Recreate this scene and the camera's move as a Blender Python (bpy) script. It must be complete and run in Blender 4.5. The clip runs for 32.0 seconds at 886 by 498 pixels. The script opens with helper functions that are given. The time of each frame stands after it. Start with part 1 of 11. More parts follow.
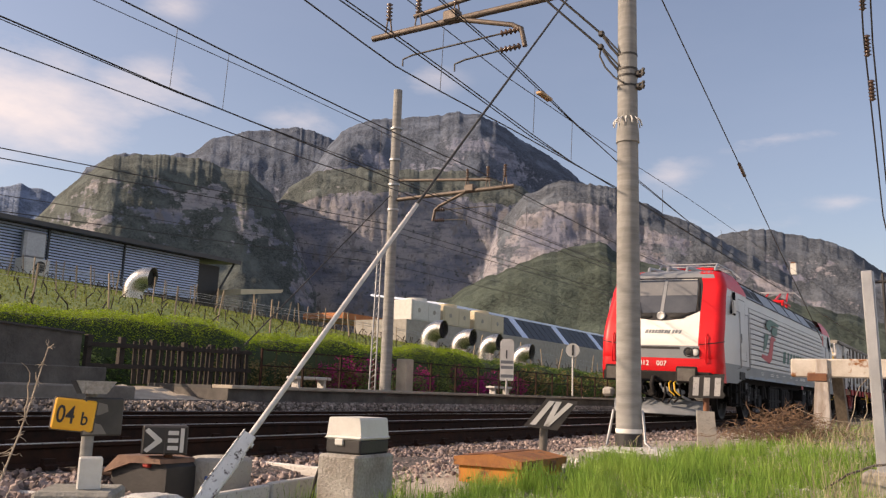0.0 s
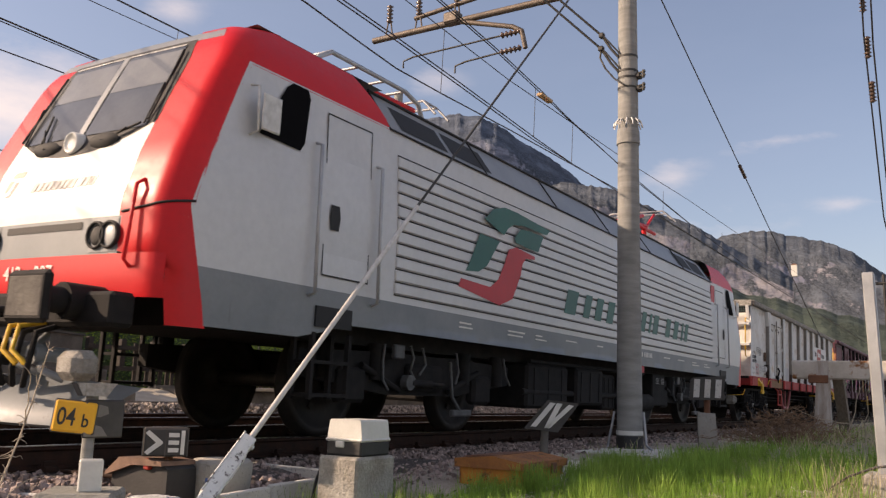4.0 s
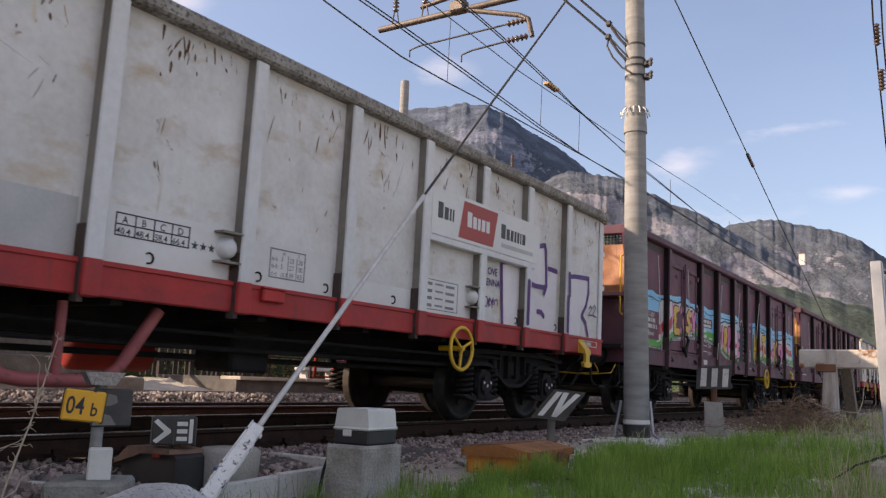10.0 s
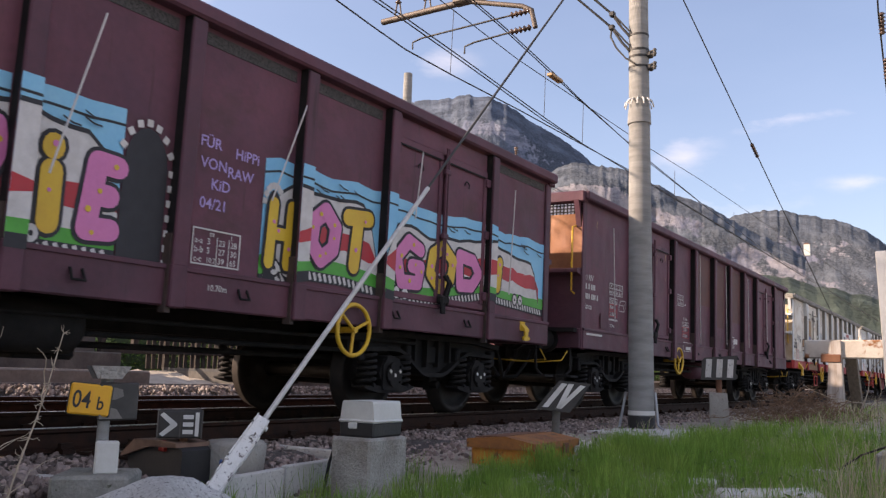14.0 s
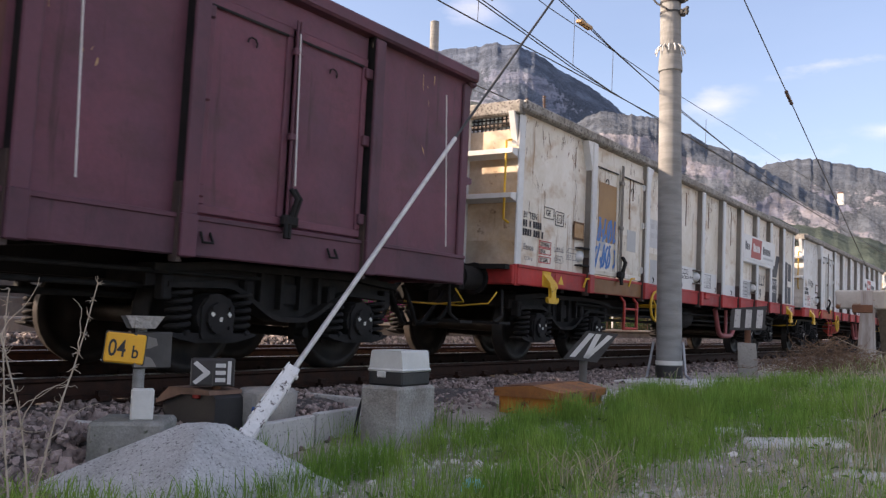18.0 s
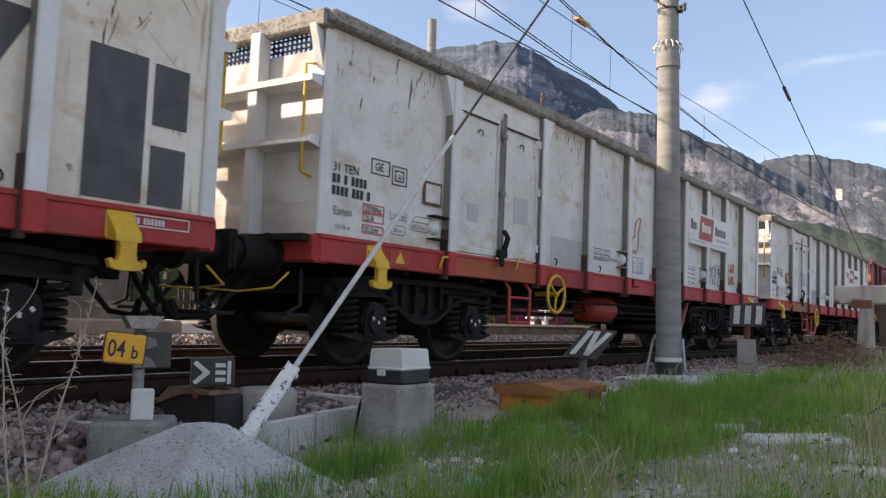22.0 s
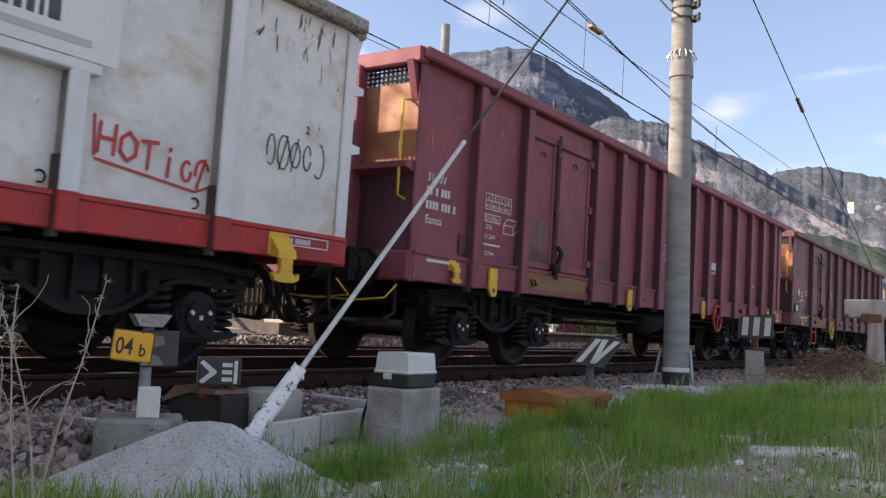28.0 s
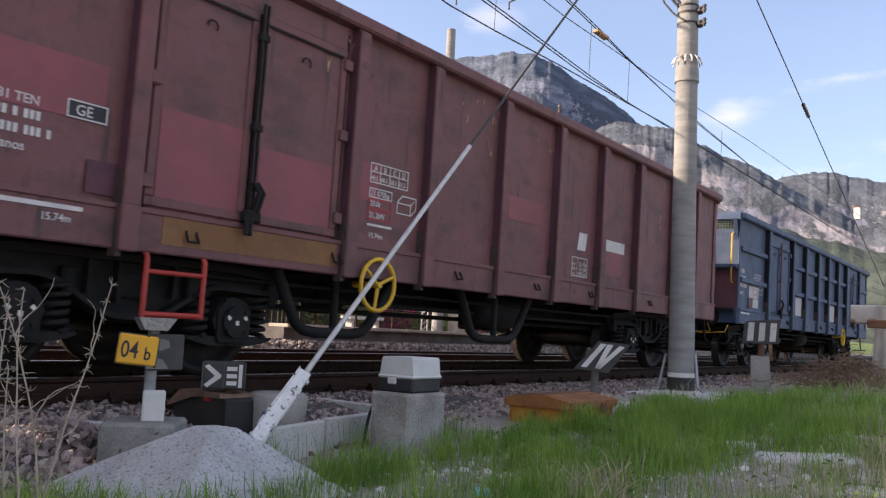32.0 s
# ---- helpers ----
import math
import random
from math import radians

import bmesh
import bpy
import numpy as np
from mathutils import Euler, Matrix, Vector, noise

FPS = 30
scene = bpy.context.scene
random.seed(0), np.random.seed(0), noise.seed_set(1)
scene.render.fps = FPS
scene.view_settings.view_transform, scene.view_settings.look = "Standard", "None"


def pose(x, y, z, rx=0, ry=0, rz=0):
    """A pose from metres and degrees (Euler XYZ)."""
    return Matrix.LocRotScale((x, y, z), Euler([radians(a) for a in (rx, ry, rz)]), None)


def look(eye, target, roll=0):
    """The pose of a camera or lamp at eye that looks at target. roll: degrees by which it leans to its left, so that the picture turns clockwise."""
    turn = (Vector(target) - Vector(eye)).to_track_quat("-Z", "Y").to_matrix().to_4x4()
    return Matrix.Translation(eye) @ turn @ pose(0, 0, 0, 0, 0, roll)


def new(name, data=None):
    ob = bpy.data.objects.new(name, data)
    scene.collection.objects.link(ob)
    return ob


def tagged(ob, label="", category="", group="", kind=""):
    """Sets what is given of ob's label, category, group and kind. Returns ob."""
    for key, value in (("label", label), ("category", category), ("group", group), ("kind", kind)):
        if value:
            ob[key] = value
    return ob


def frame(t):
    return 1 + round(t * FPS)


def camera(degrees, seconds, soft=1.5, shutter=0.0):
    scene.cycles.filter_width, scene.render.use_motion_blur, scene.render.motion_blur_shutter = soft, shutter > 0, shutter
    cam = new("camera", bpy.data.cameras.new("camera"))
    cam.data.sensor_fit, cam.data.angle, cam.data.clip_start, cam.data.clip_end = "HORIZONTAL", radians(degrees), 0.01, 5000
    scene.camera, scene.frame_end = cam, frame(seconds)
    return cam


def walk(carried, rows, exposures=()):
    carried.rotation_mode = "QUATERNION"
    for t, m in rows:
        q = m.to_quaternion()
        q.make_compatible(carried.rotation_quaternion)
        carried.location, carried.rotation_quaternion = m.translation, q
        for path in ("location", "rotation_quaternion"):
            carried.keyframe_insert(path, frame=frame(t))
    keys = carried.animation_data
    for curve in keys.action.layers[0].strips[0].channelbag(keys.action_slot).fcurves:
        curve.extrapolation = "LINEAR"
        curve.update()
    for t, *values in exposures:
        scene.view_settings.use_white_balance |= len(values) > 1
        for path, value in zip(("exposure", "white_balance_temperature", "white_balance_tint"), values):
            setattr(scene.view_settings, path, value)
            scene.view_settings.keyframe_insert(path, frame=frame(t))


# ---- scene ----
EYE = Vector((0.0, 0.0, 0.443))
cam = camera(55.38, 32.0, 1.3, 0.1)
# seconds, degrees to the left of the track, degrees up, degrees of roll
PATH = [
    (0, 32.45, 9.67, 1.92), (0.5, 32.52, 9.56, 1.87), (1, 32.59, 9.54, 1.83), (1.5, 32.51, 9.65, 1.81), (2, 32.48, 9.70, 1.81), (2.5, 32.40, 9.78, 1.77),
    (3, 32.44, 9.80, 1.85), (3.5, 32.48, 9.84, 1.90), (5.5, 32.56, 9.57, 1.81), (6, 32.59, 9.57, 1.85), (6.5, 32.60, 9.56, 1.78), (7, 32.70, 9.41, 1.89),
    (7.5, 32.71, 9.28, 1.83), (8, 32.65, 9.26, 1.82), (8.5, 32.72, 9.08, 1.84), (9, 32.84, 9.04, 1.81), (9.5, 32.84, 9.09, 1.85), (10, 32.93, 9.06, 1.88),
    (10.5, 32.88, 9.10, 1.90), (11, 32.86, 9.14, 1.92), (11.5, 32.74, 9.21, 1.89), (12, 32.68, 9.04, 1.91), (12.5, 32.79, 8.96, 1.79), (13, 33.04, 8.90, 1.64),
    (13.5, 33.06, 8.82, 1.53), (14, 33.20, 8.53, 1.60), (14.5, 33.27, 7.70, 1.64), (16.5, 34.26, 5.13, 1.76), (17, 34.53, 5.15, 1.76), (17.5, 34.85, 5.12, 1.82),
    (18, 34.98, 5.13, 1.67), (18.5, 34.97, 5.16, 1.63), (19, 35.06, 5.12, 1.61), (19.5, 35.18, 4.96, 1.50), (20, 35.27, 4.98, 1.26), (20.5, 35.26, 4.96, 1.24),
    (21, 35.14, 4.98, 1.27), (21.5, 35.02, 5.01, 1.27), (22, 34.91, 5.01, 1.28), (22.5, 34.85, 4.93, 1.27), (23, 35.00, 4.82, 1.33), (23.5, 35.03, 4.93, 1.49),
    (24, 35.06, 5.04, 1.74), (24.5, 35.14, 5.15, 2.33), (25, 35.19, 5.21, 2.46), (25.5, 35.33, 5.11, 2.55), (27.5, 35.55, 5.24, 2.62), (28, 35.52, 5.31, 2.56),
    (28.5, 35.64, 5.21, 2.55), (29, 35.83, 5.24, 2.57), (29.5, 35.87, 5.35, 2.55), (30, 35.94, 5.40, 2.55), (30.5, 35.89, 5.51, 2.54), (31, 35.95, 5.58, 2.52),
    (31.5, 35.94, 5.50, 2.70), (32, 35.87, 5.60, 2.74),
]


def aim(yaw, pitch, roll):
    y, p = radians(yaw), radians(pitch)
    return look(EYE, EYE + Vector((-math.sin(y) * math.cos(p), math.cos(y) * math.cos(p), math.sin(p))), roll)


EXPOSURES = [(0.0, 0.50, 7200, 20), (2.0, 0.44, 7250, 20), (3.2, 0.40, 7250, 20), (6.0, 1.02, 7000, 22), (8.0, 0.92, 7000, 22), (10.0, 0.86, 6800, 20), (14.0, 1.02, 6750, 21), (17.0, 1.24, 6700, 21), (19.0, 1.06, 6600, 18), (24.0, 1.00, 6520, 15), (28.0, 1.08, 6480, 17), (32.0, 1.20, 6550, 19)]
walk(cam, [(t, aim(a, b, c)) for t, a, b, c in PATH], EXPOSURES)

# ---- light ----
SUN = Vector((-1.56, -1.15, 1.0)).normalized()
sun = new("sun", bpy.data.lights.new("sun", "SUN"))
sun.data.energy, sun.data.angle, sun.data.color = 4.5, radians(0.6), (1.0, 0.82, 0.62)
sun.matrix_world = look(SUN * 50, (0, 0, 0))

world = bpy.data.worlds.new("sky")
scene.world = world
world.use_nodes = True
wt = world.node_tree
wn = wt.nodes
wn.clear()
w_out = wn.new("ShaderNodeOutputWorld")
w_bg = wn.new("ShaderNodeBackground")
w_sky = wn.new("ShaderNodeTexSky")
w_sky.sky_type, w_sky.sun_disc = "NISHITA", False
w_sky.sun_elevation = math.asin(SUN.z)
w_sky.sun_rotation = math.atan2(SUN.x, SUN.y)
w_sky.altitude, w_sky.air_density, w_sky.dust_density, w_sky.ozone_density = 250, 1.0, 2.2, 1.0
w_bg.inputs["Strength"].default_value = 0.115
# a thin veil of haze over the whole sky, a few fair-weather clouds low over the mountains, and unseen ones round the
# camera added as fill light
w_co = wn.new("ShaderNodeTexCoord")


def w_math(kind, a, b=None, c=None):
    k = wn.new("ShaderNodeMath")
    k.operation = kind
    for i, v in enumerate((a, b, c)):
        if v is None:
            continue
        if isinstance(v, (int, float)):
            k.inputs[i].default_value = v
        else:
            wt.links.new(v, k.inputs[i])
    return k.outputs[0]


def w_noise(stretch, scale, detail=7, rough=0.58):
    mp = wn.new("ShaderNodeMapping")
    mp.inputs["Scale"].default_value = stretch
    k = wn.new("ShaderNodeTexNoise")
    k.inputs["Scale"].default_value, k.inputs["Detail"].default_value, k.inputs["Roughness"].default_value = scale, detail, rough
    wt.links.new(w_co.outputs["Generated"], mp.inputs["Vector"])
    wt.links.new(mp.outputs[0], k.inputs["Vector"])
    return k.outputs[0]


# degrees left of the track, degrees up, half width and half height in degrees, thickness
# the last five are unseen clouds behind the camera, added to brighten the shade
CLOUDS = ((61, 16.5, 10, 5.0, 1.0), (53, 18.5, 6, 2.6, 0.75), (52, 24.0, 3.5, 1.6, 0.4), (42.5, 17.6, 4.0, 1.5, 0.55), (34, 21.0, 3.5, 1.4, 0.45), (17.5, 15.0, 3.5, 2.2, 0.45), (10.5, 16.6, 7.0, 1.0, 0.5), (6.5, 12.4, 3.5, 0.9, 0.4), (16, 11.5, 10, 2.0, 0.35), (75, 20, 12, 6, 0.9), (-25, 16, 14, 6, 0.7), (110, 22, 20, 9, 0.9), (-65, 28, 26, 14, 1.0), (-112, 34, 30, 16, 1.0), (-160, 30, 26, 14, 1.0), (160, 42, 34, 18, 1.0), (-90, 62, 34, 16, 0.9))
puffs = None
for az_, el_, wa, he, thick in CLOUDS:
    a_, e_ = radians(az_), radians(el_)
    mp = wn.new("ShaderNodeMapping")
    mp.vector_type = "TEXTURE"
    mp.inputs["Location"].default_value = (-math.sin(a_) * math.cos(e_), math.cos(a_) * math.cos(e_), math.sin(e_))
    mp.inputs["Rotation"].default_value = (0, 0, a_)
    mp.inputs["Scale"].default_value = (radians(wa), 0.5, radians(he))
    gr = wn.new("ShaderNodeTexGradient")
    gr.gradient_type = "SPHERICAL"
    wt.links.new(w_co.outputs["Generated"], mp.inputs["Vector"])
    wt.links.new(mp.outputs[0], gr.inputs[0])
    one = w_math("MULTIPLY", gr.outputs["Fac"], thick)
    puffs = one if puffs is None else w_math("MAXIMUM", puffs, one)
billow = w_noise((1.0, 1.0, 2.6), 9.0)
cover = w_math("MULTIPLY_ADD", billow, 1.5, -0.93)
cover = w_math("ADD", cover, w_math("MULTIPLY", puffs, 1.15))
cover = w_math("MULTIPLY", w_math("MAXIMUM", w_math("MINIMUM", cover, 1.0), 0.0), w_math("MINIMUM", w_math("MULTIPLY", puffs, 3.0), 1.0))
veil = w_math("MULTIPLY_ADD", w_noise((1.5, 1.5, 5.0), 2.0), 0.22, 0.06)
w_haze = wn.new("ShaderNodeMixRGB")
w_haze.inputs[2].default_value = (2.9, 3.45, 4.6, 1)
wt.links.new(veil, w_haze.inputs[0])
wt.links.new(w_sky.outputs[0], w_haze.inputs[1])
w_mix = wn.new("ShaderNodeMixRGB")
w_mix.inputs[2].default_value = (5.9, 5.55, 5.5, 1)
wt.links.new(cover, w_mix.inputs[0])
wt.links.new(w_haze.outputs[0], w_mix.inputs[1])
wt.links.new(w_mix.outputs[0], w_bg.inputs["Color"])
wt.links.new(w_bg.outputs[0], w_out.inputs["Surface"])


# ---- materials ----
def surf(name, c1, c2=None, scale=3.0, rough=0.6, metal=0.0, bump=0.0, bscale=None, streak=None, streak_amount=0.5, speck=None, speck_scale=30.0, speck_cut=0.62, stretch=(1, 1, 1), fine=0.12, vary=0.0, island=False, dent=0.0, spec=None, stain=None, stain_at=0.6):
    """A painted or natural surface: two colours mixed by broad noise, fine grain, optional vertical streaks and specks."""
    m = bpy.data.materials.new(name)
    m.use_nodes = True
    t = m.node_tree
    n, ln = t.nodes, t.links
    b = n["Principled BSDF"]
    b.inputs["Roughness"].default_value, b.inputs["Metallic"].default_value = rough, metal
    co = n.new("ShaderNodeTexCoord")
    mp = n.new("ShaderNodeMapping")
    mp.inputs["Scale"].default_value = stretch
    ln.new(co.outputs["Object"], mp.inputs["Vector"])
    rnd = n.new("ShaderNodeObjectInfo")
    off = n.new("ShaderNodeVectorMath")
    off.operation = "SCALE"
    off.inputs[0].default_value = (37.0, 11.0, 23.0)
    ln.new(rnd.outputs["Random"], off.inputs["Scale"])
    ln.new(off.outputs[0], mp.inputs["Location"])

    def nz(sc, det=5, src=None):
        k = n.new("ShaderNodeTexNoise")
        k.inputs["Scale"].default_value, k.inputs["Detail"].default_value = sc, det
        k.inputs["Roughness"].default_value = 0.6
        ln.new((src or mp).outputs[0], k.inputs["Vector"])
        return k

    def ramp(src, a, z):
        r = n.new("ShaderNodeMapRange")
        r.inputs["From Min"].default_value, r.inputs["From Max"].default_value = a, z
        ln.new(src, r.inputs["Value"])
        return r.outputs[0]

    def mix(fac, a, z, kind="MIX"):
        x = n.new("ShaderNodeMixRGB")
        x.blend_type = kind
        for i, v in ((0, fac), (1, a), (2, z)):
            if isinstance(v, (float, int)):
                x.inputs[i].default_value = v
            elif isinstance(v, tuple):
                x.inputs[i].default_value = (*v, 1)
            else:
                ln.new(v, x.inputs[i])
        return x.outputs[0]

    c2 = c2 or tuple(v * 0.75 for v in c1)
    col = mix(ramp(nz(scale).outputs[0], 0.35, 0.68), c1, c2)
    grain = nz(scale * 14, 3)
    col = mix(fine, col, grain.outputs[0], "OVERLAY")
    if streak:
        ms = n.new("ShaderNodeMapping")
        ms.inputs["Scale"].default_value = (5.0, 5.0, 0.45)
        ln.new(co.outputs["Object"], ms.inputs["Vector"])
        ln.new(off.outputs[0], ms.inputs["Location"])
        s = ramp(nz(1.6, 6, ms).outputs[0], 0.74 - 0.25 * streak_amount, 0.86 - 0.2 * streak_amount)
        col = mix(s, col, streak)
    if stain:
        # broad soft blotches, longer along the sheet than high
        mt = n.new("ShaderNodeMapping")
        mt.inputs["Scale"].default_value = (1.0, 0.7, 1.3)
        ln.new(co.outputs["Object"], mt.inputs["Vector"])
        ln.new(off.outputs[0], mt.inputs["Location"])
        col = mix(ramp(nz(2.6, 8, mt).outputs[0], stain_at, stain_at + 0.22), col, stain)
    if speck:
        col = mix(ramp(nz(speck_scale, 4).outputs[0], speck_cut, speck_cut + 0.08), col, speck)
    if vary:
        src = rnd.outputs["Random"]
        if island:
            src = n.new("ShaderNodeNewGeometry").outputs["Random Per Island"]
        hv = n.new("ShaderNodeHueSaturation")
        mr = n.new("ShaderNodeMapRange")
        mr.inputs["To Min"].default_value, mr.inputs["To Max"].default_value = 1 - vary, 1 + vary
        ln.new(src, mr.inputs["Value"])
        ln.new(mr.outputs[0], hv.inputs["Value"])
        ln.new(col, hv.inputs["Color"])
        col = hv.outputs[0]
    ln.new(col, b.inputs["Base Color"])
    rr = n.new("ShaderNodeMapRange")
    rr.inputs["To Min"].default_value, rr.inputs["To Max"].default_value = max(0.03, rough - 0.12), min(1, rough + 0.12)
    ln.new(grain.outputs[0], rr.inputs["Value"])
    ln.new(rr.outputs[0], b.inputs["Roughness"])
    if bump:
        bp = n.new("ShaderNodeBump")
        bp.inputs["Strength"].default_value, bp.inputs["Distance"].default_value = 1.0, bump
        ln.new(nz(bscale or scale * 6, 6).outputs[0], bp.inputs["Height"])
        if dent:
            # knocked and buckled sheet: broad soft hollows under the fine relief
            bd = n.new("ShaderNodeBump")
            bd.inputs["Strength"].default_value, bd.inputs["Distance"].default_value = 1.0, dent
            ln.new(nz(1.7, 1).outputs[0], bd.inputs["Height"])
            ln.new(bd.outputs[0], bp.inputs["Normal"])
        ln.new(bp.outputs[0], b.inputs["Normal"])
    if spec is not None:
        b.inputs["Specular IOR Level"].default_value = spec
    return m


RUST = (0.16, 0.06, 0.025)


# ---- mesh helpers ----
class Shape:
    """Collects simple solids into one mesh."""

    def __init__(self):
        self.v, self.f, self.smooth = [], [], []

    def add(self, verts, faces, smooth=False, m=None):
        k = len(self.v)
        self.v += [tuple(m @ Vector(p)) if m is not None else tuple(p) for p in verts]
        self.f += [tuple(i + k for i in f) for f in faces]
        self.smooth += [smooth] * len(faces)
        return self

    def box(self, x0, x1, y0, y1, z0, z1, b=0.0, m=None):
        if b <= 0:
            v = [(x, y, z) for z in (z0, z1) for y in (y0, y1) for x in (x0, x1)]
            return self.add(v, [(0, 2, 3, 1), (4, 5, 7, 6), (0, 1, 5, 4), (2, 6, 7, 3), (0, 4, 6, 2), (1, 3, 7, 5)], m=m)
        b = min(b, 0.45 * min(x1 - x0, y1 - y0, z1 - z0))
        v, ids = [], {}
        for ix, x in enumerate((x0, x1)):
            for iy, y in enumerate((y0, y1)):
                for iz, z in enumerate((z0, z1)):
                    d = (b if ix == 0 else -b, b if iy == 0 else -b, b if iz == 0 else -b)
                    for ax in range(3):
                        p = [x, y, z]
                        for o in range(3):
                            if o != ax:
                                p[o] += d[o]
                        ids[ix, iy, iz, ax] = len(v)
                        v.append(tuple(p))
        f = []
        for ax in range(3):
            o1, o2 = [(1, 2), (0, 2), (0, 1)][ax]
            for s in (0, 1):
                q = []
                for a, c in ((0, 0), (1, 0), (1, 1), (0, 1)):
                    key = [0, 0, 0]
                    key[ax], key[o1], key[o2] = s, a, c
                    q.append(ids[(*key, ax)])
                flip = (s == 0) != (ax == 1)
                f.append(tuple(reversed(q)) if flip else tuple(q))
        for ax in range(3):
            o1, o2 = [(1, 2), (0, 2), (0, 1)][ax]
            for a in (0, 1):
                for c in (0, 1):
                    k0, k1 = [0, 0, 0], [0, 0, 0]
                    k1[ax] = 1
                    for k in (k0, k1):
                        k[o1], k[o2] = a, c
                    f.append((ids[(*k0, o1)], ids[(*k1, o1)], ids[(*k1, o2)], ids[(*k0, o2)]))
        for ix in (0, 1):
            for iy in (0, 1):
                for iz in (0, 1):
                    f.append(tuple(ids[ix, iy, iz, ax] for ax in range(3)))
        return self.add(v, f, m=m)

    def tube(self, pts, r, n=8, r1=None, caps=True):
        pts = [Vector(p) for p in pts]
        v, f = [], []
        up = None
        for i, p in enumerate(pts):
            d = (pts[min(i + 1, len(pts) - 1)] - pts[max(i - 1, 0)]).normalized()
            if up is None:
                up = Vector((0, 0, 1)) if abs(d.z) < 0.9 else Vector((1, 0, 0))
            a = d.cross(up).normalized()
            c = a.cross(d)
            up = c
            rr = r if r1 is None else r + (r1 - r) * i / (len(pts) - 1)
            for j in range(n):
                w = 2 * math.pi * j / n
                v.append(p + (a * math.cos(w) + c * math.sin(w)) * rr)
        for i in range(len(pts) - 1):
            for j in range(n):
                f.append((i * n + j, i * n + (j + 1) % n, (i + 1) * n + (j + 1) % n, (i + 1) * n + j))
        self.add(v, f, True)
        if caps:
            self.add(v[:n], [tuple(range(n))[::-1]])
            self.add(v[-n:], [tuple(range(n))])
        return self

    def lathe(self, profile, n=20, m=None):
        """profile: (radius, height along z)."""
        v = [(r * math.cos(2 * math.pi * j / n), r * math.sin(2 * math.pi * j / n), h) for r, h in profile for j in range(n)]
        f = [(i * n + j, i * n + (j + 1) % n, (i + 1) * n + (j + 1) % n, (i + 1) * n + j) for i in range(len(profile) - 1) for j in range(n)]
        return self.add(v, f, True, m)

    def prism(self, poly, a, b, axis="x", m=None):
        """A polygon in the plane across the axis, from a to b. For x: (y, z); y: (x, z); z: (x, y)."""
        put = {"x": lambda p, h: (h, p[0], p[1]), "y": lambda p, h: (p[0], h, p[1]), "z": lambda p, h: (p[0], p[1], h)}[axis]
        n = len(poly)
        v = [put(p, a) for p in poly] + [put(p, b) for p in poly]
        f = [tuple(range(n))[::-1], tuple(range(n, 2 * n))] + [(i, (i + 1) % n, n + (i + 1) % n, n + i) for i in range(n)]
        return self.add(v, f, m=m)

    def grid(self, nu, nv, fn, smooth=True, m=None):
        v = [fn(i / nu, j / nv) for j in range(nv + 1) for i in range(nu + 1)]
        f = [(j * (nu + 1) + i, j * (nu + 1) + i + 1, (j + 1) * (nu + 1) + i + 1, (j + 1) * (nu + 1) + i) for j in range(nv) for i in range(nu)]
        return self.add(v, f, smooth, m)

    def mesh(self, name, fix=True):
        me = bpy.data.meshes.new(name)
        me.from_pydata(self.v, [], self.f)
        if fix:
            bm = bmesh.new()
            bm.from_mesh(me)
            bmesh.ops.recalc_face_normals(bm, faces=bm.faces)
            bm.to_mesh(me)
            bm.free()
        me.polygons.foreach_set("use_smooth", self.smooth)
        me.update()
        return me


def part(name, shape, material, parent=None, label="", m=None, fix=True):
    me = shape.mesh(name, fix) if isinstance(shape, Shape) else shape
    if material and not me.materials:
        me.materials.append(material)
    ob = new(name, me)
    if parent is not None:
        ob.parent = parent
    if m is not None:
        ob.matrix_basis = m
    if label:
        ob["label"] = label
    return ob


def thing(name, label, category, group="", kind="", m=None):
    ob = tagged(new(name), label, category, group, kind)
    if m is not None:
        ob.matrix_basis = m
    return ob


def single(name, shape, material, label, category, group="", kind="", m=None, fix=True):
    return tagged(part(name, shape, material, None, "", m, fix), label, category, group, kind)


TEXTS = {}


def lettering(text, size, shear=0.0, bold=0.012):
    """The words as a mesh in its own x, y plane, from the left end of the base line."""
    key = (text, size, shear, bold)
    if key not in TEXTS:
        cu = bpy.data.curves.new("lettering", "FONT")
        cu.body, cu.size, cu.shear, cu.resolution_u = text, size, shear, 3
        cu.offset = bold * size
        ob = bpy.data.objects.new("lettering", cu)
        TEXTS[key] = bpy.data.meshes.new_from_object(ob)
        bpy.data.objects.remove(ob)
    return TEXTS[key].copy()


def smoothstep(a, b, x):
    t = max(0.0, min(1.0, (x - a) / (b - a)))
    return t * t * (3 - 2 * t)


D = 6.597
CANT = math.degrees(0.02228)


def ground_z(x, y):
    """The height of the soil beside the tracks, and of the land further off."""
    if x > -5.2:
        z = -0.48 + 0.28 * smoothstep(3.0, 9.0, y) + 0.10 * smoothstep(-3.0, -1.2, x) * smoothstep(1, 4, y)
        z += 0.13 * smoothstep(-3.4, -2.0, x) * smoothstep(9.5, 14, y)
        z = z * smoothstep(-5.2, -4.4, x) + -0.24 * (1 - smoothstep(-5.2, -4.4, x))
        return z + 0.035 * noise.noise((x * 1.3, y * 1.3, 3.0)) + 0.02 * noise.noise((x * 4, y * 4, 1.0))
    if x > -12.4:
        return -0.24
    if x > -19.5:
        return 0.16
    return 0.16 + 1.32 * smoothstep(-19.5, -24, x) + 7.8 * max(0.0, (-22 - x) / 42) if x > -66 else 0.16 + 1.32 + 8.2


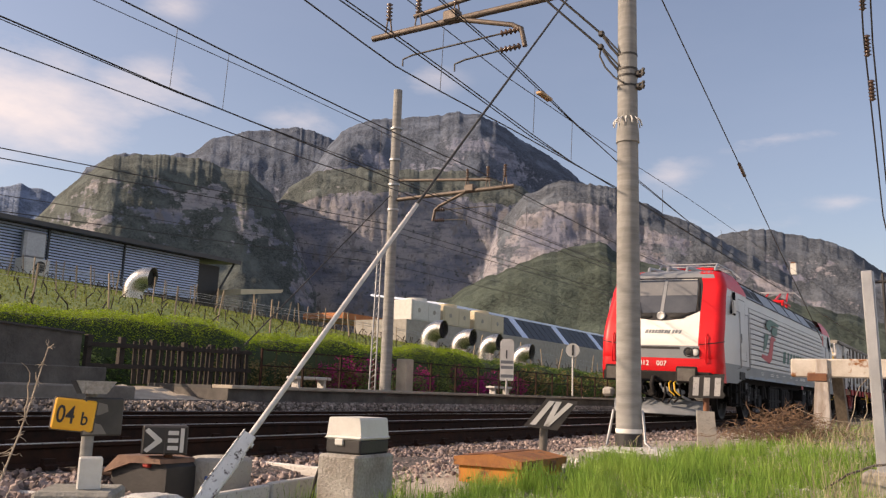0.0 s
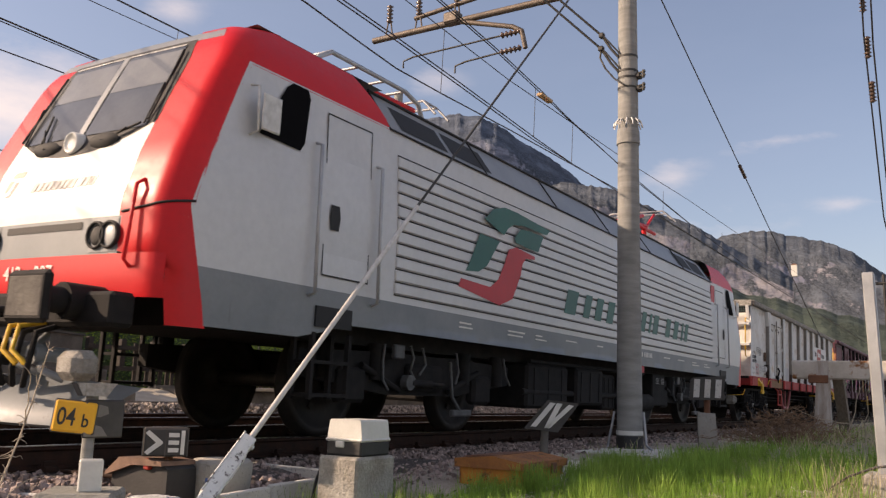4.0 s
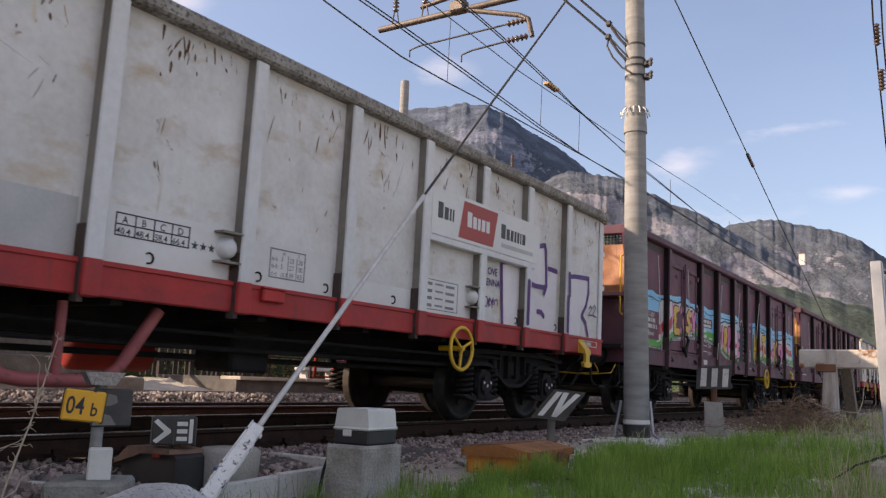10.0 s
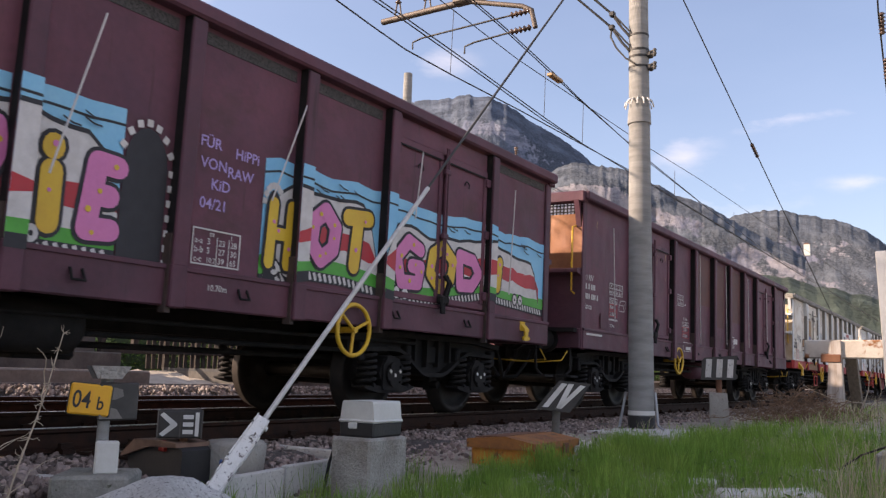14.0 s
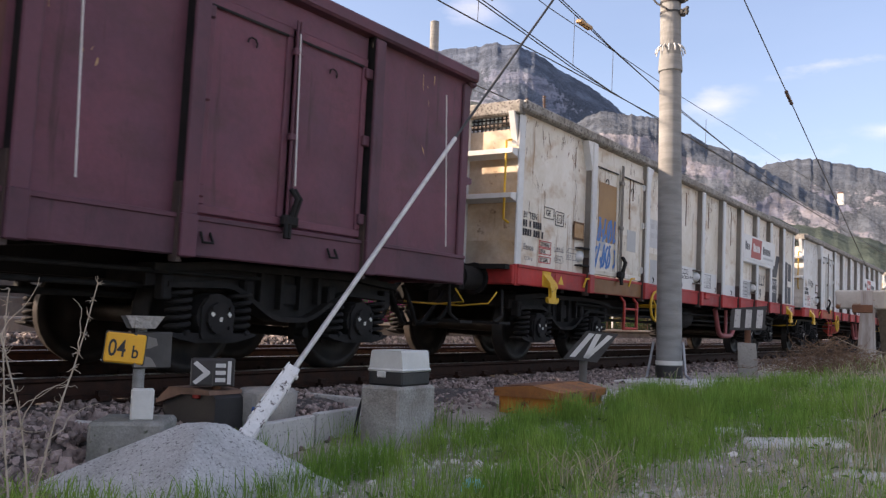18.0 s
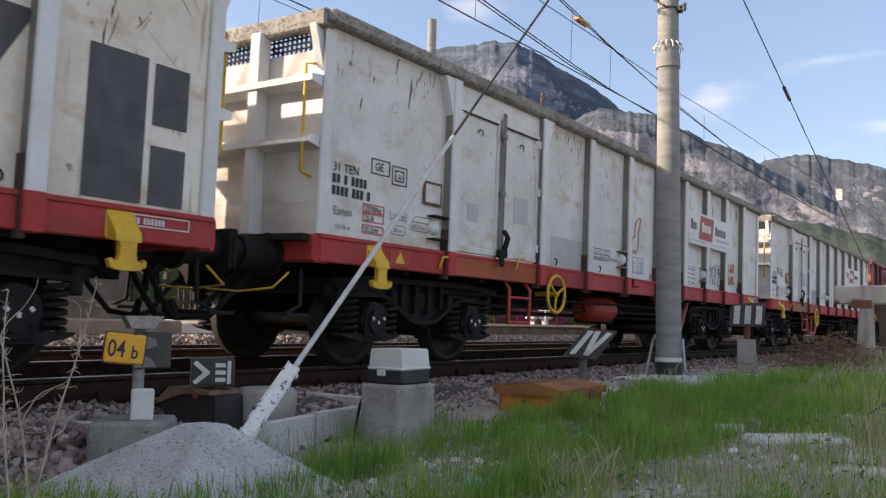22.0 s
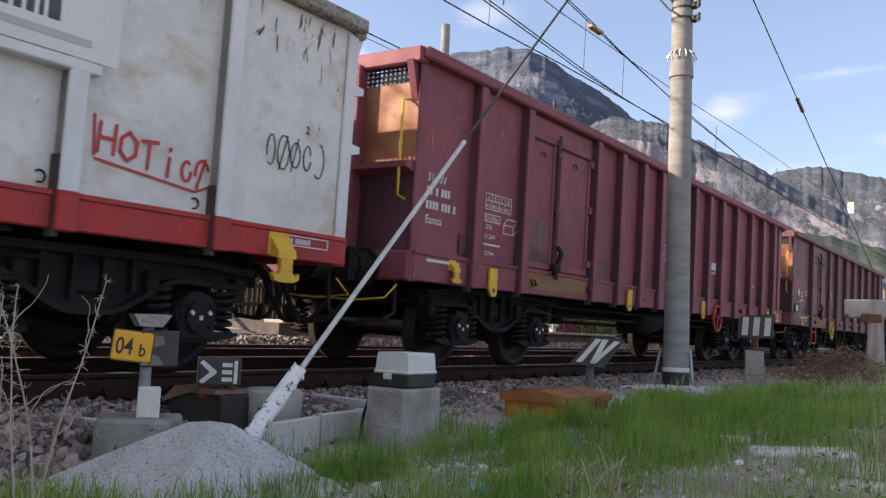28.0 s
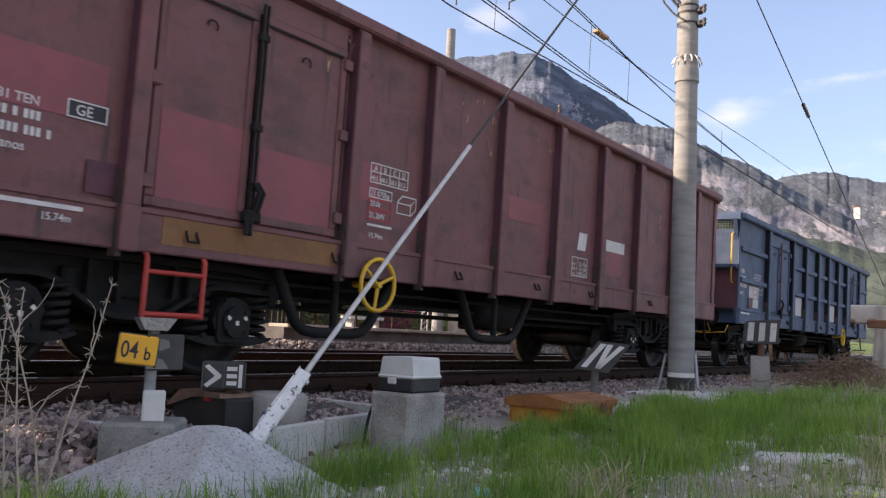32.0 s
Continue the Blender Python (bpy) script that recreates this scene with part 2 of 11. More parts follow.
def bulk(name, v, tri, smooth=False):
    """A mesh of many triangles from arrays."""
    v, tri = np.asarray(v, np.float32).reshape(-1, 3), np.asarray(tri, np.int32).reshape(-1, 3)
    me = bpy.data.meshes.new(name)
    me.vertices.add(len(v))
    me.vertices.foreach_set("co", v.ravel())
    me.loops.add(tri.size)
    me.loops.foreach_set("vertex_index", tri.ravel())
    me.polygons.add(len(tri))
    me.polygons.foreach_set("loop_start", np.arange(0, tri.size, 3, dtype=np.int32))
    me.polygons.foreach_set("loop_total", np.full(len(tri), 3, np.int32))
    me.polygons.foreach_set("use_smooth", np.full(len(tri), smooth, bool))
    me.update(calc_edges=True)
    return me


RNG = np.random.default_rng(7)


def turns(n, tilt=math.pi):
    """Random rotation matrices: any heading, leaning up to tilt."""
    a, b, c = RNG.uniform(0, 2 * math.pi, n), RNG.uniform(-tilt, tilt, n), RNG.uniform(-tilt, tilt, n)
    ca, sa, cb, sb, cc, sc = np.cos(a), np.sin(a), np.cos(b), np.sin(b), np.cos(c), np.sin(c)
    z, o = np.zeros(n), np.ones(n)
    rz = np.stack([ca, -sa, z, sa, ca, z, z, z, o], -1).reshape(n, 3, 3)
    rx = np.stack([o, z, z, z, cb, -sb, z, sb, cb], -1).reshape(n, 3, 3)
    ry = np.stack([cc, z, sc, z, o, z, -sc, z, cc], -1).reshape(n, 3, 3)
    return rz @ rx @ ry


def scatter(name, base_v, base_t, pos, mats, smooth=False):
    """Copies of a small form at many places, joined."""
    base_v, base_t, pos = np.asarray(base_v, float), np.asarray(base_t), np.asarray(pos, float)
    v = np.einsum("nij,kj->nki", mats, base_v) + pos[:, None, :]
    t = base_t[None] + (np.arange(len(pos)) * len(base_v))[:, None, None]
    return bulk(name, v, t, smooth)


def stone_form(seed):
    bm = bmesh.new()
    bmesh.ops.create_icosphere(bm, subdivisions=1, radius=0.5)
    r = random.Random(seed)
    for p in bm.verts:
        p.co *= r.uniform(0.55, 1.2)
        p.co.z *= 0.75
    v = [tuple(p.co) for p in bm.verts]
    t = [tuple(q.index for q in f.verts) for f in bm.faces]
    bm.free()
    return v, t


# ---- material list ----
M_SOIL = surf("soil", (0.27, 0.235, 0.19), (0.46, 0.415, 0.35), 1.4, 0.95, bump=0.04, bscale=26, speck=(0.12, 0.10, 0.075), speck_scale=34, fine=0.4)
M_GRASS_FIELD = surf("field_grass", (0.075, 0.13, 0.025), (0.13, 0.17, 0.04), 0.5, 0.9, bump=0.05, bscale=6)
M_BALLAST = surf("ballast_bed", (0.07, 0.06, 0.055), (0.11, 0.094, 0.086), 8, 0.95, bump=0.05, bscale=18, speck=(0.33, 0.28, 0.25), speck_scale=20)
M_STONE = surf("ballast_stone", (0.155, 0.115, 0.102), (0.36, 0.29, 0.26), 7, 0.9, bump=0.012, bscale=30, fine=0.3, vary=0.6, island=True)
# sunlight on the far ballast is put into this lighter, warmer tone
M_STONE_DARK = surf("sunlit_grey_ballast", (0.15, 0.125, 0.11), (0.36, 0.31, 0.27), 5, 0.9, bump=0.01, bscale=30, vary=0.5, island=True)
M_RAIL = surf("rail_rust", (0.042, 0.020, 0.013), (0.022, 0.014, 0.011), 9, 0.8, bump=0.004, bscale=60, spec=0.15)
M_STONE_PALE = surf("pale_field_stone", (0.44, 0.41, 0.37), (0.62, 0.60, 0.56), 5, 0.9, bump=0.01, bscale=30, vary=0.4, island=True)
M_STONE_TRACK = surf("dark_ballast_stone", (0.055, 0.042, 0.037), (0.11, 0.083, 0.073), 5, 0.9, bump=0.01, bscale=30, vary=0.5, island=True, spec=0.2)
M_RAILHEAD = surf("rail_head", (0.42, 0.40, 0.37), (0.30, 0.27, 0.24), 6, 0.28, 0.9)
M_SLEEPER = surf("concrete_sleeper", (0.085, 0.073, 0.062), (0.055, 0.047, 0.04), 5, 0.9, bump=0.01, vary=0.2)
M_CONC = surf("concrete", (0.38, 0.36, 0.32), (0.29, 0.275, 0.245), 2.5, 0.9, bump=0.012, bscale=35, streak=(0.13, 0.12, 0.105), streak_amount=0.35, speck=(0.2, 0.19, 0.17), speck_scale=40)
M_CONC_PALE = surf("pale_concrete", (0.60, 0.585, 0.55), (0.50, 0.485, 0.45), 3, 0.9, bump=0.012, bscale=45, speck=(0.30, 0.29, 0.27), speck_scale=40, speck_cut=0.58)
M_CONC_ROUGH = surf("rough_aggregate_concrete", (0.68, 0.68, 0.66), (0.50, 0.50, 0.48), 4, 0.95, bump=0.03, bscale=70, fine=0.5, speck=(0.24, 0.24, 0.23), speck_scale=55, speck_cut=0.56, stretch=(1.0, 1.0, 0.6))
M_CONC_RUST = surf("stained_concrete", (0.40, 0.385, 0.35), (0.22, 0.20, 0.17), 3.2, 0.95, bump=0.02, bscale=45, fine=0.45, streak=(0.17, 0.12, 0.08), streak_amount=0.45, speck=(0.16, 0.13, 0.10), speck_scale=24, speck_cut=0.66)
M_CONC_MOSSY = surf("mossy_concrete", (0.30, 0.295, 0.265), (0.18, 0.18, 0.155), 4, 0.95, bump=0.015, bscale=40, fine=0.4, speck=(0.07, 0.08, 0.05), speck_scale=18)
# this dark tone holds the shade on the platform and shed walls
M_CONC_DARK = surf("dark_concrete", (0.075, 0.069, 0.062), (0.15, 0.138, 0.122), 2, 0.95, bump=0.02, bscale=16, streak=(0.05, 0.045, 0.04), streak_amount=0.5)
M_PLATWALL = surf("stained_platform_wall", (0.21, 0.195, 0.17), (0.12, 0.11, 0.098), 1.2, 0.95, bump=0.01, bscale=20, fine=0.3, streak=(0.06, 0.05, 0.045), streak_amount=0.4)
M_POLE = surf("pole_concrete", (0.295, 0.295, 0.28), (0.20, 0.20, 0.19), 2.0, 0.88, bump=0.006, bscale=50, stretch=(1, 1, 6), streak=(0.2, 0.18, 0.15), streak_amount=0.25)
M_STEEL = surf("galvanised_steel", (0.42, 0.43, 0.44), (0.33, 0.34, 0.35), 6, 0.5, 0.6)
M_WIRE = surf("wire", (0.05, 0.048, 0.045), None, 6, 0.6, 0.3)
M_BRONZE = surf("weathered_bracket", (0.15, 0.122, 0.10), (0.095, 0.078, 0.066), 8, 0.6, 0.4, bump=0.003)
M_INSUL = surf("brown_glaze", (0.09, 0.055, 0.04), (0.06, 0.04, 0.03), 10, 0.25)
M_GREYROD = surf("painted_rod", (0.60, 0.59, 0.56), (0.44, 0.43, 0.40), 12, 0.5, 0.2)
M_PEEL = surf("peeling_white_paint", (0.78, 0.77, 0.74), (0.66, 0.65, 0.61), 9, 0.75, bump=0.012, bscale=40, speck=(0.07, 0.05, 0.04), speck_scale=24, speck_cut=0.57)
M_YELLOW = surf("yellow_enamel", (0.80, 0.42, 0.02), (0.72, 0.36, 0.02), 3, 0.4)
M_BLACK = surf("black_paint", (0.018, 0.018, 0.019), (0.03, 0.028, 0.027), 5, 0.55, bump=0.002)
M_DARKPLATE = surf("dark_plate", (0.035, 0.032, 0.03), (0.06, 0.055, 0.05), 6, 0.6)
M_OLDPAINT = surf("old_pale_paint", (0.20, 0.185, 0.165), (0.15, 0.14, 0.125), 8, 0.8, bump=0.004)
M_WHITE = surf("white_paint", (0.70, 0.69, 0.65), (0.58, 0.57, 0.53), 4, 0.6)
M_CREAM = surf("cream_plastic", (0.60, 0.60, 0.56), (0.52, 0.515, 0.48), 4, 0.5, streak=(0.34, 0.29, 0.22), streak_amount=0.2)
M_ORANGE = surf("orange_painted_iron", (0.52, 0.22, 0.02), (0.34, 0.11, 0.015), 3, 0.7, bump=0.004, speck=(0.12, 0.045, 0.02), speck_scale=6, speck_cut=0.53)
M_BROWNIRON = surf("rusty_iron", (0.13, 0.055, 0.03), (0.20, 0.09, 0.045), 6, 0.85, bump=0.006)
M_WOOD = surf("weathered_wood", (0.20, 0.165, 0.125), (0.13, 0.105, 0.08), 5, 0.85, bump=0.006, stretch=(6, 6, 0.6))
M_WOODDARK = surf("creosoted_wood", (0.022, 0.018, 0.015), (0.045, 0.035, 0.028), 6, 0.9, bump=0.006)
M_ASPHALT = surf("asphalt", (0.06, 0.06, 0.06), (0.08, 0.078, 0.075), 3, 0.9, bump=0.005, bscale=60)
M_PLAT = surf("platform_edge_stone", (0.44, 0.39, 0.31), (0.30, 0.26, 0.21), 2, 0.85, bump=0.006)
M_UNDER = surf("underframe_black", (0.009, 0.0088, 0.009), (0.020, 0.018, 0.017), 5, 0.85, spec=0.15, bump=0.003)
M_BOGIE = surf("bogie_grime", (0.012, 0.0115, 0.012), (0.024, 0.022, 0.021), 6, 0.85, spec=0.15, bump=0.004, bscale=30)
M_WHEEL = surf("wheel_steel", (0.016, 0.014, 0.013), (0.035, 0.027, 0.022), 5, 0.6, 0.3)
for soot in (M_UNDER, M_BOGIE, M_WHEEL):
    soot.node_tree.nodes["Principled BSDF"].inputs["Specular IOR Level"].default_value = 0.28
M_SILVER = surf("silver_paint", (0.535, 0.54, 0.545), (0.475, 0.48, 0.485), 0.8, 0.42, 0.15, streak=(0.30, 0.30, 0.29), streak_amount=0.15)
M_LOCORED = surf("red_paint", (0.60, 0.010, 0.014), (0.52, 0.008, 0.012), 1.2, 0.4, spec=0.3)
M_LOCOGREY = surf("grey_paint", (0.15, 0.17, 0.185), (0.20, 0.215, 0.225), 1.5, 0.5, streak=(0.05, 0.05, 0.05), streak_amount=0.3)
M_LOCOROOF = surf("roof_grey", (0.19, 0.205, 0.215), (0.24, 0.25, 0.26), 1.5, 0.4)
M_LOCOWHITE = surf("nose_white", (0.78, 0.76, 0.71), (0.70, 0.68, 0.63), 1.5, 0.4)
M_HOSE = surf("grey_hose", (0.10, 0.102, 0.105), (0.055, 0.055, 0.056), 9, 0.6)
M_CHALK_LOCO = surf("pale_stencil_paint", (0.55, 0.56, 0.57), (0.42, 0.43, 0.44), 8, 0.7)
M_SLOT = surf("dark_groove", (0.012, 0.012, 0.013), None, 5, 0.7)
M_GREEN = surf("green_lettering", (0.010, 0.115, 0.095), (0.012, 0.095, 0.08), 2, 0.5)
M_CRIMSON = surf("crimson_lettering", (0.50, 0.03, 0.045), (0.42, 0.03, 0.04), 2, 0.5)
M_GLASS = surf("cab_glass", (0.016, 0.018, 0.02), (0.02, 0.022, 0.025), 2, 0.06)
M_GLASS.node_tree.nodes["Principled BSDF"].inputs["IOR"].default_value = 2.1
M_LAMP = surf("lamp_glass", (0.72, 0.72, 0.68), None, 8, 0.12)
M_RUBBER = surf("rubber", (0.02, 0.02, 0.02), None, 8, 0.8)
M_YELLOWPART = surf("yellow_paint", (0.68, 0.42, 0.02), (0.55, 0.32, 0.02), 5, 0.55, speck=(0.12, 0.06, 0.02), speck_scale=16, speck_cut=0.64)
M_REDPART = surf("red_oxide_paint", (0.42, 0.035, 0.02), (0.33, 0.03, 0.02), 5, 0.6)


# ---- land ----
def steps(*runs):
    out = []
    for a, b, n in runs:
        out += [a + (b - a) * i / n for i in range(n)]
    return out + [runs[-1][1]]


def hill(x, y):
    if x > -19.6:
        return 0.0
    a = -x
    g = 2.35 * smoothstep(20.4, 22.6, a) + 0.185 * max(0.0, a - 22.6) if a < 66 else 2.35 + 8.03
    return g * (1 - 0.6 * smoothstep(28, 95, y)) * (1 - 0.55 * smoothstep(70, 220, a)) * (0.885 + 0.115 * smoothstep(35, 62, y))


def land_z(x, y):
    return ground_z(max(x, -19.4), y) + hill(x, y) if x < -12.4 else ground_z(x, y)


xs = steps((-4600, -600, 8), (-600, -120, 12), (-120, -66, 6), (-66, -19.6, 24), (-19.6, -12.4, 6), (-12.4, -12.38, 1), (-12.38, -5.3, 4), (-5.3, 1.5, 52), (1.5, 30, 8), (30, 2500, 6))
ys = steps((-2500, -60, 8), (-60, -6, 6), (-6, 0, 6), (0, 18, 110), (18, 40, 24), (40, 140, 24), (140, 600, 8), (600, 4700, 8))
gv = [(x, y, land_z(x, y)) for y in ys for x in xs]
nx = len(xs)
near_f = [(j * nx + i, j * nx + i + 1, (j + 1) * nx + i + 1, (j + 1) * nx + i) for j in range(len(ys) - 1) for i in range(nx - 1)]
gm = bpy.data.meshes.new("ground")
gm.from_pydata(gv, [], near_f)
gm.materials.append(M_SOIL)
gm.materials.append(M_GRASS_FIELD)
gm.materials.append(M_BALLAST)
for p in gm.polygons:
    cx = p.center.x
    p.material_index = 1 if cx < -19.5 else (2 if -12.4 < cx < -4.6 and abs(p.center.y) < 150 else 0)
    p.use_smooth = True
ground = tagged(new("ground", gm), "stony soil with grass, rising to a green slope", "ground", kind="structure")


# ---- tracks ----
def rail_shape(y0, y1):
    s = Shape()
    s.prism([(-0.075, -0.172), (0.075, -0.172), (0.075, -0.16), (0.012, -0.14), (0.010, -0.045), (0.034, -0.03), (0.034, -0.006), (-0.034, -0.006), (-0.034, -0.03), (-0.010, -0.045), (-0.012, -0.14), (-0.075, -0.16)], y0, y1, "y")
    return s


def railway(xc, cant, near, label):
    tr = thing("railway_track", label, "track", "tracks", m=pose(xc, 0, 0, 0, cant, 0))
    for sx in (-1, 1):
        r = part("rail", rail_shape(-60, 400), M_RAIL, tr, "rusty steel rail", pose(sx * 0.75, 0, 0))
        part("rail_head", Shape().box(-0.032, 0.032, -60, 400, -0.006, 0.0, 0.004), M_RAILHEAD, r, "shiny worn running surface")
    sl = Shape().prism([(-1.25, -0.36), (1.25, -0.36), (1.25, -0.2), (1.2, -0.175), (0.4, -0.2), (-0.4, -0.2), (-1.2, -0.175), (-1.25, -0.2)], -0.13, 0.13, "y").mesh("sleeper")
    clip = Shape().prism([(-0.05, -0.175), (0.05, -0.175), (0.05, -0.145), (0.02, -0.135), (0.02, -0.10), (-0.02, -0.10), (-0.02, -0.135), (-0.05, -0.145)], -0.05, 0.05, "y").mesh("rail_clip")
    for k in range(near):
        y = -4 + 0.6 * k
        s = part("sleeper", sl, M_SLEEPER, tr, "", pose(0, y, 0))
        for x in (-0.87, -0.63, 0.63, 0.87):
            part("rail_clip", clip, M_RAIL, s, "", pose(x, 0, 0))
    return tr


railway(-D, CANT, 60, "single railway track with rusty rails and shiny heads")
railway(-10.6, 0, 50, "second rusty railway track beside the platform")


# ---- masts and wires ----
def mast(name, x, y, z0, z1, r0, r1, label):
    th = thing(name, label, "mast", "overhead line masts", m=pose(x, y, 0))
    s = Shape().tube([(0, 0, z0), (0, 0, z1)], r0, 20, r1)
    part("shaft", s, M_POLE, th, "round tapered concrete shaft")
    return th


m1 = mast("overhead_line_mast", -4.0, 11.05, -0.3, 9.2, 0.172, 0.112, "tall round concrete mast with a white painted ring")
single("base_slab", Shape().box(-0.55, 0.75, -0.9, 0.35, -0.06, 0.035, 0.012), M_CONC_PALE, "cracked pale concrete slab at the foot of the mast", "slab", m=pose(-3.72, 10.75, ground_z(-3.72, 10.75)))
part("white_ring", Shape().tube([(0, 0, 0.0), (0, 0, 0.055)], 0.177, 20), M_WHITE, m1)
part("base_sleeve", Shape().tube([(0, 0, -0.32), (0, 0, -0.01)], 0.179, 20), M_BLACK, m1, "black tarred base sleeve")
m2 = mast("overhead_line_mast", -13.3, 18.3, 0.2, 8.75, 0.155, 0.12, "weathered concrete mast at the platform edge")


def wire(label, pts, r=0.009, mat=M_WIRE):
    return single("overhead_wire", Shape().tube(pts, r, 5, caps=False), mat, label, "wire", "overhead wires")


wire("taut copper contact wire above the track", [(-6.6, -40, 5.6), (-6.6, 7.1, 5.05), (-6.6, 8.2, 4.95), (-6.6, 9.0, 4.89), (-6.6, 10.2, 4.91), (-6.6, 12.4, 4.98), (-6.6, 15, 5.03), (-6.6, 17.4, 5.08), (-6.75, 60, 5.05), (-6.6, 300, 5.3)], 0.011)
wire("taut copper contact wire above the platform track", [(-10.6, -40, 5.6), (-10.6, 5.6, 5.13), (-10.6, 8.4, 5.06), (-10.6, 12, 5.04), (-10.6, 14.2, 5.01), (-10.8, 60, 4.95), (-10.6, 300, 5.23)], 0.013)
for dx in (0.0, 0.05):
    wire("carrier wire dropping along the span", [(-6.6 + dx, -40, 9.2), (-6.6 + dx, -10, 7.5), (-6.6 + dx, 10.4, 6.3), (-6.6 + dx, 11.7, 6.22), (-6.6 + dx, 13.66, 6.03), (-6.6 + dx * 0.5, 14.7, 5.92), (-6.6, 17.1, 5.73), (-6.6 - dx, 18.9, 5.6), (-6.6, 23.5, 5.35), (-6.6, 31, 5.12), (-6.6, 60, 5.0), (-6.6, 300, 5.2)], 0.010)
wire("thin rising wire that crosses the carrier", [(-6.6, -40, 6.6), (-6.6, 9.2, 5.97), (-6.6, 12.3, 5.86), (-6.6, 14.4, 5.88), (-6.6, 18.9, 5.91), (-6.6, 23.1, 6.03), (-6.6, 30, 6.1), (-6.6, 60, 6.6), (-6.6, 300, 7.2)], 0.008)
wire("thick carrier wire above the platform track", [(-10.6, -40, 6.9), (-10.6, 7.4, 6.12), (-10.6, 9.6, 6.08), (-10.6, 14.3, 6.06), (-10.6, 18.3, 6.1), (-10.6, 28, 5.85), (-10.6, 60, 5.7), (-10.6, 300, 6.3)], 0.014)
guy = thing("guy_wire", "taut guy from the anchor block to the mast", "cable")
part("rod", Shape().tube([(-3.96, 4.0, 0.12), (-4.0, 5.85, 2.03)], 0.019, 8), M_GREYROD, guy, "pale grey lower rod")
part("upper_wire", Shape().tube([(-4.0, 5.8, 1.98), (-4.0, 10.95, 7.35)], 0.012, 8), M_WIRE, guy, "dark twisted upper wire")


# ---- brackets, droppers and clamps of the overhead line ----
def insulator(s, a, b, n=6, r=0.055):
    a, b = Vector(a), Vector(b)
    m = Matrix.Translation(a) @ (b - a).to_track_quat("Z", "Y").to_matrix().to_4x4()
    ln = (b - a).length
    prof = [(0.012, 0)]
    for k in range(n):
        h = ln * (k + 0.5) / n
        prof += [(0.025, h - ln / n * 0.4), (r, h), (0.025, h + ln / n * 0.2)]
    prof.append((0.012, ln))
    return s.lathe(prof, 12, m)


def cantilever(mast_ob, x0, x1, z, sx):
    """A bracket across the track: main tube, upper tube, hanger insulators, registration arm. In the mast's own space."""
    part("main_tube", Shape().tube([(x0, 0, z - 0.02), (x1, 0, z)], 0.055, 10), M_BRONZE, mast_ob, "weathered steel bracket tube")
    part("upper_tube", Shape().tube([(x0, 0.02, z + 0.55), (x0 + (x1 - x0) * 0.82, 0.02, z + 0.24)], 0.04, 10), M_BRONZE, mast_ob, "thin upper bracket tube")
    for f in (0.64, 0.80, 0.93):
        x = x0 + (x1 - x0) * f
        s = insulator(Shape(), (x, 0, z + 0.26), (x, 0, z + 0.6), 5, 0.06)
        part("insulator", s, M_INSUL, mast_ob, "brown ribbed insulator")
        s = Shape().tube([(x - 0.07, 0, z + 0.02), (x - 0.03, 0, z + 0.28), (x + 0.03, 0, z + 0.28), (x + 0.07, 0, z + 0.02)], 0.014, 6)
        part("clamp", s, M_BRONZE, mast_ob)
    k = x0 + (x1 - x0)
    s = Shape().tube([(x0 + (x1 - x0) * 0.62, 0, z - 0.03), (x0 + (x1 - x0) * 0.42, 0, z - 0.32), (x0 + (x1 - x0) * 0.385, 0, z - 0.42), (x0 + (x1 - x0) * 0.37, 0, z - 0.72)], 0.042, 8)
    part("drop_arm", s, M_BRONZE, mast_ob, "bent registration drop arm")
    for dz, f2 in ((0.42, 0.86), (0.70, 0.64)):
        xa = x0 + (x1 - x0) * 0.385
        s = insulator(Shape(), (xa, 0, z - dz), (xa + (x1 - x0) * 0.08, 0, z - dz - 0.01), 5, 0.055)
        part("insulator", s, M_INSUL, mast_ob, "dark ribbed insulator")
        xb = x0 + (x1 - x0) * f2
        s = Shape().tube([(xa + (x1 - x0) * 0.08, 0, z - dz - 0.01), (xb - (x1 - x0) * 0.04, 0, z - dz - 0.04), (xb, 0, z - dz - 0.08), (xb, 0, z - dz - 0.2)], 0.015, 6)
        part("steady_arm", s, M_WIRE, mast_ob)
    s = Shape().box(x0 + (x1 - x0) * 0.66 - 0.12, x0 + (x1 - x0) * 0.66 + 0.16, -0.1, 0.1, z - 0.04, z + 0.16, 0.03)
    part("junction_clamp", s, M_BRONZE, mast_ob)


cantilever(m1, 0.1, -4.62, 6.5, -1)
cantilever(m2, -0.1, 3.72, 5.62, 1)
# bands, spikes, back bolts, terminal cables on the near mast
part("sleeve", Shape().tube([(0, 0, 4.0), (0, 0, 4.16), (0, 0, 4.22)], 0.163, 20, 0.15), M_POLE, m1, "thicker lower shaft ending in a shoulder")
for z, r in ((4.81, 0.146), (4.96, 0.146), (5.06, 0.146), (5.28, 0.143)):
    part("collar", Shape().tube([(0, 0, z), (0, 0, z + 0.028)], r, 20), M_WIRE, m1, "dark steel band round the shaft")
for k in range(14):
    a = k * 2 * math.pi / 14
    part("spike", Shape().tube([(0.14 * math.cos(a), 0.14 * math.sin(a), 4.36), (0.19 * math.cos(a), 0.19 * math.sin(a), 4.31), (0.2 * math.cos(a), 0.2 * math.sin(a), 4.25)], 0.011, 4), M_PEEL, m1, "anti-climb spike with flaking white paint")
